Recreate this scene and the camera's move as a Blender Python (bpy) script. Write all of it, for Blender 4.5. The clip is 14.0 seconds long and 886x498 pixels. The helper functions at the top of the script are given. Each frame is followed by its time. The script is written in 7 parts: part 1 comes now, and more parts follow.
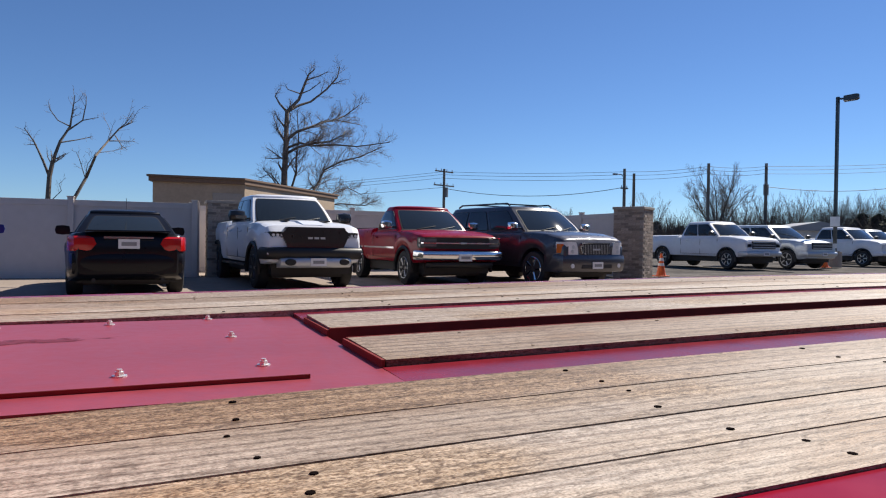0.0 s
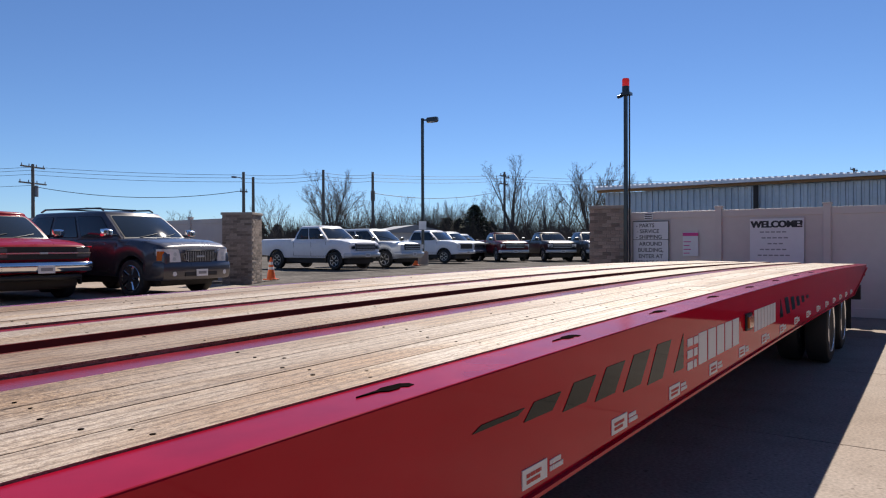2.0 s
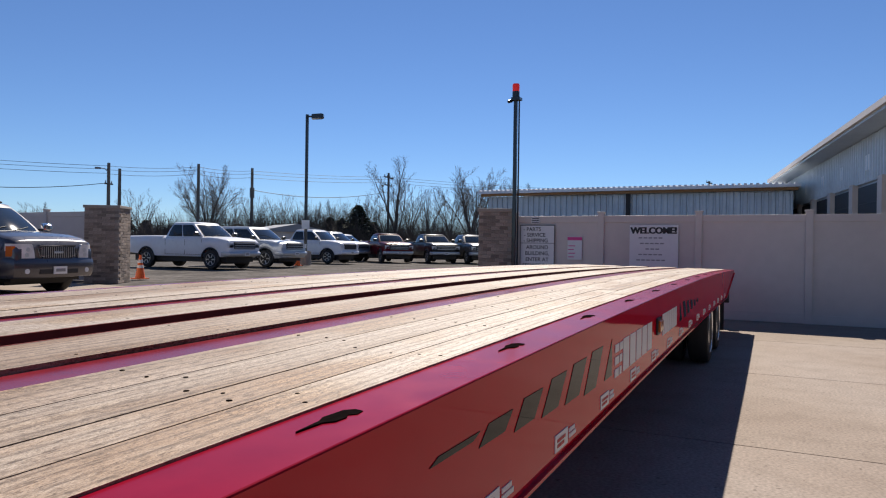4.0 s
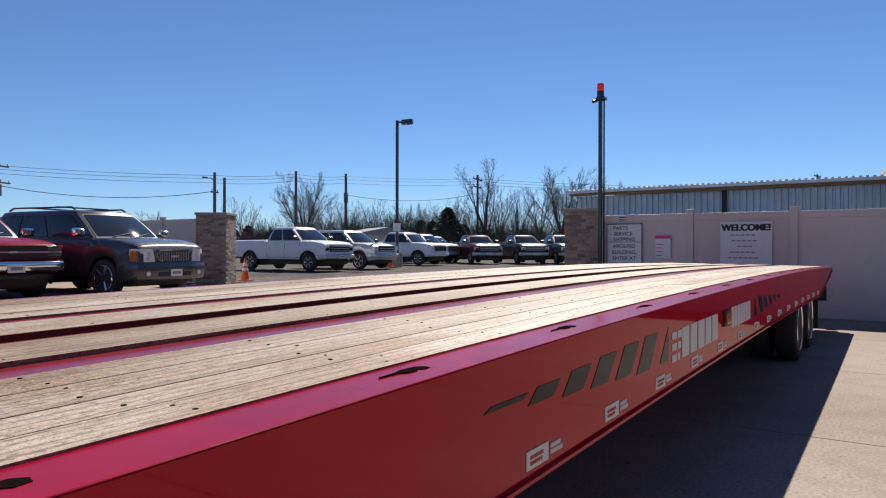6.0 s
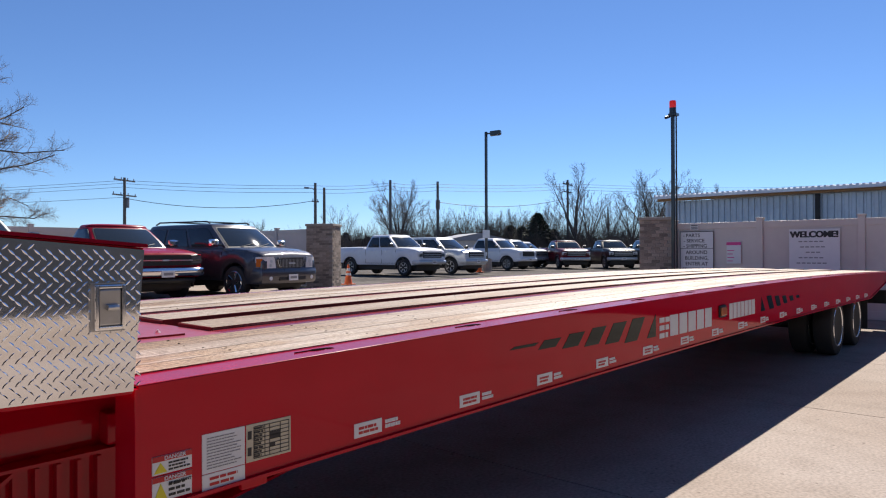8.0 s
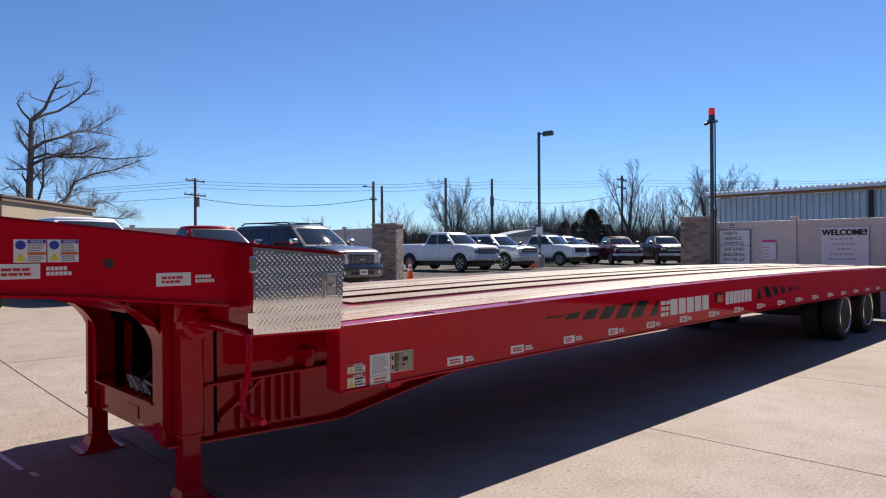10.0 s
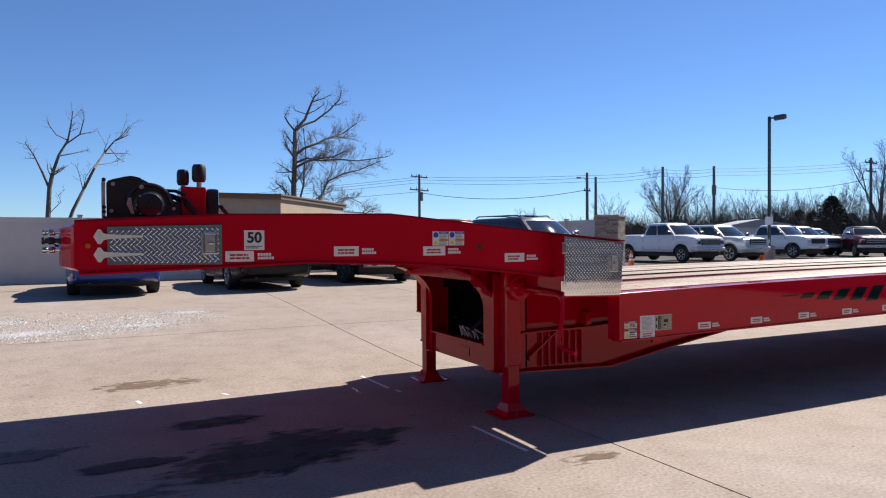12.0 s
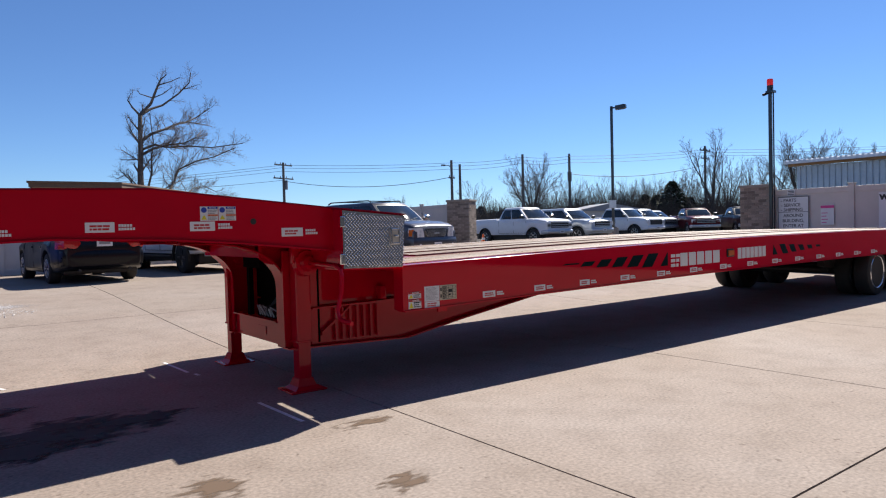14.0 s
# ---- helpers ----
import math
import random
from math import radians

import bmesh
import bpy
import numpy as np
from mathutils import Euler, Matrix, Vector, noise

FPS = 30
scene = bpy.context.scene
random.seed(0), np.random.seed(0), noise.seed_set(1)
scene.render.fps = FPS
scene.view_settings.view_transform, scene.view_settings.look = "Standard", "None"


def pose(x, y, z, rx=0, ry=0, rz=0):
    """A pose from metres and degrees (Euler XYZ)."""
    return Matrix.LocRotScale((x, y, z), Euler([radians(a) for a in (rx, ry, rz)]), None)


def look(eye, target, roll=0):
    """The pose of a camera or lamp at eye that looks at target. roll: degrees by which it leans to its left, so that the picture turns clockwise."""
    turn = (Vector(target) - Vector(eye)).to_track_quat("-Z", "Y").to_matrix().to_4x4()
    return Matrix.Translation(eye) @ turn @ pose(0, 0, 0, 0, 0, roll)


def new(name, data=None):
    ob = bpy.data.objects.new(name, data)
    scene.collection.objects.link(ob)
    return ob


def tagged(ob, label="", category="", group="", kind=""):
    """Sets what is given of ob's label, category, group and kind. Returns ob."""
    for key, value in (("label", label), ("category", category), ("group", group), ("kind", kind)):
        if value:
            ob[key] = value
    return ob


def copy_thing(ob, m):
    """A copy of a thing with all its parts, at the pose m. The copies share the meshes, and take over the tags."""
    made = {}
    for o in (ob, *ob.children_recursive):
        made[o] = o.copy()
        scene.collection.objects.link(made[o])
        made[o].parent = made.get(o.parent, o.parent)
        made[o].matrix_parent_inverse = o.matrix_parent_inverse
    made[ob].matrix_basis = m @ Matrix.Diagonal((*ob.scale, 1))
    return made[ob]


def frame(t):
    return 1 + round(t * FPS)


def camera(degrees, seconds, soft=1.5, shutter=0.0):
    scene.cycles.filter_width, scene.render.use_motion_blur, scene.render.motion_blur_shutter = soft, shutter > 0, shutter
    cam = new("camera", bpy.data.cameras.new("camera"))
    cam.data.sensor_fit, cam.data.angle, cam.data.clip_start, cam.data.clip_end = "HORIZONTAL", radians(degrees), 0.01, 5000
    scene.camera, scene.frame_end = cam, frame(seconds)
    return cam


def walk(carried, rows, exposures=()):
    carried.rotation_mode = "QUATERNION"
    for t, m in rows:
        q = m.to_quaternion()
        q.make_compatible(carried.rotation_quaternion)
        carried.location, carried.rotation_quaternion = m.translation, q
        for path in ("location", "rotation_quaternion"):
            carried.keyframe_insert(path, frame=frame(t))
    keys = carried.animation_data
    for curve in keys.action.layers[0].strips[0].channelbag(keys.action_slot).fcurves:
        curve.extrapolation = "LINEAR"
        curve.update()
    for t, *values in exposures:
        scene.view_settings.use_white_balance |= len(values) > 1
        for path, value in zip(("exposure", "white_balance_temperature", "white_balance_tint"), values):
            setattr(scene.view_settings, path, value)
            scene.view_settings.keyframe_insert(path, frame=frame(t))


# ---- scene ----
cam = camera(66.4, 14.0, soft=1.15)
PATH = [
    (0, (0.348, -0.367, 1.294), (1.131, 1.474, 1.269), 0.8),
    (0.5, (0.363, -0.534, 1.383), (1.255, 1.256, 1.363), 0.5),
    (1, (0.318, -0.682, 1.424), (1.456, 0.963, 1.414), 0.0),
    (1.5, (0.323, -0.826, 1.404), (1.726, 0.6, 1.397), 0.0),
    (2, (0.478, -0.912, 1.37), (2.096, 0.264, 1.358), -0.2),
    (2.5, (0.71, -0.914, 1.343), (2.488, 0.002, 1.328), -0.0),
    (2.7, (0.75, -0.87, 1.347), (2.569, -0.04, 1.332), 0.2),
    (4.8, (0.521, -0.574, 1.355), (2.286, 0.367, 1.352), 0.5),
    (5, (0.496, -0.572, 1.352), (2.251, 0.387, 1.348), 0.2),
    (5.5, (0.456, -0.678, 1.343), (2.189, 0.319, 1.341), 0.2),
    (6, (0.351, -0.874, 1.338), (2.015, 0.234, 1.334), 0.1),
    (6.5, (0.097, -1.134, 1.361), (1.665, 0.107, 1.364), 0.2),
    (7, (-0.231, -1.445, 1.371), (1.297, -0.155, 1.384), -0.1),
    (7.5, (-0.552, -1.734, 1.39), (0.951, -0.415, 1.404), -0.2),
    (8, (-0.898, -1.983, 1.398), (0.602, -0.661, 1.408), -0.2),
    (8.2, (-0.991, -2.076, 1.41), (0.493, -0.734, 1.416), -0.2),
    (10.3, (-2.474, -3.307, 1.445), (-1.086, -1.867, 1.443), -0.4),
    (10.5, (-2.635, -3.42, 1.425), (-1.246, -1.98, 1.423), -0.5),
    (11, (-2.969, -3.666, 1.396), (-1.642, -2.17, 1.386), -0.1),
    (11.5, (-3.273, -3.876, 1.394), (-2.209, -2.183, 1.373), 0.1),
    (12, (-3.57, -4.081, 1.429), (-2.677, -2.291, 1.404), -0.3),
    (12.5, (-3.672, -4.276, 1.461), (-2.842, -2.457, 1.429), -0.7),
    (13, (-3.627, -4.456, 1.423), (-2.812, -2.631, 1.386), -1.1),
    (13.5, (-3.444, -4.582, 1.379), (-2.567, -2.785, 1.332), -1.6),
    (14, (-3.02, -4.524, 1.309), (-1.814, -2.931, 1.245), -1.5),
]
EXPOSURE = [(0, 0.72, 6750, 11), (1, 0.7, 6780, 11.5), (2.5, 0.74, 6950, 12.5), (5, 0.6, 6950, 12.5), (6.5, 0.75, 6850, 12.5), (8, 0.92, 6800, 12.5), (10.5, 0.92, 6700, 12), (12.5, 0.98, 6650, 11.5), (14, 0.9, 6620, 11.5)]
walk(cam, [(t, look(eye, target, roll)) for t, eye, target, roll in PATH], EXPOSURE)

# ---- world, sun ----
SUN_AZ, SUN_EL = 69.0, 44.9          # bearing clockwise from +y, height
world = bpy.data.worlds.new("sky_world")
scene.world = world
world.use_nodes = True
wn = world.node_tree.nodes
sky = wn.new("ShaderNodeTexSky")
sky.sky_type = "NISHITA"
sky.sun_disc = False
sky.sun_elevation = radians(SUN_EL)
sky.sun_rotation = radians(SUN_AZ)
sky.air_density, sky.dust_density, sky.ozone_density, sky.altitude = 1.0, 0.0, 5.0, 1500
tint = wn.new("ShaderNodeMix")
tint.data_type, tint.blend_type = "RGBA", "MULTIPLY"
tint.inputs["Factor"].default_value = 1.0
tint.inputs["B"].default_value = (0.78, 0.98, 1.22, 1)
world.node_tree.links.new(sky.outputs[0], tint.inputs["A"])
world.node_tree.links.new(tint.outputs["Result"], wn["Background"].inputs[0])
wn["Background"].inputs[1].default_value = 0.055
sun_data = bpy.data.lights.new("sun", "SUN")
sun_data.energy, sun_data.angle, sun_data.color = 4.55, radians(0.55), (1.0, 0.95, 0.87)
sun = new("sun", sun_data)
sx, sy = math.sin(radians(SUN_AZ)), math.cos(radians(SUN_AZ))
sc = math.cos(radians(SUN_EL))
sun.matrix_world = look((sx * sc * 50, sy * sc * 50, math.sin(radians(SUN_EL)) * 50), (0, 0, 0))

# ---- materials ----


def material(name, base=(0.5, 0.5, 0.5), rough=0.6, metal=0.0, coat=0.0, grain=0.0, scale=8.0, spots=0.0, bump=0.0, bump_scale=40.0,
             stretch=(1, 1, 1), vary=0.0, transmit=0.0, emit=0.0, spec=0.5):
    """A surface with colour variation at two scales and fine relief."""
    m = bpy.data.materials.new(name)
    m.use_nodes = True
    nt = m.node_tree
    n, l = nt.nodes, nt.links
    p = n["Principled BSDF"]
    p.inputs["Roughness"].default_value = rough
    p.inputs["Metallic"].default_value = metal
    p.inputs["Coat Weight"].default_value = coat
    p.inputs["Coat Roughness"].default_value = 0.04
    p.inputs["Transmission Weight"].default_value = transmit
    p.inputs["Specular IOR Level"].default_value = spec
    p.inputs["Base Color"].default_value = (*base, 1)
    if emit:
        p.inputs["Emission Color"].default_value = (*base, 1)
        p.inputs["Emission Strength"].default_value = emit
    tc = n.new("ShaderNodeTexCoord")
    mp = n.new("ShaderNodeMapping")
    mp.inputs["Scale"].default_value = stretch
    l.new(tc.outputs["Object"], mp.inputs[0])
    colour = None
    if grain or spots or vary:
        mix = n.new("ShaderNodeMix")
        mix.data_type, mix.blend_type = "RGBA", "MULTIPLY"
        mix.inputs["Factor"].default_value = 1.0
        mix.inputs["A"].default_value = (*base, 1)
        a = n.new("ShaderNodeTexNoise")
        a.inputs["Scale"].default_value, a.inputs["Detail"].default_value = scale, 6
        l.new(mp.outputs[0], a.inputs["Vector"])
        b = n.new("ShaderNodeTexNoise")
        b.inputs["Scale"].default_value, b.inputs["Detail"].default_value = scale * 0.11, 4
        l.new(mp.outputs[0], b.inputs["Vector"])
        ra = n.new("ShaderNodeMapRange")
        ra.inputs[1].default_value, ra.inputs[2].default_value = 0.3, 0.7
        ra.inputs[3].default_value, ra.inputs[4].default_value = 1 - grain, 1 + grain
        rb = n.new("ShaderNodeMapRange")
        rb.inputs[1].default_value, rb.inputs[2].default_value = 0.35, 0.65
        rb.inputs[3].default_value, rb.inputs[4].default_value = 1 - spots, 1 + spots
        l.new(a.outputs["Fac"], ra.inputs[0])
        l.new(b.outputs["Fac"], rb.inputs[0])
        mul = n.new("ShaderNodeMath")
        mul.operation = "MULTIPLY"
        l.new(ra.outputs[0], mul.inputs[0])
        l.new(rb.outputs[0], mul.inputs[1])
        last = mul
        if vary:
            oi = n.new("ShaderNodeObjectInfo")
            rv = n.new("ShaderNodeMapRange")
            rv.inputs[3].default_value, rv.inputs[4].default_value = 1 - vary, 1 + vary
            l.new(oi.outputs["Random"], rv.inputs[0])
            m2 = n.new("ShaderNodeMath")
            m2.operation = "MULTIPLY"
            l.new(mul.outputs[0], m2.inputs[0])
            l.new(rv.outputs[0], m2.inputs[1])
            last = m2
        l.new(last.outputs[0], mix.inputs["B"])
        l.new(mix.outputs["Result"], p.inputs["Base Color"])
        rr = n.new("ShaderNodeMapRange")
        rr.inputs[3].default_value, rr.inputs[4].default_value = max(0.02, rough - 0.08), min(1, rough + 0.08)
        l.new(a.outputs["Fac"], rr.inputs[0])
        l.new(rr.outputs[0], p.inputs["Roughness"])
    if bump:
        c = n.new("ShaderNodeTexNoise")
        c.inputs["Scale"].default_value, c.inputs["Detail"].default_value = bump_scale, 5
        l.new(mp.outputs[0], c.inputs["Vector"])
        bp = n.new("ShaderNodeBump")
        bp.inputs["Strength"].default_value = bump
        bp.inputs["Distance"].default_value = 0.01
        l.new(c.outputs["Fac"], bp.inputs["Height"])
        l.new(bp.outputs[0], p.inputs["Normal"])
    return m


def chain(m):
    nt = m.node_tree
    return nt.nodes, nt.links, nt.nodes["Principled BSDF"]


def noise(n, l, vec, stretch, scale, detail=5, distort=0.0):
    mp = n.new("ShaderNodeMapping")
    mp.inputs["Scale"].default_value = stretch
    l.new(vec, mp.inputs[0])
    a = n.new("ShaderNodeTexNoise")
    a.inputs["Scale"].default_value, a.inputs["Detail"].default_value, a.inputs["Distortion"].default_value = scale, detail, distort
    l.new(mp.outputs[0], a.inputs["Vector"])
    return a.outputs["Fac"]


def ramp(n, l, fac, stops):
    r = n.new("ShaderNodeValToRGB")
    while len(r.color_ramp.elements) < len(stops):
        r.color_ramp.elements.new(0.5)
    for e, (p, c) in zip(r.color_ramp.elements, stops):
        e.position, e.color = p, (*c, 1)
    l.new(fac, r.inputs[0])
    return r.outputs[0]


def blend(n, l, kind, fac, a, b):
    x = n.new("ShaderNodeMix")
    x.data_type, x.blend_type = "RGBA", kind
    for key, val in (("Factor", fac), ("A", a), ("B", b)):
        if isinstance(val, (float, int)):
            x.inputs[key].default_value = val
        elif isinstance(val, tuple):
            x.inputs[key].default_value = (*val, 1)
        else:
            l.new(val, x.inputs[key])
    return x.outputs["Result"]


def relief(n, l, p, height, strength, dist=0.004):
    bp = n.new("ShaderNodeBump")
    bp.inputs["Strength"].default_value, bp.inputs["Distance"].default_value = strength, dist
    l.new(height, bp.inputs["Height"])
    l.new(bp.outputs[0], p.inputs["Normal"])


def wood_material():
    """Sawn hardwood: long grain, cathedral figure, cross saw marks and a different tone for each plank."""
    m = material("deck_wood", (0.4, 0.3, 0.2), 0.62, spec=0.32)
    n, l, p = chain(m)
    tc, oi = n.new("ShaderNodeTexCoord"), n.new("ShaderNodeObjectInfo")
    off = n.new("ShaderNodeVectorMath")
    off.operation = "MULTIPLY_ADD"
    off.inputs[1].default_value = (37.0, 11.0, 5.0)
    l.new(oi.outputs["Random"], off.inputs[0])
    l.new(tc.outputs["Object"], off.inputs[2])
    v = off.outputs[0]
    streak = noise(n, l, v, (0.8, 13, 13), 1.0, 7, 0.9)
    fibre = noise(n, l, v, (5, 260, 260), 1.0, 3)
    saw = noise(n, l, v, (110, 22, 22), 1.0, 3, 0.6)
    patch = noise(n, l, v, (1.1, 3.2, 3.2), 1.0, 5, 0.5)
    mpw = n.new("ShaderNodeMapping")
    mpw.inputs["Scale"].default_value = (0.5, 6.5, 6.5)
    l.new(v, mpw.inputs[0])
    wv = n.new("ShaderNodeTexWave")
    wv.wave_type, wv.rings_direction = "RINGS", "X"
    for key, val in (("Scale", 1.6), ("Distortion", 5.0), ("Detail", 3.0), ("Detail Scale", 1.2)):
        wv.inputs[key].default_value = val
    l.new(mpw.outputs[0], wv.inputs[0])
    base = ramp(n, l, streak, [(0.3, (0.31, 0.262, 0.217)), (0.43, (0.375, 0.327, 0.28)), (0.57, (0.41, 0.365, 0.32)), (0.75, (0.465, 0.425, 0.38))])
    fig = ramp(n, l, wv.outputs["Fac"], [(0.0, (0.5, 0.45, 0.41)), (0.28, (1, 1, 1)), (1.0, (1.07, 1.05, 1.02))])
    c = blend(n, l, "MULTIPLY", 0.7, base, fig)
    c = blend(n, l, "MULTIPLY", 1.0, c, ramp(n, l, fibre, [(0.33, (0.82, 0.8, 0.78)), (0.52, (1.02, 1.02, 1.02)), (0.66, (1.1, 1.1, 1.1))]))
    c = blend(n, l, "MULTIPLY", ramp(n, l, patch, [(0.42, (0, 0, 0)), (0.6, (0.75, 0.75, 0.75))]), c, ramp(n, l, saw, [(0.35, (0.76, 0.74, 0.73)), (0.6, (1.08, 1.08, 1.08))]))
    c = blend(n, l, "MULTIPLY", 1.0, c, ramp(n, l, patch, [(0.34, (0.74, 0.6, 0.48)), (0.46, (0.96, 0.92, 0.88)), (0.66, (1.12, 1.12, 1.13))]))
    c = blend(n, l, "MULTIPLY", 1.0, c, ramp(n, l, oi.outputs["Random"], [(0.0, (0.74, 0.66, 0.59)), (0.4, (0.93, 0.91, 0.89)), (1.0, (1.15, 1.15, 1.15))]))
    pores = noise(n, l, v, (38, 120, 120), 1.0, 5, 0.8)
    c = blend(n, l, "MULTIPLY", 1.0, c, ramp(n, l, pores, [(0.34, (0.5, 0.46, 0.43)), (0.47, (1, 1, 1)), (0.64, (1.1, 1.1, 1.1))]))
    grit = noise(n, l, v, (240, 420, 420), 1.0, 2)
    c = blend(n, l, "MULTIPLY", 1.0, c, ramp(n, l, grit, [(0.34, (0.62, 0.6, 0.58)), (0.5, (1, 1, 1)), (0.66, (1.18, 1.18, 1.18))]))
    curve = noise(n, l, v, (95, 150, 150), 1.0, 3, 1.2)
    gate = noise(n, l, v, (1.1, 2.5, 2.5), 1.0, 2)
    c = blend(n, l, "MULTIPLY", ramp(n, l, gate, [(0.52, (0, 0, 0)), (0.58, (1, 1, 1))]), c, ramp(n, l, curve, [(0.36, (0.42, 0.33, 0.25)), (0.5, (0.95, 0.85, 0.7)), (0.62, (1.2, 1.12, 1.0))]))
    c = blend(n, l, "MULTIPLY", 1.0, c, (0.92, 0.91, 0.9))
    l.new(c, p.inputs["Base Color"])
    add = n.new("ShaderNodeMath")
    add.operation = "ADD"
    l.new(streak, add.inputs[0])
    l.new(pores, add.inputs[1])
    relief(n, l, p, add.outputs[0], 0.5, 0.004)
    return m


def concrete_material():
    """Worn broom-finished concrete with speckle, broad tone changes, oil and salt marks."""
    m = material("concrete", (0.33, 0.26, 0.21), 0.88, spec=0.25)
    n, l, p = chain(m)
    tc, oi = n.new("ShaderNodeTexCoord"), n.new("ShaderNodeObjectInfo")
    v = tc.outputs["Object"]
    broad = noise(n, l, v, (1, 1, 1), 0.35, 5)
    mid = noise(n, l, v, (1, 1, 1), 3.0, 6)
    fine = noise(n, l, v, (1, 1, 1), 45, 4)
    specks = noise(n, l, v, (1, 1, 1), 19, 2)
    c = ramp(n, l, broad, [(0.3, (0.257, 0.206, 0.17)), (0.5, (0.288, 0.238, 0.2)), (0.7, (0.316, 0.27, 0.236))])
    c = blend(n, l, "MULTIPLY", 1.0, c, ramp(n, l, mid, [(0.3, (0.88, 0.87, 0.86)), (0.5, (1, 1, 1)), (0.72, (1.06, 1.06, 1.06))]))
    c = blend(n, l, "MULTIPLY", 1.0, c, ramp(n, l, fine, [(0.3, (0.74, 0.74, 0.74)), (0.7, (1.16, 1.16, 1.16))]))
    c = blend(n, l, "MULTIPLY", 0.55, c, ramp(n, l, specks, [(0.27, (0.35, 0.3, 0.27)), (0.34, (1, 1, 1))]))
    c = blend(n, l, "MULTIPLY", 1.0, c, ramp(n, l, oi.outputs["Random"], [(0.0, (0.95, 0.94, 0.92)), (1.0, (1.04, 1.04, 1.05))]))
    l.new(c, p.inputs["Base Color"])
    relief(n, l, p, fine, 0.35, 0.004)
    return m


def splash_material(name, colour, rough, edge, scale):
    """A ragged see-through mark: opaque in clots, clear between."""
    m = material(name, colour, rough, spec=0.06)
    n, l, p = chain(m)
    tc = n.new("ShaderNodeTexCoord")
    ge = noise(n, l, tc.outputs["Object"], (0.8, 2.0, 1), scale, 7, 0.3)
    # fade towards the rim of the unit disc in generated space
    gr = n.new("ShaderNodeTexGradient")
    gr.gradient_type = "SPHERICAL"
    mp = n.new("ShaderNodeMapping")
    mp.inputs["Location"].default_value, mp.inputs["Scale"].default_value = (-1, -1, 0), (2, 2, 0)
    l.new(tc.outputs["Generated"], mp.inputs[0])
    l.new(mp.outputs[0], gr.inputs[0])
    mul = n.new("ShaderNodeMath")
    mul.operation = "MULTIPLY_ADD"
    mul.inputs[1].default_value = 0.55
    l.new(gr.outputs["Fac"], mul.inputs[0])
    l.new(ge, mul.inputs[2])
    cr = n.new("ShaderNodeMapRange")
    cr.inputs[1].default_value, cr.inputs[2].default_value = edge, edge + 0.2
    l.new(mul.outputs[0], cr.inputs[0])
    l.new(cr.outputs[0], p.inputs["Alpha"])
    return m


# the trailer's red twice: base raised for shaded sides, lowered for sunlit tops
RED = material("red_gloss_shaded_sides", (0.52, 0.003, 0.018), 0.5, coat=0.5, grain=0.05, scale=3, spots=0.06, bump=0.0, bump_scale=5, spec=0.0)
RED_TOP = material("red_paint_lit_tops", (0.26, 0.004, 0.02), 0.2, coat=0.0, grain=0.1, scale=9, spots=0.14, bump=0.02, bump_scale=16, spec=0.11)
RED_STRIP = material("worn_red_strip", (0.2, 0.016, 0.026), 0.24, grain=0.12, scale=12, spots=0.18, bump=0.02, bump_scale=16, spec=0.15)
RED_DUSTY = material("dusty_red_paint", (0.27, 0.045, 0.06), 0.36, grain=0.06, scale=26, spots=0.06, bump=0.04, bump_scale=60, spec=0.36)
ZINC = material("bright_zinc", (0.8, 0.79, 0.77), 0.38, 0.7, grain=0.06, scale=60)
HINGE = material("pale_zinc", (0.72, 0.7, 0.66), 0.42, 0.35, grain=0.06, scale=40)
WOOD = wood_material()
CONCRETE = concrete_material()
ASPHALT = material("asphalt", (0.1, 0.092, 0.086), 0.95, grain=0.4, scale=6, spots=0.3, bump=0.5, bump_scale=60, spec=0.05)
VINYL = material("tan_vinyl", (0.59, 0.53, 0.485), 0.5, grain=0.03, scale=5, spots=0.06, vary=0.03)
BRICK = material("buff_brick", (0.3, 0.242, 0.2), 0.85, grain=0.2, scale=40, spots=0.1, vary=0.42, bump=0.4, bump_scale=60)
MORTAR = material("mortar", (0.33, 0.29, 0.25), 0.9, grain=0.12, scale=30, bump=0.3)
TREAD = material("polished_tread_plate", (0.82, 0.82, 0.84), 0.0, 1.0, grain=0.05, scale=12, spots=0.06, bump=0.015, bump_scale=14)
CHROME = material("chrome", (0.85, 0.85, 0.86), 0.08, 1.0)
RIM_ALLOY = material("polished_rim", (0.85, 0.86, 0.88), 0.2, 0.75, grain=0.12, scale=20)
STEEL = material("steel", (0.5, 0.5, 0.5), 0.35, 1.0, grain=0.1, scale=20)
BLACK = material("black_paint", (0.012, 0.012, 0.013), 0.3, coat=0.4, grain=0.1, scale=10)
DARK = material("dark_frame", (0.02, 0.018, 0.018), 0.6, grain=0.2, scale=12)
RUBBER = material("tyre_rubber", (0.022, 0.022, 0.022), 0.75, grain=0.15, scale=30, bump=0.2)
PLASTIC = material("black_plastic", (0.011, 0.011, 0.012), 0.5, grain=0.1, scale=20)
GLASS = material("tinted_glass", (0.02, 0.026, 0.03), 0.03, coat=0.4, transmit=0.1, spec=0.5)
LENS = material("clear_lens", (0.72, 0.73, 0.75), 0.06, coat=0.5, spots=0.25, scale=22)
HEADLENS = material("smoky_lens", (0.12, 0.12, 0.13), 0.05, coat=0.5, spots=0.25, scale=22)
REDLENS = material("red_lens", (0.45, 0.01, 0.01), 0.12, coat=0.5, spots=0.1, scale=20)
AMBER = material("amber_lens", (0.55, 0.12, 0.01), 0.15, coat=0.4)
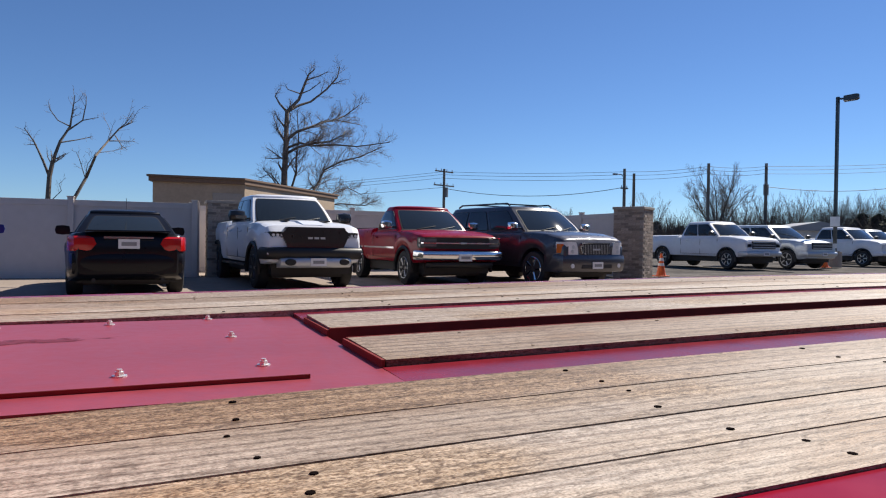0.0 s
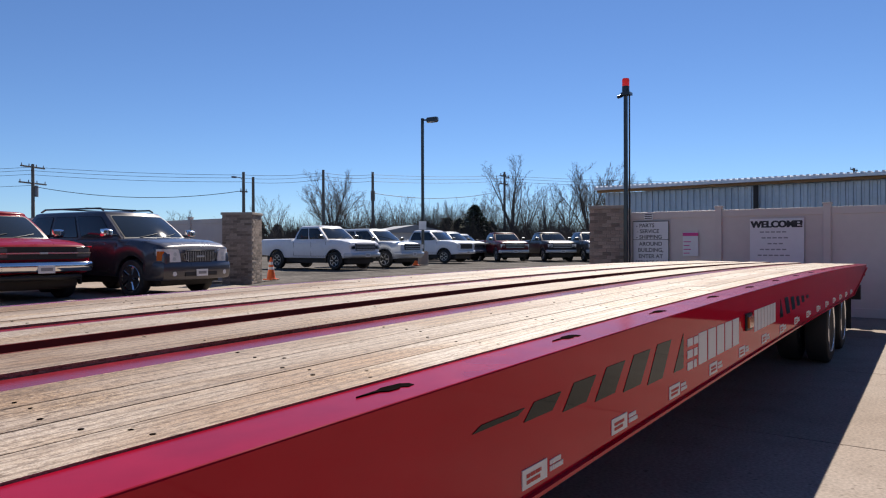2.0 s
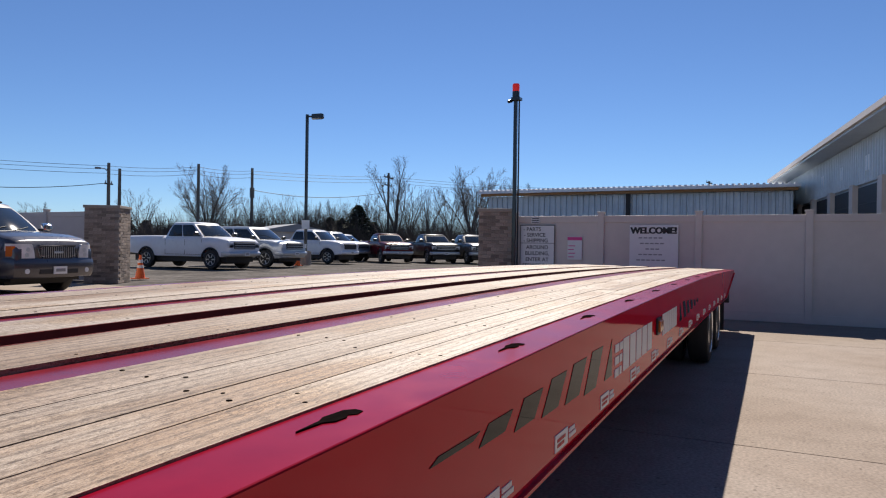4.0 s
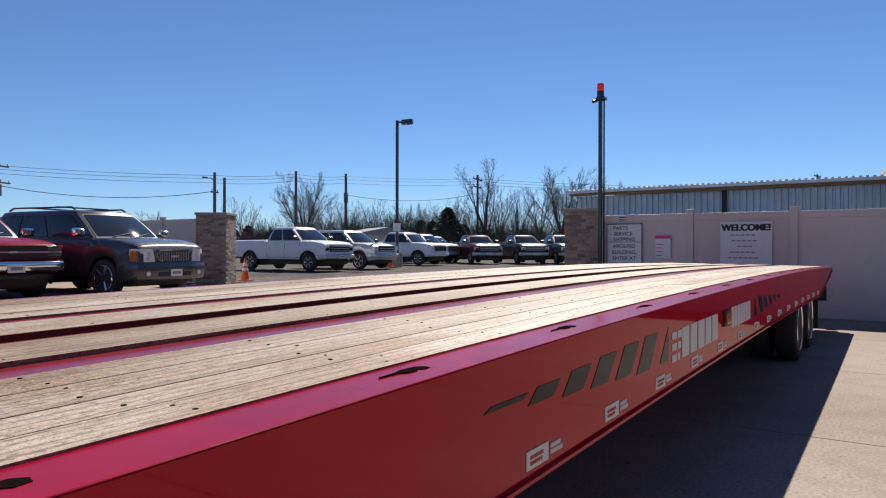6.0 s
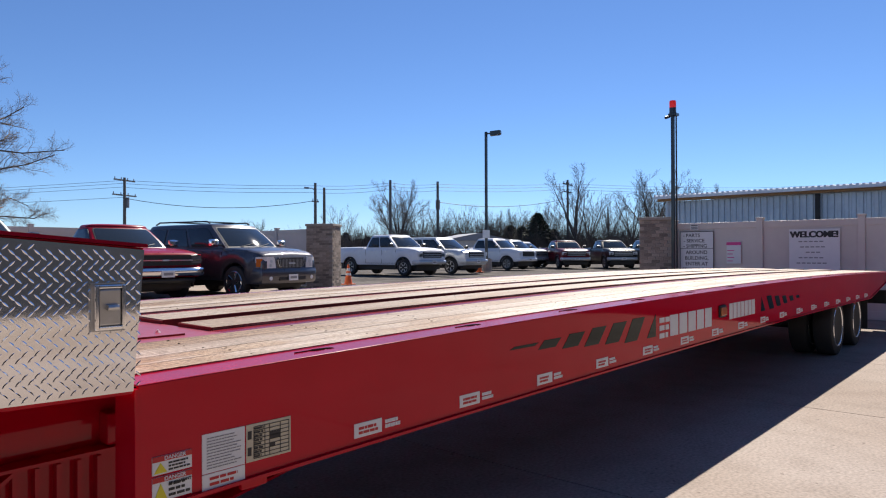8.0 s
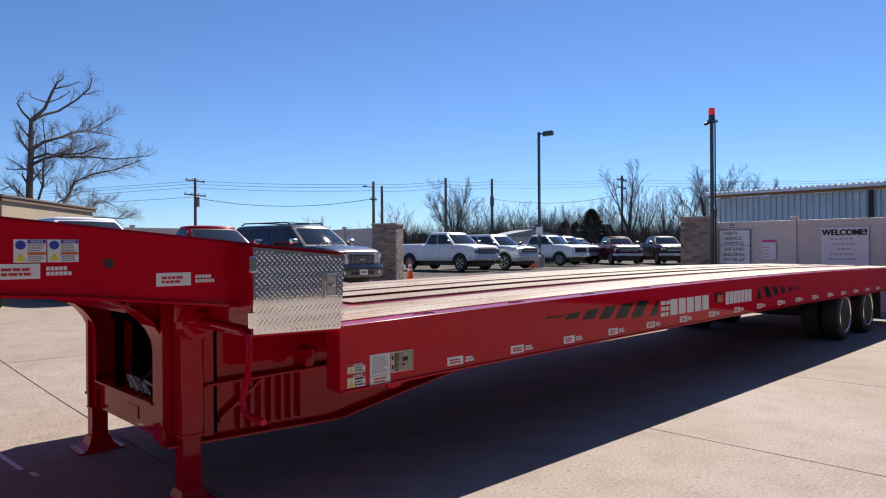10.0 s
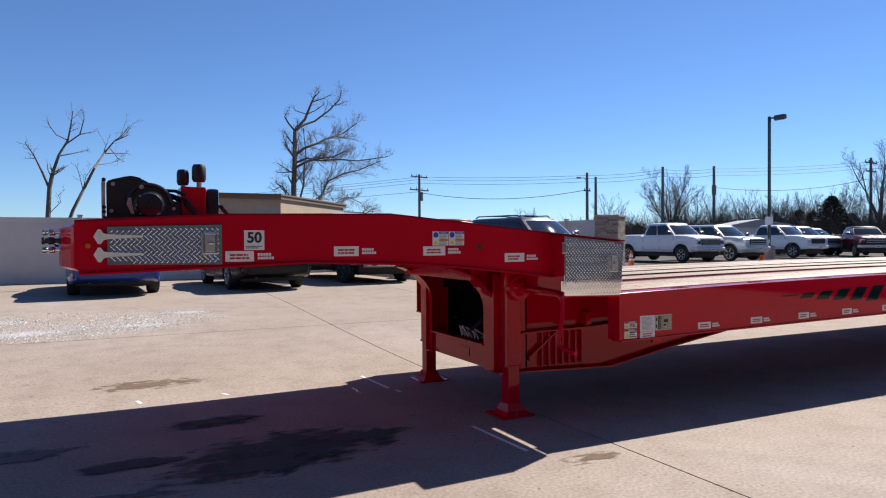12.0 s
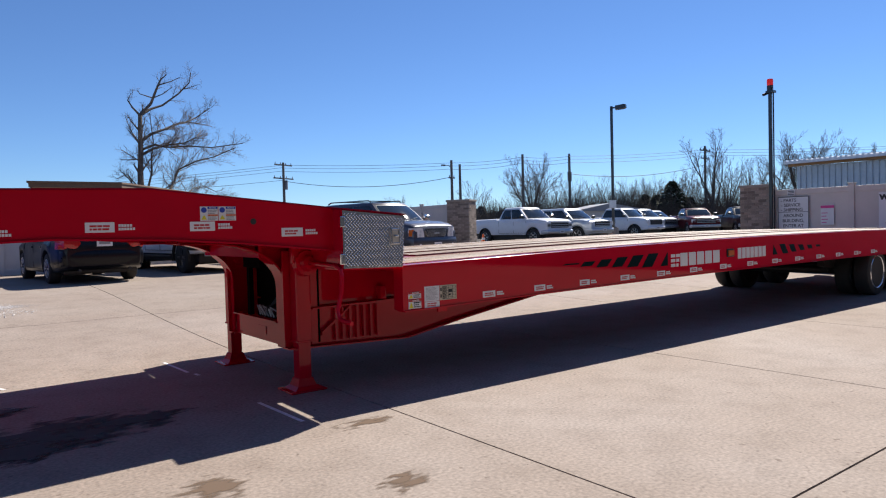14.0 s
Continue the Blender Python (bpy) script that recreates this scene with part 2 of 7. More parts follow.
WHITE = material("white_vinyl_sticker", (0.72, 0.72, 0.72), 0.45, grain=0.02)
GREY = material("grey_sticker_ink", (0.25, 0.25, 0.26), 0.5)
# red paint with the shade of edges and gap walls put into its colour
SHADE_MAROON = material("shaded_red_edge", (0.2, 0.035, 0.03), 0.7, grain=0.15, scale=14, spec=0.15)
# black iron for screws; also blacks in the shaded hollow under the neck
PIT = material("matte_black_iron_and_shade", (0.008, 0.006, 0.006), 1.0, grain=0.2, scale=60, spec=0.0)
INK = material("black_ink", (0.02, 0.02, 0.022), 0.5)
BEIGE = material("beige_plate", (0.55, 0.49, 0.36), 0.4, grain=0.03)
BLUEINK = material("blue_ink", (0.02, 0.05, 0.35), 0.5)
REDINK = material("red_ink", (0.5, 0.02, 0.02), 0.5)
ORANGEINK = material("orange_ink", (0.6, 0.12, 0.02), 0.5)
YELLOW = material("yellow_ink", (0.7, 0.6, 0.03), 0.5)
PINK = material("pink_ink", (0.65, 0.05, 0.25), 0.5)
STRIPE = material("dark_green_stripe", (0.006, 0.016, 0.016), 0.4, coat=0.5, spec=0.0, grain=0.05)
GALV = material("galvanised_sheet", (0.5, 0.57, 0.63), 0.45, 0.3, grain=0.06, scale=6, spots=0.08)
GALVROOF = material("galvanised_roof", (0.8, 0.82, 0.84), 0.5, 0.15, grain=0.06, scale=6, spots=0.06)
FASCIA = material("raw_timber_fascia", (0.36, 0.2, 0.09), 0.7, grain=0.15, scale=8)
SLATE = material("slate_sheet", (0.02, 0.024, 0.032), 0.6, grain=0.08, scale=4, spots=0.1)
TANWALL = material("tan_stucco", (0.37, 0.285, 0.205), 0.85, grain=0.08, scale=10, spots=0.06, bump=0.2)
BROWN = material("brown_trim", (0.16, 0.10, 0.065), 0.7, grain=0.12, scale=10)
BARK = material("grey_bark", (0.13, 0.105, 0.085), 0.95, grain=0.3, scale=8, spots=0.2, bump=0.5)
TWIG = material("bare_twigs", (0.2, 0.17, 0.15), 0.95, grain=0.2, scale=2)
BRUSH = material("winter_brush", (0.085, 0.07, 0.06), 0.95, grain=0.3, scale=0.8, spots=0.3)
PINE = material("dark_evergreen", (0.05, 0.065, 0.04), 0.9, grain=0.35, scale=3, spots=0.3)
POLEWOOD = material("weathered_pole", (0.16, 0.14, 0.12), 0.9, grain=0.2, scale=6, stretch=(1, 1, 0.1))
WIRE = material("wire", (0.05, 0.05, 0.05), 0.6)
ORANGE = material("safety_orange", (0.75, 0.13, 0.02), 0.5, grain=0.1, scale=10)
BEACON = material("red_beacon_lens", (0.9, 0.03, 0.02), 0.2, emit=0.12)
STAIN = splash_material("oil_stain", (0.15, 0.13, 0.118), 0.7, 0.68, 7.0)
WET = splash_material("wet_oil", (0.075, 0.068, 0.065), 0.7, 0.62, 6.0)
SMEAR = splash_material("grease_smear", (0.16, 0.03, 0.04), 0.4, 0.72, 22.0)
RUST = splash_material("brown_stain", (0.15, 0.107, 0.078), 0.85, 0.72, 9.0)
SALT = splash_material("pale_salt", (0.4, 0.38, 0.375), 0.9, 0.77, 45.0)
CRUMB = material("salt_grit", (0.56, 0.53, 0.51), 0.9, grain=0.2, scale=20)
ROADPAINT = material("white_line_paint", (0.72, 0.71, 0.7), 0.8, grain=0.15, scale=30)


def paint(name, base, metal=0.0):
    return material(name, base, 0.35, metal, coat=0.5, grain=0.03, scale=6, spots=0.04, spec=0.25)


P_BLACK = material("black_car_paint", (0.006, 0.006, 0.009), 0.3, coat=0.15, grain=0.03, scale=6, spec=0.2)
P_WHITE = paint("white_car_paint", (0.74, 0.76, 0.8))
P_RED = material("red_car_paint", (0.24, 0.002, 0.012), 0.3, coat=0.35, grain=0.03, scale=6, spots=0.04, spec=0.1)
P_WINE = material("dark_red_car_paint", (0.1, 0.003, 0.008), 0.3, coat=0.35, grain=0.03, scale=6, spots=0.04, spec=0.1)
P_GREY = material("grey_car_paint", (0.075, 0.072, 0.082), 0.3, 0.5, coat=0.6, grain=0.04, scale=8, spec=0.4)
P_BLUE = paint("blue_car_paint", (0.01, 0.035, 0.2))
P_SILVER = paint("silver_car_paint", (0.5, 0.53, 0.56), 0.4)

# ---- mesh helpers ----


def part(name, bm, mat, parent=None, label="", smooth=False):
    me = bpy.data.meshes.new(name)
    bmesh.ops.recalc_face_normals(bm, faces=bm.faces[:])
    bm.to_mesh(me)
    bm.free()
    me.materials.append(mat)
    if smooth:
        for f in me.polygons:
            f.use_smooth = True
        me.set_sharp_from_angle(angle=radians(35))
    ob = new(name, me)
    if parent is not None:
        ob.parent = parent
    if label:
        ob["label"] = label
    return ob


def thing(name, label, category, m=None, group="", kind=""):
    ob = new(name)
    ob.empty_display_size = 0.2
    if m is not None:
        ob.matrix_basis = m
    return tagged(ob, label, category, group, kind)


def box(bm, x0, x1, y0, y1, z0, z1, bevel=0.0):
    r = bmesh.ops.create_cube(bm, size=1.0, matrix=Matrix.Translation(((x0 + x1) / 2, (y0 + y1) / 2, (z0 + z1) / 2)) @ Matrix.Diagonal((abs(x1 - x0), abs(y1 - y0), abs(z1 - z0), 1)))
    if bevel:
        es = list({e for v in r["verts"] for e in v.link_edges})
        bmesh.ops.bevel(bm, geom=es, offset=bevel, segments=2, affect="EDGES", profile=0.6)
    return bm


def boxm(*a, bevel=0.0):
    return box(bmesh.new(), *a, bevel=bevel)


def rod(bm, p0, p1, r0, r1=None, n=10, caps=True):
    """A round bar from p0 to p1."""
    p0, p1 = Vector(p0), Vector(p1)
    r1 = r0 if r1 is None else r1
    q = (p1 - p0).to_track_quat("Z", "Y").to_matrix().to_4x4()
    m = Matrix.Translation((p0 + p1) / 2) @ q
    bmesh.ops.create_cone(bm, cap_ends=caps, segments=n, radius1=r0, radius2=r1, depth=(p1 - p0).length, matrix=m)
    return bm


def tube(bm, pts, r, n=8):
    """A round bar that follows points."""
    pts = [Vector(p) for p in pts]
    rings = []
    for i, p in enumerate(pts):
        d = (pts[min(i + 1, len(pts) - 1)] - pts[max(i - 1, 0)]).normalized()
        if i == 0:
            up = Vector((0, 0, 1)) if abs(d.z) < 0.9 else Vector((1, 0, 0))
            a = d.cross(up).normalized()
        else:
            a = (a - d * a.dot(d)).normalized()
        b = a.cross(d)
        rr = r[i] if isinstance(r, (list, tuple)) else r
        rings.append([bm.verts.new(p + rr * (math.cos(2 * math.pi * k / n) * a + math.sin(2 * math.pi * k / n) * b)) for k in range(n)])
    for u, v in zip(rings, rings[1:]):
        for k in range(n):
            bm.faces.new((u[k], u[(k + 1) % n], v[(k + 1) % n], v[k]))
    bm.faces.new(rings[0])
    bm.faces.new(rings[-1][::-1])
    return bm


def prism(bm, poly, axis, a, b):
    """A polygon drawn across an axis ("x": y,z; "y": x,z; "z": x,y) and pushed from a to b."""
    def at(p, v):
        return {"x": (v, p[0], p[1]), "y": (p[0], v, p[1]), "z": (p[0], p[1], v)}[axis]
    lo = [bm.verts.new(at(p, a)) for p in poly]
    hi = [bm.verts.new(at(p, b)) for p in poly]
    n = len(poly)
    bm.faces.new(lo[::-1])
    bm.faces.new(hi)
    for i in range(n):
        bm.faces.new((lo[i], lo[(i + 1) % n], hi[(i + 1) % n], hi[i]))
    return bm


def prismm(*a):
    return prism(bmesh.new(), *a)


def lathe(bm, profile, axis_m, n=24, caps=True):
    """A profile of (radius, height) turned round the z axis of axis_m."""
    rings = []
    for r, h in profile:
        rings.append([bm.verts.new(axis_m @ Vector((r * math.cos(2 * math.pi * k / n), r * math.sin(2 * math.pi * k / n), h))) for k in range(n)])
    for u, v in zip(rings, rings[1:]):
        for k in range(n):
            bm.faces.new((u[k], u[(k + 1) % n], v[(k + 1) % n], v[k]))
    if caps and profile[0][0] > 1e-4:
        bm.faces.new(rings[0][::-1])
    if caps and profile[-1][0] > 1e-4:
        bm.faces.new(rings[-1])
    bmesh.ops.remove_doubles(bm, verts=bm.verts[:], dist=1e-5)
    return bm


def loft(bm, rings, close_ends=True):
    vs = [[bm.verts.new(p) for p in ring] for ring in rings]
    n = len(vs[0])
    for u, v in zip(vs, vs[1:]):
        for k in range(n):
            bm.faces.new((u[k], u[(k + 1) % n], v[(k + 1) % n], v[k]))
    if close_ends:
        bm.faces.new(vs[0][::-1])
        bm.faces.new(vs[-1])
    return bm


def noise_at(p):
    """Smooth value between about -1 and 1 at a place."""
    x, y, z = p
    return 0.5 * (math.sin(x * 1.7 + 2.1 * math.sin(y * 1.3 + z)) + math.sin(y * 2.3 - 1.6 * math.sin(x * 1.9 - z)))


def interp(pts, x):
    if x <= pts[0][0]:
        return pts[0][1]
    for (xa, ya), (xb, yb) in zip(pts, pts[1:]):
        if x <= xb:
            return ya + (yb - ya) * (x - xa) / (xb - xa)
    return pts[-1][1]


# ---- ground ----


def rise(y):
    """The lot climbs gently away from the trailer."""
    u = min(1.0, max(0.0, (y - 1.5) / 11.0))
    return 0.30 * u * u * (3 - 2 * u)


def build_ground():
    xs = [-900, -300, -100, -40, -20, 0, 17, 40, 80, 200, 900]
    ys = [-900, -300, -80, -30, -10, 0] + [1.5 + k * 0.5 for k in range(24)] + [16, 20, 40, 80, 200, 900]
    bm = bmesh.new()
    grid = [[bm.verts.new((x, y, rise(y) - 0.034)) for x in xs] for y in ys]
    for i in range(len(ys) - 1):
        for j in range(len(xs) - 1):
            bm.faces.new((grid[i][j], grid[i][j + 1], grid[i + 1][j + 1], grid[i + 1][j]))
    ob = part("ground", bm, ASPHALT, smooth=True)
    return tagged(ob, "grey worn asphalt and dry earth round the lot", "ground", kind="structure")


build_ground()


def build_pavement():
    """Square concrete slabs with open joints."""
    root = thing("pavement", "pale tan concrete slabs with dark joints and stains", "pavement", kind="structure")
    xs = [-25.2, -19.0, -12.8, -6.6, -0.4, 2.7, 5.8, 8.9, 12.0, 15.1, 17.2]
    ys = [-21, -16.5, -12, -7.5, -3.0, 6.2, 12.4, 17.0, 22]
    for xa, xb in zip(xs, xs[1:]):
        for ya, yb in zip(ys, ys[1:]):
            if xa >= 12.0 and ya >= 12.4:
                continue
            bm = bmesh.new()
            rows = []
            n = 12
            for i in range(n + 1):
                y = ya + 0.007 + (yb - ya - 0.014) * i / n
                rows.append([bm.verts.new((xa + 0.007, y, rise(y))), bm.verts.new((xb - 0.007, y, rise(y)))])
            for u, v in zip(rows, rows[1:]):
                bm.faces.new((u[0], u[1], v[1], v[0]))
            ext = bmesh.ops.extrude_face_region(bm, geom=bm.faces[:])
            for v in ext["geom"]:
                if isinstance(v, bmesh.types.BMVert):
                    v.co.z -= 0.033
            part("slab", bm, CONCRETE, root)


build_pavement()


def mark(name, label, x, y, rx, ry, turn, mat, z=0.002, category="stain"):
    """A thin round-edged mark that lies on the slabs."""
    bm = bmesh.new()
    c, sn = math.cos(radians(turn)), math.sin(radians(turn))
    rows = []
    for i in range(9):
        v = -1 + 2 * i / 8
        w = math.sqrt(max(0.02, 1 - v * v))
        row = []
        for u in (-w, -w / 2, 0, w / 2, w):
            px, py = x + c * u * rx - sn * v * ry, y + sn * u * rx + c * v * ry
            row.append(bm.verts.new((px, py, rise(py) + z)))
        rows.append(row)
    for a, b in zip(rows, rows[1:]):
        for k in range(4):
            bm.faces.new((a[k], a[k + 1], b[k + 1], b[k]))
    tagged(part(name, bm, mat), label, category, "marks on the concrete", "structure")


level = 0.0015
for x, y, rx, ry, turn in ((-2.75, 0.3, 0.95, 0.34, 8), (-3.55, 0.05, 0.5, 0.22, -6), (-2.2, 0.55, 0.5, 0.18, 10), (-2.85, 1.5, 0.5, 0.2, 4), (-4.1, 1.2, 0.5, 0.25, 0), (-4.6, -0.2, 0.6, 0.3, 20)):
    level += 0.0006
    mark("oil_stain", "dark oil stain on the concrete", x, y, rx, ry, turn, STAIN, level)
for x, y, rx, ry, turn in ((-2.4, 0.58, 0.95, 0.5, 14), (-1.95, 0.62, 0.6, 0.16, -6), (-3.4, 0.68, 0.45, 0.17, 8), (-2.8, 1.5, 0.48, 0.17, -4), (-2.7, 0.3, 0.6, 0.3, 0)):
    level += 0.0006
    mark("wet_oil_patch", "dark wet oil patch on the concrete", x, y, rx, ry, turn, WET, level)
for x, y, rx, ry, turn in ((-1.1, -1.62, 0.24, 0.2, 30), (-1.9, -1.05, 0.3, 0.24, 40), (-0.7, -0.56, 0.34, 0.14, 0), (-2.6, -1.9, 0.4, 0.2, 0), (-4.4, -1.9, 0.8, 0.4, 10), (-5.2, 2.2, 1.1, 0.5, 0), (-3.2, 3.2, 0.8, 0.3, 0)):
    mark("brown_stain", "faint brown water stain on the concrete", x, y, rx, ry, turn, RUST)
for x, y, rx, ry, turn in ((-4.6, 7.0, 1.8, 0.8, 0), (-3.1, 7.2, 1.2, 0.6, 10), (-5.2, 8.2, 1.5, 0.8, 0), (-2.3, 8.4, 1.1, 0.5, 0)):
    mark("salt_patch", "white dried salt patch on the concrete", x, y, rx, ry, turn, SALT, 0.003)


def salt_crumbs():
    """Loose white crumbs of dried salt and grit, thick in drifts and thin between."""
    rng = random.Random(21)
    vs, fs = [], []
    while len(fs) < 4 * 9000:
        x, y = rng.uniform(-6.2, -1.2), rng.uniform(6.2, 10.6)
        n1 = noise_at((x * 0.9, y * 0.7, 3.0)) + 0.6 * noise_at((x * 3.1, y * 2.2, 9.0))
        u = ((x + 4.0) / 2.0) ** 2 + ((y - 7.6) / 1.35) ** 2
        if n1 * 0.5 - 0.9 * u < rng.uniform(-1.1, 0.1):
            continue
        r = rng.uniform(0.005, 0.013) if rng.random() < 0.93 else rng.uniform(0.013, 0.026)
        a = rng.uniform(0, 6.283)
        i = len(vs)
        z = rise(y) + 0.003
        for k in range(3):
            b = a + k * 2.094 + rng.uniform(-0.4, 0.4)
            vs.append((x + r * math.cos(b), y + r * math.sin(b), z))
        vs.append((x + r * rng.uniform(-0.3, 0.3), y + r * rng.uniform(-0.3, 0.3), z + r * rng.uniform(0.25, 0.5)))
        fs += [(i, i + 1, i + 3), (i + 1, i + 2, i + 3), (i + 2, i, i + 3), (i + 2, i + 1, i)]
    me = bpy.data.meshes.new("salt_crumbs")
    me.from_pydata(vs, [], fs)
    me.materials.append(CRUMB)
    tagged(new("salt_crumbs", me), "loose white salt and grit crumbs scattered on the concrete", "grit", kind="stuff")


salt_crumbs()
for a, b in (((-1.06, 0.46), (-1.03, -0.25)), ((-1.18, 2.65), (-1.13, 2.0)), ((-2.6, 2.5), (-2.56, 2.4)), ((-3.33, 2.54), (-3.3, 2.42)), ((-1.1, 1.9), (-1.09, 1.8))):
    bm = bmesh.new()
    q = [(a[0] - 0.016, a[1], 0.003 + rise(a[1])), (a[0] + 0.016, a[1], 0.003 + rise(a[1])), (b[0] + 0.016, b[1], 0.003 + rise(b[1])), (b[0] - 0.016, b[1], 0.003 + rise(b[1]))]
    bm.faces.new([bm.verts.new(p) for p in q])
    tagged(part("painted_line", bm, ROADPAINT), "short worn white paint line on concrete", "paint line", "marks on the concrete", "structure")

# ---- trailer ----
WIDE = 2.82                      # deck width
TAIL = 13.6                      # rear end of the deck


def deck_z(x, y=0.0):
    """Deck height with the upward camber of the frame and a slight cross fall."""
    u = min(max(x, 0), 13.2)
    return 1.016 + 0.001 * u + 0.066 * (1 - ((u - 6.6) / 6.6) ** 2) + 0.0103 * y


def beam_low(x):
    """Lower edge of the side beams."""
    return 0.645 + 0.05 * (1 - ((min(max(x, 0), 13.2) - 6.6) / 6.6) ** 2)


def long_bar(bm, x0, x1, y0, y1, up, down, step=0.7):
    """A bar along the deck that follows its camber; up and down are offsets from the deck's top."""
    n = max(1, round((x1 - x0) / step))
    rings = []
    for i in range(n + 1):
        x = x0 + (x1 - x0) * i / n
        za, zb = deck_z(x, y0), deck_z(x, y1)
        rings.append([(x, y0, za + down), (x, y1, zb + down), (x, y1, zb + up), (x, y0, za + up)])
    return loft(bm, rings)


trailer = thing("flatbed_trailer", "long glossy red drop-deck trailer with hardwood deck on landing legs", "trailer")


def beam_ring(x, y0, y1):
    z = deck_z(x, y0)
    low = beam_low(x)
    if x > 11.4:
        low = low + (0.33) * (x - 11.4) / (TAIL - 11.4)
    return [(x, y0, low), (x, y1, low), (x, y1, z - 0.009), (x, y0, z - 0.009)]


for name, ya, yb, yc in (("side_beam", 0.0, 0.012, 0.13), ("side_beam", WIDE, WIDE - 0.012, WIDE - 0.13)):
    bm = bmesh.new()
    xs = [0.0 if ya < 1 else -0.46] + [0.7 * k for k in range(1, 17)] + [11.4, 12.0, 12.6, 13.1, TAIL]
    loft(bm, [beam_ring(x, ya, yb) for x in xs])
    beam = part(name, bm, RED, trailer)
    sgn = 1 if yc > ya else -1
    b2 = bmesh.new()
    inner = 0.157 if ya < 1 else 0.1
    fold = [(0.0, -0.009), (0.0008, -0.006), (0.003, -0.0045), (inner, -0.004), (inner, -0.012), (0.013, -0.012), (0.0125, -0.009)]
    loft(b2, [[(x, ya + sgn * u, deck_z(x, ya + sgn * u) + h) for u, h in fold] for x in xs])
    part("top_flange", b2, RED_TOP, beam)
    b3 = bmesh.new()
    loft(b3, [[(x, ya - sgn * 0.014, beam_ring(x, 0, 1)[0][2] - 0.012), (x, ya + sgn * 0.1, beam_ring(x, 0, 1)[0][2] - 0.012),
               (x, ya + sgn * 0.1, beam_ring(x, 0, 1)[0][2]), (x, ya - sgn * 0.014, beam_ring(x, 0, 1)[0][2])] for x in xs])
    part("bottom_flange", b3, RED, beam)
    b4 = boxm(-0.012, 0.0, min(ya - sgn * 0.005, yc), max(ya - sgn * 0.005, yc), 0.645, 1.002, bevel=0.003)
    part("end_plate", b4, RED, beam)

# floor strips and the middle channel under the planks
for ya, yb, drop in ((0.12, 1.27, -0.034), (1.455, WIDE - 0.09, -0.034)):
    part("deck_floor", long_bar(bmesh.new(), 0.0 if ya < 1 else -0.46, TAIL, ya, yb, drop, drop - 0.02), RED_TOP, trailer)
for ya, yb in ((0.785, 0.958), (1.767, 1.94)):
    part("deck_strip", long_bar(bmesh.new(), 0.78, TAIL - 0.02, ya, yb, -0.01, -0.033), RED_STRIP, trailer, "flat red steel strip between planks")
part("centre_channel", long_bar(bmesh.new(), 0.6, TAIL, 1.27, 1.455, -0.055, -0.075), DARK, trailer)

PLANKS = [(0.155, 0.288), (0.291, 0.42), (0.423, 0.6), (0.603, 0.783), (0.96, 1.272), (1.453, 1.765), (1.942, 2.12), (2.123, 2.3), (2.303, 2.48), (2.483, 2.72)]
plank_rng = random.Random(5)
for k, (ya, yb) in enumerate(PLANKS):
    start = 0.045 if ya < 0.8 else -0.465 if ya > 1.9 else 0.787
    cuts = [start, 4.6 + plank_rng.uniform(-0.6, 0.6), 9.1 + plank_rng.uniform(-0.6, 0.6), TAIL - 0.02]
    for a, b in zip(cuts, cuts[1:]):
        lift = plank_rng.uniform(-0.002, 0.002) + (0.006 if 0.9 < ya < 1.7 else 0)
        part("plank", long_bar(bmesh.new(), a + 0.003, b - 0.003, ya + 0.0022, yb - 0.0022, lift * 0.6, -0.032), WOOD, trailer)

# bolted cover plate at the front of the deck
bm = bmesh.new()
prism(bm, [(-0.465, 0.905), (0.62, 0.905), (0.66, 1.86), (-0.465, 1.86)], "z", 1.03, 1.0385)
part("cover_plate", bm, RED_DUSTY, trailer, "flat red cover plate held by bolts")
part("cover_plate", prismm([(-0.47, 0.786), (0.779, 0.786), (0.779, 1.939), (-0.47, 1.939)], "z", 0.99, 1.03), RED_DUSTY, trailer)
part("plate_edge", boxm(-0.465, 0.62, 0.9035, 0.905, 1.0305, 1.038), SHADE_MAROON, trailer, "red plate edge coloured dark as in shade")
for bx, by in ((0.55, 1.02), (0.29, 0.99), (0.53, 1.44), (0.23, 1.79), (0.5, 1.85), (-0.02, 1.02), (-0.05, 1.79), (-0.3, 1.4)):
    bm = bmesh.new()
    rod(bm, (bx, by, 1.0385), (bx, by, 1.041), 0.0135, n=12)
    rod(bm, (bx, by, 1.041), (bx, by, 1.048), 0.0085, n=6)
    rod(bm, (bx, by, 1.048), (bx, by, 1.0525), 0.005, n=8)
    part("bolt", bm, ZINC, trailer, "shiny zinc bolt head")

for x, y, rx, ry, turn in ((0.06, 1.5, 0.3, 0.045, 9),):
    mark("grease_smear", "dark greasy smear on the red cover plate", x, y, rx, ry, turn, SMEAR, 1.0392 - rise(y))

# steel angles along the middle gap and at the plank ends, coloured as shaded red
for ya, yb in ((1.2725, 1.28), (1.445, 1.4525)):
    part("edge_angle", long_bar(bmesh.new(), 0.787, TAIL - 0.02, ya, yb, 0.0045, -0.06), SHADE_MAROON, trailer)
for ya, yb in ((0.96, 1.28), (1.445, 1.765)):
    part("edge_angle", boxm(0.78, 0.786, ya, yb, 0.99, 1.0465), SHADE_MAROON, trailer)

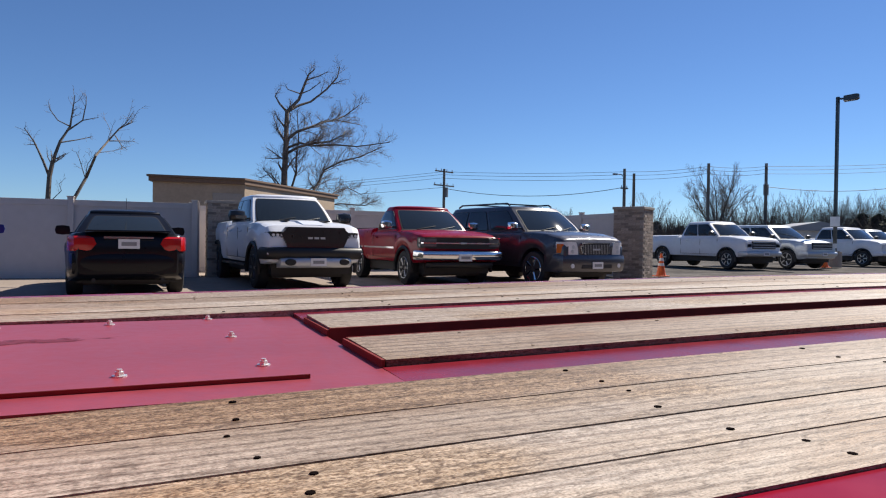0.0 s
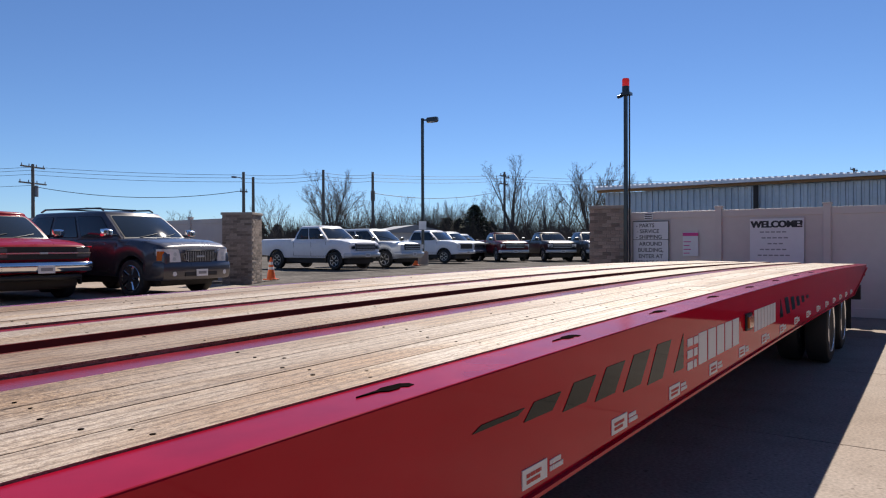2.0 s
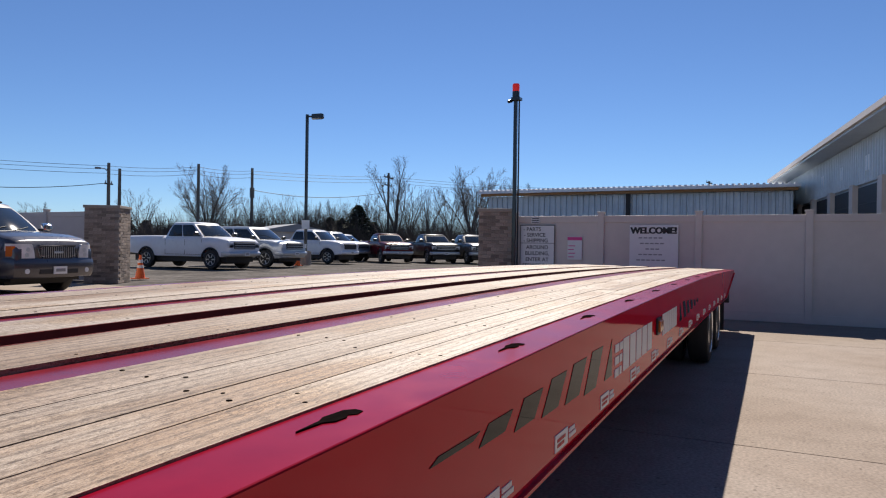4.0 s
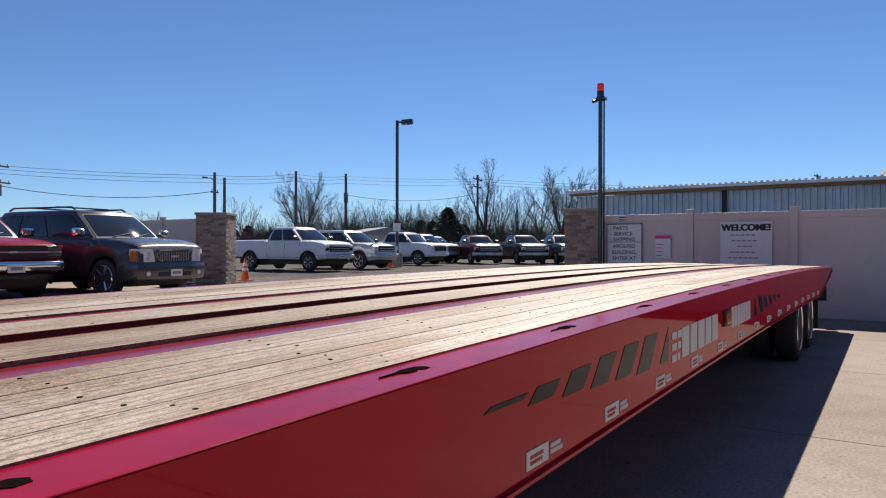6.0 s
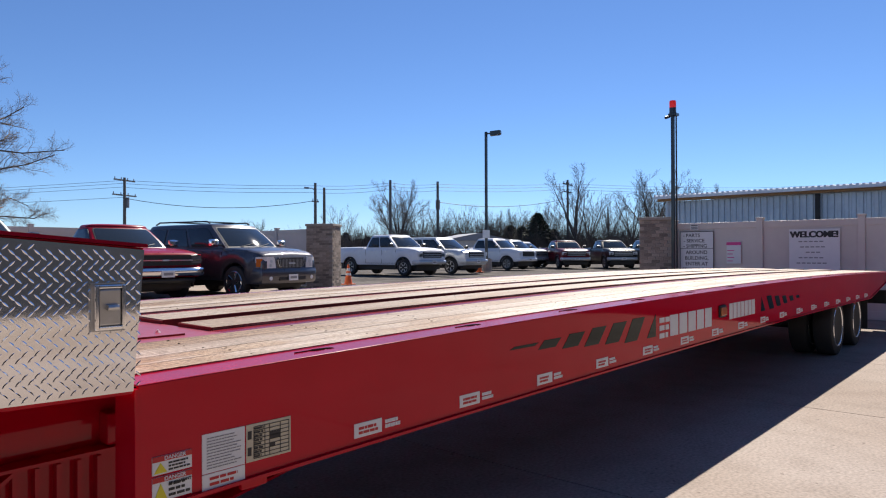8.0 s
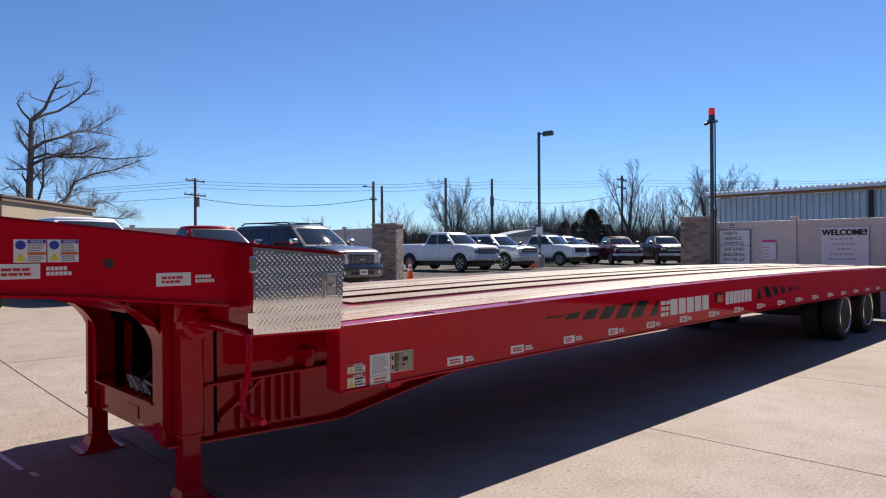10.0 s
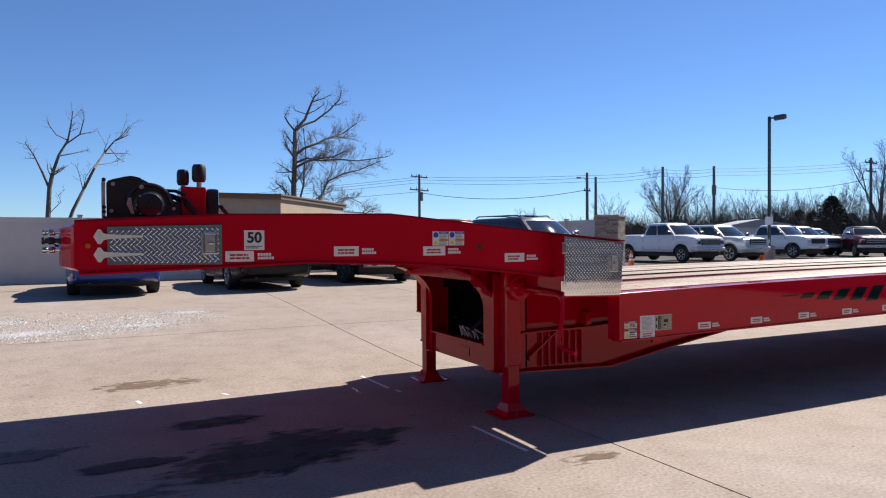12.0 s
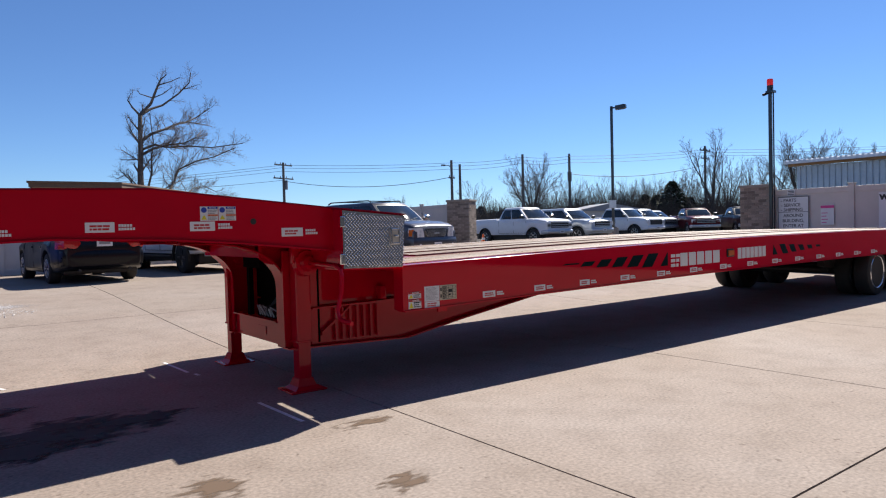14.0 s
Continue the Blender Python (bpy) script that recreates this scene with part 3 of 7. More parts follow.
# screws in the planks
screw_rng = random.Random(12)
for x0 in [0.5 + 0.61 * k for k in range(21)]:
    for k, (ya, yb) in enumerate(PLANKS):
        if 0.8 < ya < 1.9 and x0 < 0.9:
            continue
        for y in (ya + 0.04, yb - 0.035):
            x = x0 + 0.05 * math.sin(7 * y + x0) + screw_rng.gauss(0, 0.03)
            if screw_rng.random() < 0.22:
                continue
            bm = bmesh.new()
            r = screw_rng.uniform(0.0045, 0.007)
            rod(bm, (x, y, deck_z(x, y) - 0.004), (x, y, deck_z(x, y) + (0.005 if 0.9 < y < 1.8 else 0.0012)), r * 1.1, r * 0.9, n=7)
            part("screw", bm, PIT, trailer)

# tie-down slots in the near flange
SLOT = [(-0.1, 0.0), (-0.03, -0.004), (-0.012, -0.018), (0.02, -0.02), (0.036, -0.012), (0.05, -0.024), (0.075, -0.02), (0.08, 0.0), (0.062, 0.016), (0.0, 0.018), (-0.025, 0.008)]
for k in range(14):
    x = 0.72 + 0.92 * k
    z = deck_z(x, 0.092)
    part("tie_down_slot", prismm([(x + u, 0.092 + v) for u, v in SLOT], "z", z - 0.012, z - 0.0022), PIT, trailer)

# gooseneck
NECK_TOP = [(-3.72, 1.54), (-2.91, 1.585), (-1.87, 1.60), (-1.56, 1.57), (-0.48, 1.465)]
NECK_LOW = [(-3.70, 1.26), (-2.44, 1.30), (-1.74, 1.275), (-1.29, 1.24), (-0.48, 1.15)]
NY0, NY1 = 0.11, WIDE - 0.11
for ya, yb in ((NY0, NY0 + 0.014), (NY1 - 0.014, NY1)):
    plate = part("neck_side", prismm(NECK_TOP + NECK_LOW[::-1], "y", ya, yb), RED, trailer)
    out = -1 if ya < 1 else 1
    bm = bmesh.new()
    w0, w1 = (ya - 0.02, ya + 0.09) if out < 0 else (yb - 0.09, yb + 0.02)
    loft(bm, [[(x, w0, z - 0.012), (x, w1, z - 0.012), (x, w1, z), (x, w0, z)] for x, z in NECK_LOW])
    part("neck_flange", bm, RED, plate)
    bm = bmesh.new()
    w0, w1 = (ya - 0.008, ya + 0.09) if out < 0 else (yb - 0.09, yb + 0.008)
    loft(bm, [[(x, w0, z), (x, w1, z), (x, w1, z + 0.012), (x, w0, z + 0.012)] for x, z in NECK_TOP])
    part("neck_flange", bm, RED_TOP, plate)
bm = bmesh.new()
loft(bm, [[(x, NY0 + 0.03, z - 0.03), (x, NY1 - 0.03, z - 0.03), (x, NY1 - 0.03, z - 0.006), (x, NY0 + 0.03, z - 0.006)] for x, z in NECK_TOP])
part("neck_deck", bm, RED_TOP, trailer)
bm = bmesh.new()
loft(bm, [[(x, NY0 + 0.03, z + 0.01), (x, NY1 - 0.03, z + 0.01), (x, NY1 - 0.03, z + 0.02), (x, NY0 + 0.03, z + 0.02)] for x, z in NECK_LOW])
part("neck_underside", bm, RED, trailer)
bm = bmesh.new()
NOSE = [(-3.723, NY0 + 0.002), (-3.738, NY0 + 0.03), (-3.8, 0.45), (-3.83, 0.8), (-3.83, WIDE - 0.8), (-3.8, WIDE - 0.45), (-3.738, NY1 - 0.03), (-3.723, NY1 - 0.002)]
loft(bm, [[(x + off, y, z) for x, y in NOSE] + [(-3.6, NY1 - 0.02, z), (-3.6, NY0 + 0.02, z)] for z, off in ((1.272, 0.03), (1.29, 0.0), (1.515, 0.0), (1.535, 0.02))])
part("neck_front", bm, RED, trailer)

# tool box behind the neck, with a tread plate door
part("tool_box", prismm([(-0.565, 1.462), (0.002, 1.414), (-0.03, 0.995), (-0.565, 1.005)], "y", -0.028, 0.74), RED, trailer)
part("tool_box_top", prismm([(-0.57, 1.464), (0.008, 1.415), (0.008, 1.425), (-0.57, 1.474)], "y", -0.045, 0.75), RED_TOP, trailer)
part("neck_rear", boxm(-0.49, -0.475, 0.745, NY1, 1.03, 1.47), RED, trailer)


def tread_door(poly, y, name, pitch=0.034):
    """A polished plate with raised lugs set crosswise."""
    door = part(name, prismm(poly, "y", y, y + 0.012), TREAD, trailer, "polished aluminium tread plate door")
    xs, zs = [p[0] for p in poly], [p[1] for p in poly]
    bm = bmesh.new()
    i = 0
    x = min(xs) + 0.02
    while x < max(xs) - 0.012:
        j = 0
        z = min(zs) + 0.02 + (i % 2) * pitch / 2
        while z < max(zs) - 0.01:
            top = interp(sorted([poly[0], poly[1]]), x) - 0.015
            low = interp(sorted([poly[3], poly[2]]), x) + 0.012
            if low < z < top:
                a = radians(45 if (i + j) % 2 else -45)
                m = Matrix.Translation((x, y, z)) @ Matrix.Rotation(a, 4, "Y") @ Matrix.Diagonal((pitch * 0.4, 0.0012, pitch * 0.1, 1))
                vs = [bm.verts.new(m @ Vector(p)) for p in ((-1, 0, 0), (-0.3, 0, 1), (0.3, 0, 1), (1, 0, 0), (0.3, 0, -1), (-0.3, 0, -1), (-0.5, -1, 0), (0.5, -1, 0))]
                for f in ((0, 1, 6), (1, 2, 7, 6), (2, 3, 7), (3, 4, 7), (4, 5, 6, 7), (5, 0, 6)):
                    bm.faces.new([vs[q] for q in f])
            z += pitch
            j += 1
        x += pitch / 2
        i += 1
    tagged(part("tread_relief", bm, TREAD, door), kind="stuff")
    return door


def latch(door, x, z, y):
    bm = bmesh.new()
    prism(bm, [(x - 0.045, z + 0.066), (x + 0.045, z + 0.068), (x + 0.045, z - 0.068), (x - 0.045, z - 0.066)], "y", y - 0.008, y + 0.004)
    part("latch_plate", bm, STEEL, door)
    bm = bmesh.new()
    box(bm, x - 0.028, x + 0.03, y - 0.02, y - 0.01, z - 0.05, z + 0.05, 0.004)
    rod(bm, (x - 0.01, y - 0.028, z), (x + 0.02, y - 0.028, z), 0.009, n=8)
    part("latch_handle", bm, STEEL, door)
    bm = bmesh.new()
    for a in ((x - 0.04, x - 0.03, z - 0.062, z + 0.062), (x + 0.032, x + 0.042, z - 0.062, z + 0.062), (x - 0.03, x + 0.032, z + 0.052, z + 0.062), (x - 0.03, x + 0.032, z - 0.062, z - 0.052)):
        box(bm, a[0], a[1], y - 0.024, y - 0.008, a[2], a[3], 0.003)
    part("latch_rim", bm, CHROME, door)


d1 = tread_door([(-0.56, 1.456), (0.0, 1.408), (-0.032, 1.005), (-0.56, 1.018)], -0.04, "tool_box_door", 0.029)
latch(d1, -0.105, 1.25, -0.04)
for z in (1.37, 1.09):
    part("hinge", boxm(-0.585, -0.545, -0.05, -0.03, z - 0.04, z + 0.04, bevel=0.004), CHROME, d1)
d2 = tread_door([(-3.56, 1.515), (-2.95, 1.53), (-2.95, 1.295), (-3.56, 1.305)], NY0 - 0.014, "neck_box_door", 0.029)
latch(d2, -3.02, 1.42, NY0 - 0.014)
for z in (1.46, 1.36):
    bm = bmesh.new()
    prism(bm, [(-3.585, z - 0.02), (-3.55, z - 0.013), (-3.38, z - 0.004), (-3.38, z + 0.006), (-3.55, z + 0.013), (-3.585, z + 0.02)], "y", NY0 - 0.026, NY0 - 0.014)
    prism(bm, [(-3.628, z), (-3.606, z - 0.04), (-3.592, z - 0.04), (-3.578, z - 0.02), (-3.578, z + 0.02), (-3.592, z + 0.04), (-3.606, z + 0.04)], "y", NY0 - 0.022, NY0 - 0.001)
    part("hinge", bm, HINGE, d2, "pale zinc strap hinge")

# landing legs
for y, crank in ((0.637, True), (2.2, False)):
    leg = part("landing_leg", boxm(-0.665, -0.54, y - 0.063, y + 0.063, 0.4, 1.2, bevel=0.01), RED, trailer)
    part("inner_tube", boxm(-0.657, -0.548, y - 0.055, y + 0.055, 0.05, 0.42, bevel=0.008), RED, leg)
    bm = bmesh.new()
    box(bm, -0.765, -0.455, y - 0.145, y + 0.145, 0.0, 0.014, 0.004)
    loft(bm, [[(-0.72, y - 0.115, 0.014), (-0.485, y - 0.115, 0.014), (-0.485, y + 0.115, 0.014), (-0.72, y + 0.115, 0.014)],
              [(-0.685, y - 0.082, 0.04), (-0.52, y - 0.082, 0.04), (-0.52, y + 0.082, 0.04), (-0.685, y + 0.082, 0.04)],
              [(-0.664, y - 0.062, 0.1), (-0.541, y - 0.062, 0.1), (-0.541, y + 0.062, 0.1), (-0.664, y + 0.062, 0.1)]])
    part("foot", bm, RED, leg)
    bm = bmesh.new()
    rod(bm, (-0.60, y - 0.09, 1.05), (-0.60, y - 0.15, 1.05), 0.11, 0.1, n=20)
    rod(bm, (-0.60, y - 0.15, 1.05), (-0.60, y - 0.19, 1.05), 0.07, 0.05, n=16)
    box(bm, -0.72, -0.5, y - 0.12, y - 0.08, 1.05, 1.2, 0.01)
    part("gear_housing", bm, RED, leg, smooth=True)
    part("collar", boxm(-0.672, -0.533, y - 0.07, y + 0.07, 0.395, 0.412, bevel=0.004), RED, leg)
    if crank:
        bm = bmesh.new()
        tube(bm, [(-0.6, y - 0.17, 1.05), (-0.595, 0.3, 1.045), (-0.59, 0.03, 1.035), (-0.585, -0.03, 1.01), (-0.585, -0.05, 0.96), (-0.60, -0.06, 0.84), (-0.645, -0.08, 0.71),
                  (-0.645, -0.1, 0.665), (-0.64, -0.14, 0.645), (-0.635, -0.27, 0.635)], 0.017, n=10)
        part("crank_handle", bm, RED, leg, smooth=True)

# arched drop frame and cross bulkhead behind the legs
ARC = [(-0.68, 0.33), (-0.68, 0.85)] + [(-1.3 + 0.62 * math.cos(radians(a)), 0.85 + 0.37 * math.sin(radians(a))) for a in range(10, 91, 10)] + [(-1.5, 1.222)]
for ya, yb in ((0.74, 0.93), (1.95, 2.13)):
    y = (ya + yb) / 2
    part("arch_web", prismm(ARC + [(-1.5, 1.25), (-0.4, 1.15), (-0.4, 0.33)], "y", y - 0.008, y + 0.008), RED, trailer)
    bm = bmesh.new()
    out = [(x + 0.012 if z < 1.1 else x, z - (0.0 if z < 1.1 else 0.012)) for x, z in ARC]
    loft(bm, [[(x - 0.008, ya, z), (x - 0.008, yb, z), (x + 0.006, yb, z + 0.008), (x + 0.006, ya, z + 0.008)] for x, z in ARC])
    part("arch_flange", bm, RED, trailer, smooth=True)
cross = part("cross_member", boxm(-0.665, -0.645, 0.93, 1.95, 0.34, 0.53), RED, trailer)
part("cross_plate", boxm(-0.671, -0.665, 1.22, 1.4, 0.395, 0.47), RED, cross)
part("cross_flange", boxm(-0.70, -0.61, 0.93, 1.95, 0.53, 0.542), RED, cross)
# bulkhead and inner post coloured black to paint in the hollow's deep shade
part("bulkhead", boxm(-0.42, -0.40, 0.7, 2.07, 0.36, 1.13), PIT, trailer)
part("cross_member", boxm(-0.9, -0.87, 0.76, 2.1, 1.1, 1.2), RED, trailer)
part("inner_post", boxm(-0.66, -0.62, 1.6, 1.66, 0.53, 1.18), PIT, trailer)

# main frame rails under the deck, deep at the front
for y in (0.72, 2.03):
    bm = bmesh.new()
    prism(bm, [(-0.72, 1.15), (0.1, 1.0), (12.4, 0.95), (12.4, 0.72), (2.6, 0.62), (2.2, 0.58), (1.1, 0.42), (0.45, 0.31), (-0.72, 0.35)], "y", y - 0.012, y + 0.012)
    rail = part("frame_rail", bm, RED, trailer)
    for x in (-0.27, -0.2, -0.13, -0.06, 0.01, 0.08, 0.15):
        part("stiffener", boxm(x, x + 0.016, y - 0.05, y - 0.012, 0.36, 0.64), RED, rail)
    bm = bmesh.new()
    loft(bm, [[(x, y - 0.09, z - 0.012), (x, y + 0.03, z - 0.012), (x, y + 0.03, z), (x, y - 0.09, z)] for x, z in ((-0.72, 0.35), (0.45, 0.31), (1.1, 0.42), (2.2, 0.58), (2.6, 0.62))])
    part("rail_flange", bm, RED, rail)
    bm = bmesh.new()
    loft(bm, [[(x, y - 0.1, z - 0.012), (x, y - 0.01, z - 0.012), (x, y - 0.01, z), (x, y - 0.1, z)] for x, z in ((-0.5, 0.665), (0.2, 0.675), (0.9, 0.7))])
    prism(bm, [(-0.4, 0.42), (-0.1, 0.655), (-0.1, 0.67), (-0.4, 0.45)], "y", y - 0.06, y - 0.01)
    box(bm, 0.17, 0.23, y - 0.09, y - 0.01, 0.68, 0.8, 0.01)
    box(bm, -0.5, -0.44, y - 0.06, y - 0.01, 0.36, 1.13)
    part("gusset", bm, RED, rail)
part("beam_tab", boxm(0.36, 0.46, 0.03, 0.05, 0.6, 0.646, bevel=0.004), RED, trailer)
for x in [0.6 + 0.62 * k for k in range(20)]:
    part("crossmember", boxm(x, x + 0.06, 0.1, WIDE - 0.1, deck_z(x) - 0.17, deck_z(x) - 0.056), RED, trailer)
part("rear_bolster", boxm(TAIL - 0.05, TAIL, 0.02, WIDE - 0.02, 0.84, 0.96), RED, trailer)


for y in (0.22, WIDE - 0.22):
    lampbox = part("rear_lamp_box", boxm(13.3, 13.42, y - 0.16, y + 0.16, 0.46, 0.7, bevel=0.01), BLACK, trailer)
    for k in (-0.08, 0.08):
        part("rear_lamp", rod(bmesh.new(), (13.42, y + k, 0.58), (13.435, y + k, 0.58), 0.05, n=16), REDLENS, lampbox)
    part("lamp_bracket", boxm(13.33, 13.37, y - 0.03, y + 0.03, 0.7, 0.86), DARK, lampbox)


def wheel(parent, m, r, w, rim_mat, tyre_r=0.68, spokes=0, name="wheel"):
    """A tyre and a rim, turned round the y axis of m; the outer face looks to -y."""
    root = new(name)
    root.parent = parent
    root.matrix_basis = m
    turn = Matrix.Rotation(radians(90), 4, "X")
    rr = r * tyre_r
    prof = [(rr * 0.8, -w * 0.3), (rr, -w * 0.46), (r * 0.86, -w * 0.5), (r * 0.96, -w * 0.44), (r, -w * 0.34), (r, w * 0.34), (r * 0.96, w * 0.44), (r * 0.86, w * 0.5), (rr, w * 0.46)]
    tyre = part("tyre", lathe(bmesh.new(), prof, turn, 32), RUBBER, root, smooth=True)
    bm = bmesh.new()
    dish = [(1.02, 0.47), (0.96, 0.44), (0.9, 0.2), (0.55, 0.12), (0.3, 0.22), (0.28, 0.34), (0.0001, 0.36)]
    if not spokes:
        dish = [(1.03, 0.47), (1.0, 0.5), (0.95, 0.46), (0.9, 0.3), (0.86, 0.1), (0.8, 0.02), (0.6, 0.0), (0.42, 0.02), (0.4, 0.22), (0.34, 0.34), (0.2, 0.4), (0.0001, 0.41)]
    lathe(bm, [(rr * a, w * b) for a, b in dish], turn, 32, caps=False)
    rim = part("rim", bm, DARK if spokes else rim_mat, root, smooth=True)
    bm = bmesh.new()
    n = spokes or 8
    for k in range(n):
        a = 2 * math.pi * k / n
        if spokes:
            p0 = turn @ Vector((rr * 0.3 * math.cos(a), rr * 0.3 * math.sin(a), w * 0.36))
            p1 = turn @ Vector((rr * 0.95 * math.cos(a), rr * 0.95 * math.sin(a), w * 0.42))
            rod(bm, p0, p1, rr * 0.15, rr * 0.13, n=6)
        else:
            p0 = turn @ Vector((rr * 0.5 * math.cos(a), rr * 0.5 * math.sin(a), w * 0.01))
            p1 = turn @ Vector((rr * 0.5 * math.cos(a), rr * 0.5 * math.sin(a), w * 0.12))
            rod(bm, p0, p1, rr * 0.05, n=6)
    if spokes:
        lathe(bm, [(rr * 0.36, w * 0.3), (rr * 0.34, w * 0.4), (0.0001, w * 0.41)], turn, 16, caps=False)
        lathe(bm, [(rr * 1.03, w * 0.46), (rr * 1.0, w * 0.485), (rr * 0.92, w * 0.45), (rr * 0.92, w * 0.35)], turn, 32, caps=False)
    part("rim_face" if spokes else "nut_ring", bm, rim_mat, root)
    return root


TR = 0.39
for x in (9.45, 10.68):
    for y, flip in ((0.17, 0), (0.47, 0), (WIDE - 0.17, 180), (WIDE - 0.47, 180)):
        wheel(trailer, pose(x, y, TR, 0, 0, flip), TR, 0.24, RIM_ALLOY, 0.68)
    part("axle", rod(bmesh.new(), (x, 0.3, TR), (x, WIDE - 0.3, TR), 0.065), DARK, trailer)
    part("brake_chamber", rod(bmesh.new(), (x - 0.35, 0.75, TR + 0.05), (x - 0.15, 0.75, TR + 0.1), 0.08, n=14), DARK, trailer)
for y in (0.62, WIDE - 0.62):
    part("suspension_hanger", prismm([(8.6, 0.72), (11.6, 0.72), (11.5, 0.5), (10.9, 0.42), (10.05, 0.55), (9.2, 0.42), (8.7, 0.5)], "y", y - 0.05, y + 0.05), DARK, trailer)
for y in (0.02, WIDE - 0.66):
    part("mud_flap", boxm(11.28, 11.3, y, y + 0.64, 0.2, 0.82), RUBBER, trailer)

# ---- stickers and markings ----


def plate(poly_or_box, y, mat, parent, name, label=""):
    x0, x1, z0, z1 = poly_or_box
    return part(name, boxm(x0, x1, y - 0.003, y, z0, z1), mat, parent, label)


def bars(x0, x1, z0, z1, y, mat, parent, rows, name="printed_text", fill=0.5):
    """Rows of short word-like bars for writing too small to read."""
    bm = bmesh.new()
    rng = random.Random(int(x0 * 1000) + rows)
    h = (z1 - z0) / rows
    for r in range(rows):
        z = z0 + h * (r + 0.5 - fill / 2)
        end = x0 + rng.uniform(0.7, 1.0) * (x1 - x0)
        x = x0
        while x < end:
            w = min(rng.uniform(0.6, 2.2) * h, end - x)
            box(bm, x, x + w, y - 0.0045, y - 0.003, z, z + h * fill)
            x += w + 0.25 * h
    tagged(part(name, bm, mat, parent), kind="stuff")


def maker_sticker(x, z, y, s=1.0, tilt=0.0):
    """White label with red print and a smaller white-on-red one beside it."""
    root = plate((x, x + 0.145 * s, z - 0.055 * s, z), y, WHITE, trailer, "maker_label", "white label with red print")
    bars(x + 0.022 * s, x + 0.125 * s, z - 0.046 * s, z - 0.012 * s, y, REDINK, root, 2, fill=0.6)
    bm = bmesh.new()
    for k in range(2):
        for j in range(6 - k):
            xx = x + (0.165 + 0.0145 * j) * s
            box(bm, xx, xx + 0.0115 * s, y - 0.003, y, z - 0.045 * s + k * 0.019 * s, z - 0.031 * s + k * 0.019 * s)
    tagged(part("maker_mark", bm, WHITE, trailer), "small white print on red", kind="stuff")


for k in range(19):
    x = 0.83 + 0.632 * k
    if x < 11.3:
        maker_sticker(x, beam_low(x) + 0.08, 0.0)
for x, z in ((-2.93, 1.372), (-2.26, 1.395), (-1.63, 1.39), (-0.98, 1.335)):
    maker_sticker(x, z, NY0, 1.15)

# data labels at the front of the beam
lab = plate((0.2, 0.352, 0.7, 0.825), 0.0, WHITE, trailer, "certificate_label", "white printed label")
bars(0.215, 0.34, 0.71, 0.815, 0.0, GREY, lab, 11, fill=0.3)
lab = plate((0.358, 0.535, 0.70, 0.825), 0.0, BEIGE, trailer, "data_plate", "beige data plate with black ruled boxes")
bm = bmesh.new()
for k in range(9):
    z = 0.708 + 0.0132 * k
    box(bm, 0.385, 0.528, -0.0045, -0.003, z, z + 0.002)
for x in (0.385, 0.428, 0.447, 0.49, 0.526):
    box(bm, x, x + 0.002, -0.0045, -0.003, 0.708, 0.8156)
box(bm, 0.449, 0.489, -0.0045, -0.003, 0.762, 0.786)
box(bm, 0.449, 0.47, -0.0045, -0.003, 0.735, 0.748)
tagged(part("ruled_table", bm, INK, lab), kind="stuff")
bars(0.388, 0.426, 0.709, 0.815, 0.0, INK, lab, 8)
bars(0.363, 0.378, 0.708, 0.817, 0.0, INK, lab, 2)
lab = plate((0.2, 0.352, 0.648, 0.697), 0.0, WHITE, trailer, "maker_label")
bars(0.225, 0.33, 0.655, 0.69, 0.0, REDINK, lab, 2)
danger_labels = []
for za, zb in ((0.735, 0.79), (0.655, 0.728)):
    lab = plate((0.04, 0.165, za, zb), 0.0, WHITE, trailer, "danger_label", "white and red danger label with yellow sign")
    bars(0.09, 0.16, za + 0.005, zb - 0.02, 0.0, INK, lab, 3)
    part("danger_header", boxm(0.04, 0.165, -0.0045, -0.003, zb - 0.016, zb), REDINK, lab)
    danger_labels.append((lab, zb))
    part("danger_sign", prismm([(0.045, za + 0.005), (0.085, za + 0.005), (0.065, zb - 0.02)], "y", -0.005, -0.003), YELLOW, lab)
# notices on the neck
notice_labels = []
for x in (-1.56, -1.435):
    lab = plate((x, x + 0.12, 1.395, 1.492), NY0, WHITE, trailer, "notice_label", "white notice label with blue heading")
    notice_labels.append(lab)
    part("notice_header", boxm(x + 0.05, x + 0.118, NY0 - 0.0045, NY0 - 0.003, 1.475, 1.49), BLUEINK, lab)
    part("notice_disc", rod(bmesh.new(), (x + 0.025, NY0 - 0.005, 1.468), (x + 0.025, NY0 - 0.002, 1.468), 0.019, n=16), BLUEINK, lab)
    part("warning_header", boxm(x + 0.05, x + 0.118, NY0 - 0.0045, NY0 - 0.003, 1.427, 1.438), ORANGEINK, lab)
    part("warning_sign", prismm([(x + 0.006, 1.403), (x + 0.044, 1.403), (x + 0.025, 1.435)], "y", NY0 - 0.0045, NY0 - 0.002), YELLOW, lab)
    bars(x + 0.052, x + 0.116, 1.44, 1.472, NY0, GREY, lab, 3)
    bars(x + 0.052, x + 0.116, 1.398, 1.425, NY0, GREY, lab, 3)
lab = plate((-2.82, -2.7, 1.378, 1.497), NY0, WHITE, trailer, "anniversary_label", "white label with a large black and red number")
bars(-2.81, -2.71, 1.385, 1.405, NY0, INK, lab, 2)
number_label = lab
part("neck_hole", rod(bmesh.new(), (-1.19, NY0 - 0.002, 1.385), (-1.19, NY0 + 0.004, 1.385), 0.022, n=16), DARK, trailer)
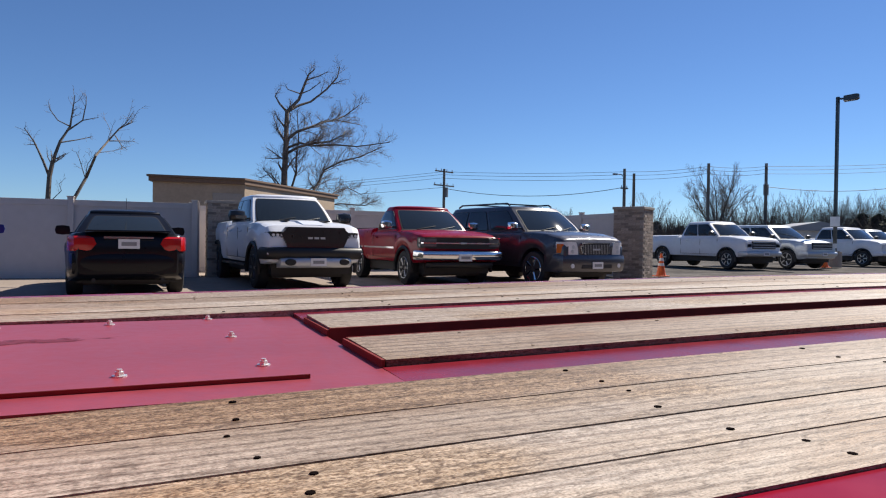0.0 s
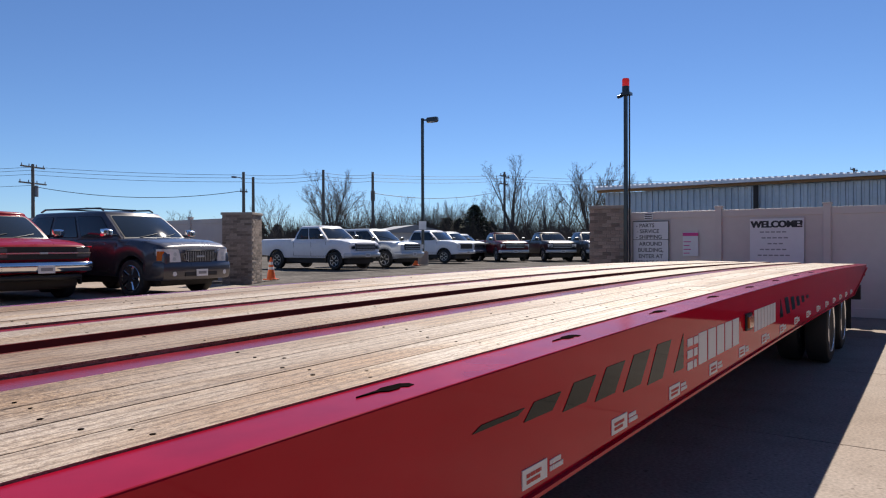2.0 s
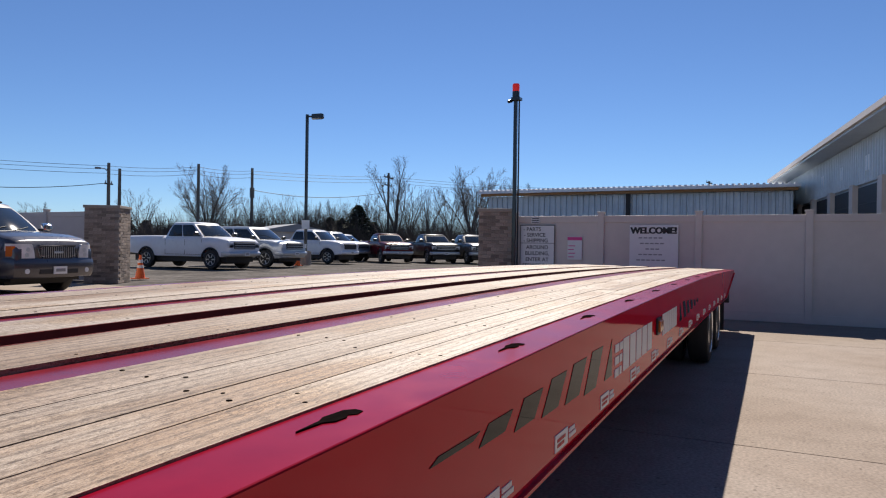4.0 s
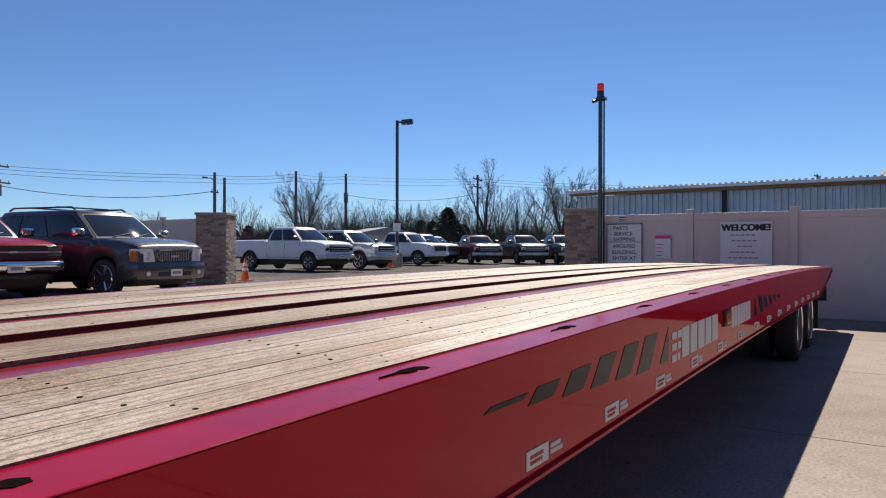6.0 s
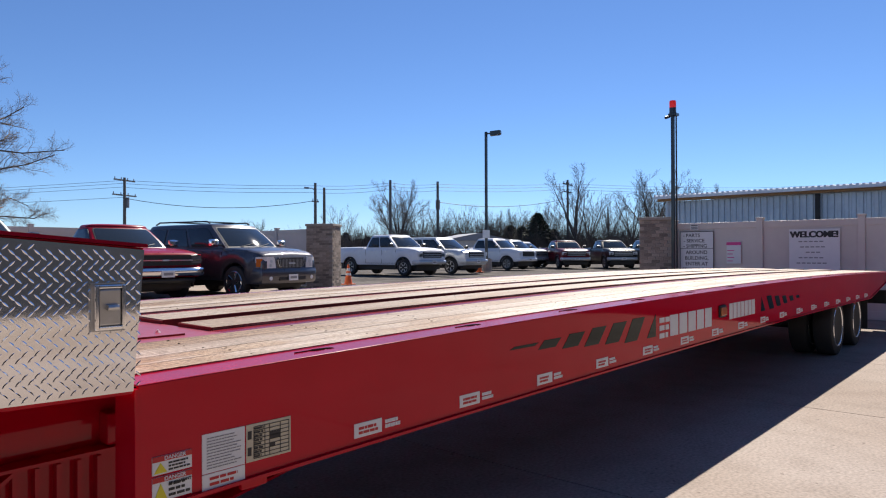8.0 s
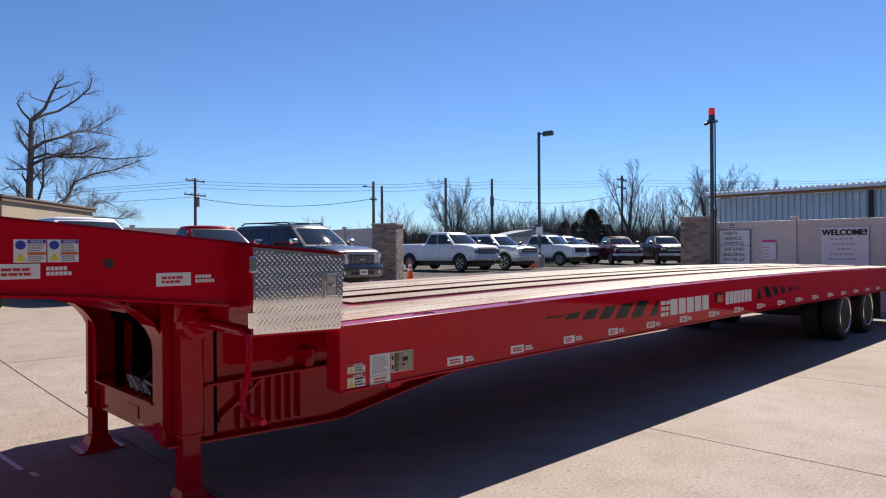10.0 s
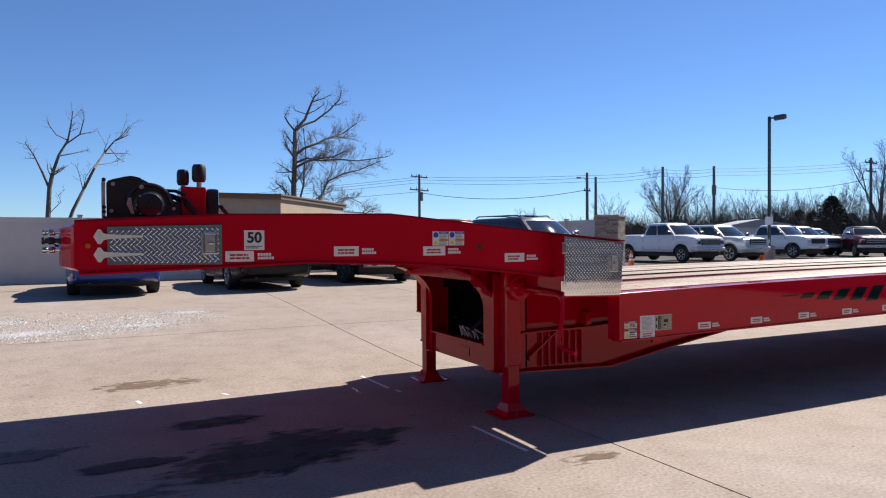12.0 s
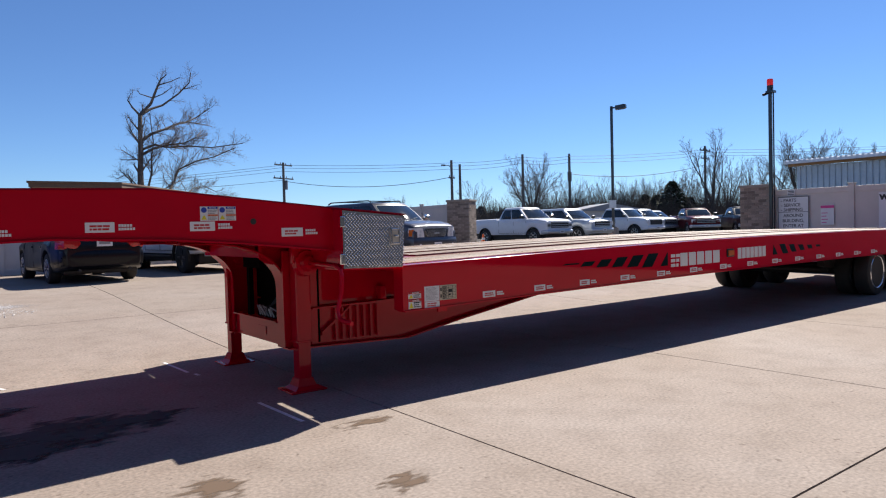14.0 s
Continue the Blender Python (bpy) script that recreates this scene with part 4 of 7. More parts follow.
part("marker_light", rod(bmesh.new(), (-3.655, NY0 - 0.014, 1.41), (-3.655, NY0, 1.41), 0.014, n=14), AMBER, trailer)

# slanted stripes and plain block lettering on the beam
def stripes(items):
    for x, z, w, h, lean in items:
        bm = bmesh.new()
        prism(bm, [(x - w / 2 - lean, z - h / 2), (x + w / 2 - lean, z - h / 2), (x + w / 2 + lean, z + h / 2), (x - w / 2 + lean, z + h / 2)], "y", -0.002, 0.0)
        part("stripe", bm, STRIPE, trailer, "dark slanted stripe")


stripes([(1.98 + 0.0, 0.915, 0.22, 0.014, 0.02), (2.22, 0.905, 0.17, 0.045, 0.03), (2.47, 0.9, 0.17, 0.075, 0.04), (2.72, 0.898, 0.17, 0.1, 0.05),
         (2.98, 0.895, 0.18, 0.12, 0.055), (3.24, 0.89, 0.18, 0.145, 0.06)])
part("stripe", prismm([(3.42, 0.815), (3.56, 0.815), (3.56, 0.97)], "y", -0.002, 0.0), STRIPE, trailer)
bm = bmesh.new()
z = beam_low(3.7)
for k in range(3):
    box(bm, 3.62, 3.7, -0.003, 0.0, z + 0.108 + 0.054 * k, z + 0.143 + 0.054 * k)
    box(bm, 3.72, 3.76 + 0.015 * k, -0.003, 0.0, z + 0.108 + 0.054 * k, z + 0.143 + 0.054 * k)
part("logo_block", bm, WHITE, trailer, "white plain logo blocks")
for k in range(5):
    x = 3.8 + 0.168 * k
    z = beam_low(x)
    part("letter_block", boxm(x, x + 0.14, -0.003, 0.0, z + 0.108, z + 0.258), WHITE, trailer)
for k in range(7):
    x = 5.03 + 0.1 * k
    z = beam_low(x)
    part("letter_block", boxm(x, x + 0.082, -0.003, 0.0, z + 0.128, z + 0.262), WHITE, trailer)
part("marker_base", boxm(4.77, 4.93, -0.012, 0.0, deck_z(4.85) - 0.23, deck_z(4.85) - 0.13, bevel=0.01), PLASTIC, trailer)
part("marker_light", boxm(4.79, 4.91, -0.026, -0.01, deck_z(4.85) - 0.215, deck_z(4.85) - 0.145, bevel=0.008), AMBER, trailer, "amber side marker light")
part("stripe", prismm([(5.9, 0.83), (6.03, 0.83), (5.92, 0.965)], "y", -0.002, 0.0), STRIPE, trailer)
stripes([(6.2, 0.9, 0.15, 0.13, -0.05), (6.45, 0.9, 0.14, 0.105, -0.04), (6.7, 0.9, 0.13, 0.08, -0.03), (6.95, 0.9, 0.13, 0.055, -0.02), (7.2, 0.905, 0.12, 0.03, -0.01)])

# ---- fences, pillars, gate ----


def fence_run(name, a, b, top, base_a, base_b, bays, label):
    """Flat vinyl panels between square posts, from a to b."""
    root = thing(name, label, "fence", kind="structure")
    a, b = Vector((*a, 0)), Vector((*b, 0))
    d = (b - a)
    L = d.length
    m0 = Matrix.Translation(a) @ Matrix.Rotation(math.atan2(d.y, d.x), 4, "Z")
    step = L / bays
    for k in range(bays + 1):
        z0 = base_a + (base_b - base_a) * k / bays
        bm = bmesh.new()
        x = k * step
        box(bm, x - 0.065, x + 0.065, -0.065, 0.065, z0 - 0.02, top + 0.06, 0.006)
        box(bm, x - 0.08, x + 0.08, -0.08, 0.08, top + 0.06, top + 0.085, 0.006)
        bmesh.ops.transform(bm, matrix=m0, verts=bm.verts[:])
        part("post", bm, VINYL, root)
        if k < bays:
            bm = boxm(x + 0.06, x + step - 0.06, -0.012, 0.012, z0 - 0.01, top - 0.05)
            bmesh.ops.transform(bm, matrix=m0, verts=bm.verts[:])
            part("panel", bm, VINYL, root)
            bm = bmesh.new()
            box(bm, x + 0.06, x + step - 0.06, -0.03, 0.03, top - 0.14, top, 0.006)
            box(bm, x + 0.06, x + step - 0.06, -0.03, 0.03, z0 - 0.02, z0 + 0.15, 0.006)
            bmesh.ops.transform(bm, matrix=m0, verts=bm.verts[:])
            part("rail", bm, VINYL, root)
    return root


fence_run("fence_back", (-26.0, 17.9), (1.25, 17.6), 2.13, 0.3, 0.3, 10, "tan vinyl privacy fence behind the parked cars")
fence_run("fence_back_far", (1.3, 20.3), (13.2, 20.6), 2.2, 0.3, 0.3, 5, "tan vinyl privacy fence behind the pickups")
fence_run("fence_return", (1.3, 17.7), (1.3, 20.2), 2.1, 0.3, 0.3, 1, "short tan vinyl fence return")
fence_run("fence_side", (13.3, 20.5), (13.2, 16.2), 2.2, 0.3, 0.3, 2, "tan vinyl fence run up to the brick pillar")
fence_run("fence_yard", (15.15, 4.66), (15.15, -9.06), 2.07, 0.03, 0.0, 7, "tan vinyl privacy fence carrying signs")
fence_run("fence_yard_end", (15.1, -9.2), (14.0, -24.0), 2.07, 0.0, 0.0, 6, "tan vinyl privacy fence along the yard")


def pillar(x, y, z0, top, size, turn, label):
    """A square pillar of separate buff bricks in mortar."""
    root = thing("brick_pillar", label, "pillar", pose(x, y, z0, 0, 0, turn), group="gate pillars")
    h = size / 2
    H = top - z0
    part("core", boxm(-h + 0.012, h - 0.012, -h + 0.012, h - 0.012, -0.05, H - 0.06), MORTAR, root)
    bl, bh = size / 4, H / 27
    long_b = boxm(0.005, bl - 0.005, -0.01, 0.1, 0.004, bh - 0.004, bevel=0.004)
    me = bpy.data.meshes.new("brick")
    long_b.to_mesh(me)
    long_b.free()
    me.materials.append(BRICK)
    rng = random.Random(9)
    for r in range(26):
        for side in range(4):
            off = 0.5 * bl if r % 2 else 0.0
            for k in range(4):
                u = -h + off + k * bl
                wrap = u + bl > h + 0.001
                if wrap and side % 2:
                    continue
                ob = new("brick", me)
                ob.parent = root
                ob.matrix_basis = Matrix.Rotation(radians(90 * side), 4, "Z") @ pose(min(u, h - bl), -h + 0.006 + rng.uniform(-0.003, 0.003), r * bh)
    bm = boxm(-h - 0.03, h + 0.03, -h - 0.03, h + 0.03, H - 0.075, H, bevel=0.01)
    part("cap", bm, MORTAR, root)
    return root


pillar(12.95, 15.35, 0.28, 2.32, 0.86, 32, "square buff brick gate pillar beside the fence")
pillar(1.95, 17.85, 0.28, 2.22, 0.8, 0, "square buff brick pillar behind the white pickup")
pillar(15.25, 5.15, 0.08, 2.24, 0.75, 18, "square buff brick gate pillar by the signs")
part("gate_post", boxm(13.42, 13.52, 15.3, 15.4, 0.28, 2.15), VINYL, thing("gate_post", "tan square gate post beside the brick pillar", "post"))


def cone(x, y, z, s=1.0, label="orange traffic cone standing on the asphalt"):
    root = thing("traffic_cone", label, "traffic cone", pose(x, y, z), group="traffic cones")
    bm = bmesh.new()
    box(bm, -0.18 * s, 0.18 * s, -0.18 * s, 0.18 * s, 0, 0.03 * s, 0.008)
    part("base", bm, ORANGE, root)
    bm = bmesh.new()
    rod(bm, (0, 0, 0.03 * s), (0, 0, 0.7 * s), 0.14 * s, 0.028 * s, n=20)
    part("body", bm, ORANGE, root, smooth=True)
    for za, zb in ((0.32, 0.4), (0.47, 0.56)):
        f = lambda z: (0.14 - (0.112) * (z - 0.03) / 0.67) * s + 0.002
        part("collar", rod(bmesh.new(), (0, 0, za * s), (0, 0, zb * s), f(za), f(zb), n=20), WHITE, root)


cone(14.45, 15.9, 0.3, 1.0)
cone(28.3, 21.1, 0.3, 1.1)


def text(body, size, m, mat, parent, name="lettering", bold=0.012):
    cu = bpy.data.curves.new(name, "FONT")
    cu.body, cu.size, cu.align_x, cu.align_y, cu.extrude, cu.offset = body, size, "CENTER", "CENTER", 0.001, size * bold
    ob = new(name, cu)
    me = bpy.data.meshes.new_from_object(ob)
    bpy.data.objects.remove(ob)
    me.materials.append(mat)
    ob = new(name, me)
    ob.parent = parent
    ob.matrix_basis = m
    return ob


for lab, zb in danger_labels:
    text("DANGER", 0.017, pose(0.11, -0.0055, zb - 0.008, 90, 0, 0), WHITE, lab, bold=0.01)
for lab, x in zip(notice_labels, (-1.476, -1.351)):
    text("NOTICE", 0.0125, pose(x, NY0 - 0.0046, 1.4825, 90, 0, 0), WHITE, lab, bold=0.02)
text("PINCH POINT", 0.0115, pose(0.126, -0.0055, 0.703, 90, 0, 0), INK, danger_labels[1][0])
# large number on the neck's round label
text("50", 0.088, pose(-2.76, NY0 - 0.005, 1.45, 90, 0, 0), INK, number_label, bold=0.03)

# signs on the yard fence, which faces the lot
FM = Matrix.Translation((15.15, 4.66, 0)) @ Matrix.Rotation(radians(-90), 4, "Z") @ pose(0, -0.045, 0, 90, 0, 0)


def sign(u, z, w, h, name, label):
    root = thing(name, label, "sign", FM @ pose(u, z, 0))
    part("board", boxm(-w / 2, w / 2, -h / 2, h / 2, 0, 0.012, bevel=0.002), WHITE, root)
    return root


sg = sign(0.55, 1.375, 0.8, 1.0, "direction_sign", "white framed sign with black directions lettering")
bm = bmesh.new()
for a in ((-0.4, 0.4, 0.485, 0.5), (-0.4, 0.4, -0.5, -0.485), (-0.4, -0.387, -0.5, 0.5), (0.387, 0.4, -0.5, 0.5), (-0.4, 0.4, 0.09, 0.1)):
    box(bm, a[0], a[1], a[2], a[3], 0.012, 0.017)
part("border", bm, INK, sg)
for k, w in enumerate(("- PARTS", "- SERVICE", "- SHIPPING")):
    text(w, 0.118, pose((-0.12, -0.06, -0.035)[k], 0.40 - 0.125 * k, 0.014), INK, sg)
for k, w in enumerate(("AROUND", "BUILDING,", "ENTER AT", "SERVICE BAY")):
    text(w, 0.118, pose(0, 0.0 - 0.135 * k, 0.014), INK, sg)
sg = sign(0.5, 1.97, 0.19, 0.13, "small_sign", "small white sign plate above the directions")
bm = bmesh.new()
for k in range(3):
    box(bm, -0.08, 0.08, -0.045 + 0.04 * k, -0.025 + 0.04 * k, 0.012, 0.014)
tagged(part("printed_text", bm, INK, sg), kind="stuff")
sg = sign(1.4, 1.37, 0.32, 0.5, "pink_notice", "white notice with pink print")
bm = bmesh.new()
box(bm, -0.16, 0.16, 0.17, 0.24, 0.012, 0.014)
for k in range(4):
    box(bm, -0.14, -0.02 + 0.03 * (k % 2), -0.2 + 0.08 * k, -0.182 + 0.08 * k, 0.012, 0.014)
tagged(part("printed_text", bm, PINK, sg), kind="stuff")
sg = sign(3.05, 1.27, 0.97, 1.2, "welcome_sign", "white welcome sign with black lettering")
for k in range(3):
    text("WELCOME!", 0.18, pose(-0.008 + 0.008 * k, 0.48, 0.0138 + 0.0006 * k), INK, sg, bold=0.03)
bm = bmesh.new()
for k, w in enumerate((0.3, 0.27, 0.16, 0.3, 0.34)):
    for j in range(int(w / 0.05)):
        box(bm, -w + 0.1 * j, -w + 0.1 * j + 0.075, 0.32 - 0.115 * k, 0.345 - 0.115 * k, 0.012, 0.014)
tagged(part("printed_text", bm, GREY, sg), kind="stuff")
bm = bmesh.new()
tube(bm, [(0.05 + 0.12 * math.cos(radians(a)), -0.5 + 0.06 * math.sin(radians(a)), 0.015) for a in range(20, 300, 20)], 0.006, n=5)
part("emblem", bm, BLUEINK, sg)


def tall_lamp(x, y, z, top):
    root = thing("parking_lamp", "tall dark parking lot lamp on a concrete base", "street lamp", pose(x, y, z))
    H = top - z
    bm = bmesh.new()
    rod(bm, (0, 0, 0), (0, 0, 0.72), 0.3, n=24)
    part("base", bm, MORTAR, root, smooth=True)
    part("pole", boxm(-0.062, 0.062, -0.062, 0.062, 0.72, H, bevel=0.01), BLACK, root)
    part("base_plate", boxm(-0.15, 0.15, -0.15, 0.15, 0.72, 0.75), BLACK, root)
    m = Matrix.Rotation(radians(-62), 4, "Z")
    bm = bmesh.new()
    box(bm, 0.05, 0.3, -0.035, 0.035, H - 0.14, H - 0.06)
    bmesh.ops.transform(bm, matrix=m, verts=bm.verts[:])
    part("arm", bm, BLACK, root)
    bm = bmesh.new()
    loft(bm, [[(0.25, -0.18, H - 0.24), (0.25, 0.18, H - 0.24), (0.25, 0.18, H), (0.25, -0.18, H)], [(0.75, -0.21, H - 0.2), (0.75, 0.21, H - 0.2), (0.75, 0.21, H + 0.04), (0.75, -0.21, H + 0.04)],
              [(0.86, -0.17, H - 0.14), (0.86, 0.17, H - 0.14), (0.86, 0.17, H + 0.02), (0.86, -0.17, H + 0.02)]])
    bmesh.ops.transform(bm, matrix=m, verts=bm.verts[:])
    part("head", bm, BLACK, root)
    part("notice", boxm(-0.2, 0.2, -0.09, -0.07, 1.9, 2.35), WHITE, root, "white notice board on the pole").matrix_basis = m @ pose(0, 0, 0)


tall_lamp(29.4, 21.45, 0.3, 8.2)


def beacon_pole(x, y, top):
    root = thing("beacon_pole", "dark steel pole with a red beacon and camera", "pole", pose(x, y, 0.05))
    part("pole", boxm(-0.038, 0.038, -0.038, 0.038, 0, top - 0.55, bevel=0.008), BLACK, root)
    part("conduit", rod(bmesh.new(), (0.02, -0.075, 0.0), (0.02, -0.075, top - 0.5), 0.018), DARK, root)
    bm = bmesh.new()
    box(bm, -0.09, 0.09, -0.12, 0.08, top - 0.56, top - 0.5)
    rod(bm, (0, 0, top - 0.5), (0, 0, top - 0.36), 0.08, n=18)
    part("bracket", bm, BLACK, root)
    bm = bmesh.new()
    rod(bm, (-0.02, 0.08, top - 0.56), (-0.12, 0.13, top - 0.6), 0.035, n=12)
    box(bm, -0.02, 0.02, 0.03, 0.1, top - 0.57, top - 0.54)
    part("camera_unit", bm, BLACK, root)
    bm = bmesh.new()
    lathe(bm, [(0.078, top - 0.36), (0.08, top - 0.22), (0.07, top - 0.19), (0.0001, top - 0.18)], Matrix.Identity(4), 20)
    part("beacon", bm, BEACON, root, "red beacon lens", smooth=True)


beacon_pole(14.9, 4.59, 5.15)

# ---- buildings ----


def corrugated(bm, a, b, z0, z1, pitch=0.15, depth=0.03):
    """A ribbed sheet wall from a to b."""
    a, b = Vector((*a, 0)), Vector((*b, 0))
    d = (b - a).normalized()
    nrm = Vector((-d.y, d.x, 0))
    n = max(1, int((b - a).length / pitch))
    step = (b - a).length / n
    pts = []
    for k in range(n):
        for u, w in ((0.0, 0), (0.55, 0), (0.65, 1), (0.9, 1)):
            pts.append(a + d * ((k + u) * step) + nrm * depth * w)
    pts.append(b)
    lo = [bm.verts.new((p.x, p.y, z0)) for p in pts]
    hi = [bm.verts.new((p.x, p.y, z1)) for p in pts]
    for i in range(len(pts) - 1):
        bm.faces.new((lo[i], lo[i + 1], hi[i + 1], hi[i]))
    return bm


shed = thing("metal_shed", "long galvanised metal shed with ribbed walls and roof", "shed", kind="structure")
bm = corrugated(bmesh.new(), (35.5, 13.6), (35.5, -1.4), 0.0, 4.15, 0.3, 0.06)
part("wall", bm, GALV, shed)
part("wall_back", boxm(35.62, 47, -1.3, 13.5, 0, 4.1), GALV, shed)
part("fascia", boxm(35.1, 35.3, -1.6, 13.9, 4.16, 4.29), FASCIA, shed)
bm = bmesh.new()
n = 60
for k in range(n):
    y0 = -1.7 + 15.7 * k / n
    y1 = y0 + 15.7 / n
    prism(bm, [(34.85, 4.29), (47.5, 5.0), (47.5, 5.1), (34.85, 4.43)], "y", y0, y0 + 0.55 * (y1 - y0))
    prism(bm, [(34.85, 4.29), (47.5, 5.03), (47.5, 5.17), (34.85, 4.5)], "y", y0 + 0.55 * (y1 - y0), y1)
part("roof", bm, GALVROOF, shed)
part("post", boxm(35.3, 35.42, 5.9, 6.1, 0, 4.15), DARK, shed)

shop = thing("workshop", "grey metal workshop with a row of tall bay doors", "building", Matrix.Translation((43.4, -0.2, 0)) @ Matrix.Rotation(math.atan2(-3.35, -25.4), 4, "Z"), kind="structure")
# local x runs from the far corner towards the lot, y to the inside
SHOPL = 25.6
part("wall_block", boxm(0, SHOPL, 1.1, 16, 0, 5.2), GALV, shop)
bm = corrugated(bmesh.new(), (0, 1.02), (SHOPL, 1.02), 3.7, 5.2, 0.3, -0.05)
part("upper_wall", bm, GALV, shop)
bm = bmesh.new()
prism(bm, [(0.2, 5.35), (9, 7.6), (9, 7.75), (0.2, 5.5)], "x", -0.5, SHOPL + 0.2)
part("roof", bm, GALVROOF, shop)
part("gutter", boxm(-0.5, SHOPL + 0.2, 0.1, 0.24, 5.3, 5.48), VINYL, shop)
part("soffit", boxm(-0.5, SHOPL + 0.2, 0.2, 1.1, 5.22, 5.3), GALV, shop)
for k in range(7):
    x = 1.0 + 3.5 * k
    door = part("bay_door", boxm(x + 0.5, x + 3.0, 1.02, 1.09, 0, 3.6), DARK, shop, "dark bay door")
    bm = bmesh.new()
    for z in (0.6, 1.2, 1.8, 2.4, 3.0):
        box(bm, x + 0.5, x + 3.0, 1.012, 1.02, z, z + 0.03)
    part("door_rib", bm, PLASTIC, door)
    part("pier", boxm(x - 0.25, x + 0.25, 0.9, 1.09, 0, 3.75), VINYL, shop, "tan grey deep pier between doors")
    bm = boxm(x + 1.5, x + 2.0, 0.98, 1.02, 4.1, 4.6)
    part("bay_sign", bm, WHITE, shop, "small white bay number board")

# out of view: placed from door reflections, height and length chosen to deepen shade
back = thing("garage_building", "unseen long dark building behind the yard, added for reflections and shade", "building", kind="structure")
part("wall", boxm(-40, 27, -14.5, -14.3, 0, 8.0), SLATE, back)
part("wall_block", boxm(-40, 27, -27, -14.5, 0, 7.98), SLATE, back)
part("roof", prismm([(-13.8, 8.0), (-27, 9.2), (-27, 9.3), (-13.8, 8.1)], "x", -40.4, 27.4), GALVROOF, back)

tan = thing("tan_building", "low tan stucco building with a flat brown roof", "building", kind="structure")
FOOT = [(0.25, 26.3), (3.45, 26.2), (8.6, 33.0), (5.6, 35.5), (1.0, 30.0)]
part("wall", prismm(FOOT, "z", 0.2, 3.3), TANWALL, tan)
cx, cy = sum(p[0] for p in FOOT) / 5, sum(p[1] for p in FOOT) / 5
grow = lambda k: [(cx + (p[0] - cx) * k, cy + (p[1] - cy) * k) for p in FOOT]
part("fascia", prismm(grow(1.04), "z", 3.3, 3.46), BROWN, tan)
part("roof", prismm(grow(1.06), "z", 3.46, 3.53), BROWN, tan)
part("panel", prismm([(2.3, 26.24), (3.35, 26.21), (3.35, 26.17), (2.3, 26.2)], "z", 1.6, 2.95), MORTAR, tan)

# ---- vehicles ----
# Local axes: x ahead, y to the left, z up; the front axle stands at x = 0.


def body_mesh(v):
    """The lower body: sections along the length, with wheel openings, shoulder line and bowed ends."""
    rt, wb = v["rt"], v["wb"]
    x0, x1 = -(wb + v["ro"]), v["fo"]
    xs = set()
    n = int((x1 - x0) / 0.1)
    for i in range(n + 1):
        xs.add(round(x0 + (x1 - x0) * i / n, 3))
    R = rt * 1.2
    for c in (0.0, -wb):
        for a in range(0, 181, 10):
            xs.add(round(c + R * math.cos(radians(a)), 3))
    for p, _ in v["top"]:
        xs.add(round(min(max(p, x0), x1), 3))
    for e in (0.012, 0.035, 0.07):
        xs.update((round(x0 + e, 3), round(x1 - e, 3)))
    bm = bmesh.new()
    rings = []
    swell = v.get("swell", 0.02)
    for x in sorted(xs):
        zb = interp(v["low"], x)
        for c in (0.0, -wb):
            if abs(x - c) < R:
                zb = max(zb, rt + math.sqrt(max(0, R * R - (x - c) ** 2)) * 0.98)
        zt = interp(v["top"], x)
        w = v["w"] * interp(v["plan"], x)
        near = max(math.exp(-((x - c) / (rt * 1.5)) ** 4) for c in (0.0, -wb))
        ws = w * (1 + swell * near)
        end = min(x - x0, x1 - x)
        tuck = 0.03 * max(0.0, 1 - end / 0.07) ** 2
        w, ws, zt, zb = w - tuck, ws - tuck, zt - tuck, zb + tuck
        cr = v.get("crown", 0.07)
        zs = zt - cr
        zb = min(zb, zs - 0.12)
        k = zs - zb
        half = [(0, zb), (ws * 0.88, zb), (ws * 0.955, zb + 0.012), (ws * 0.985, zb + 0.14 * k), (ws, zb + 0.4 * k), (ws, zb + 0.58 * k), (ws * 0.992, zb + 0.74 * k), (w * 0.994, zb + 0.79 * k),
                (w * 0.98, zs - 0.06 * k), (w * 0.955, zs + 0.25 * cr), (w * 0.91, zs + 0.6 * cr), (w * 0.82, zt - 0.014), (w * 0.6, zt - 0.002), (w * 0.3, zt + 0.006), (0, zt + 0.009)]
        rings.append([(x, -y, z) for y, z in half] + [(x, y, z) for y, z in half[-2:0:-1]])
    return loft(bm, rings)


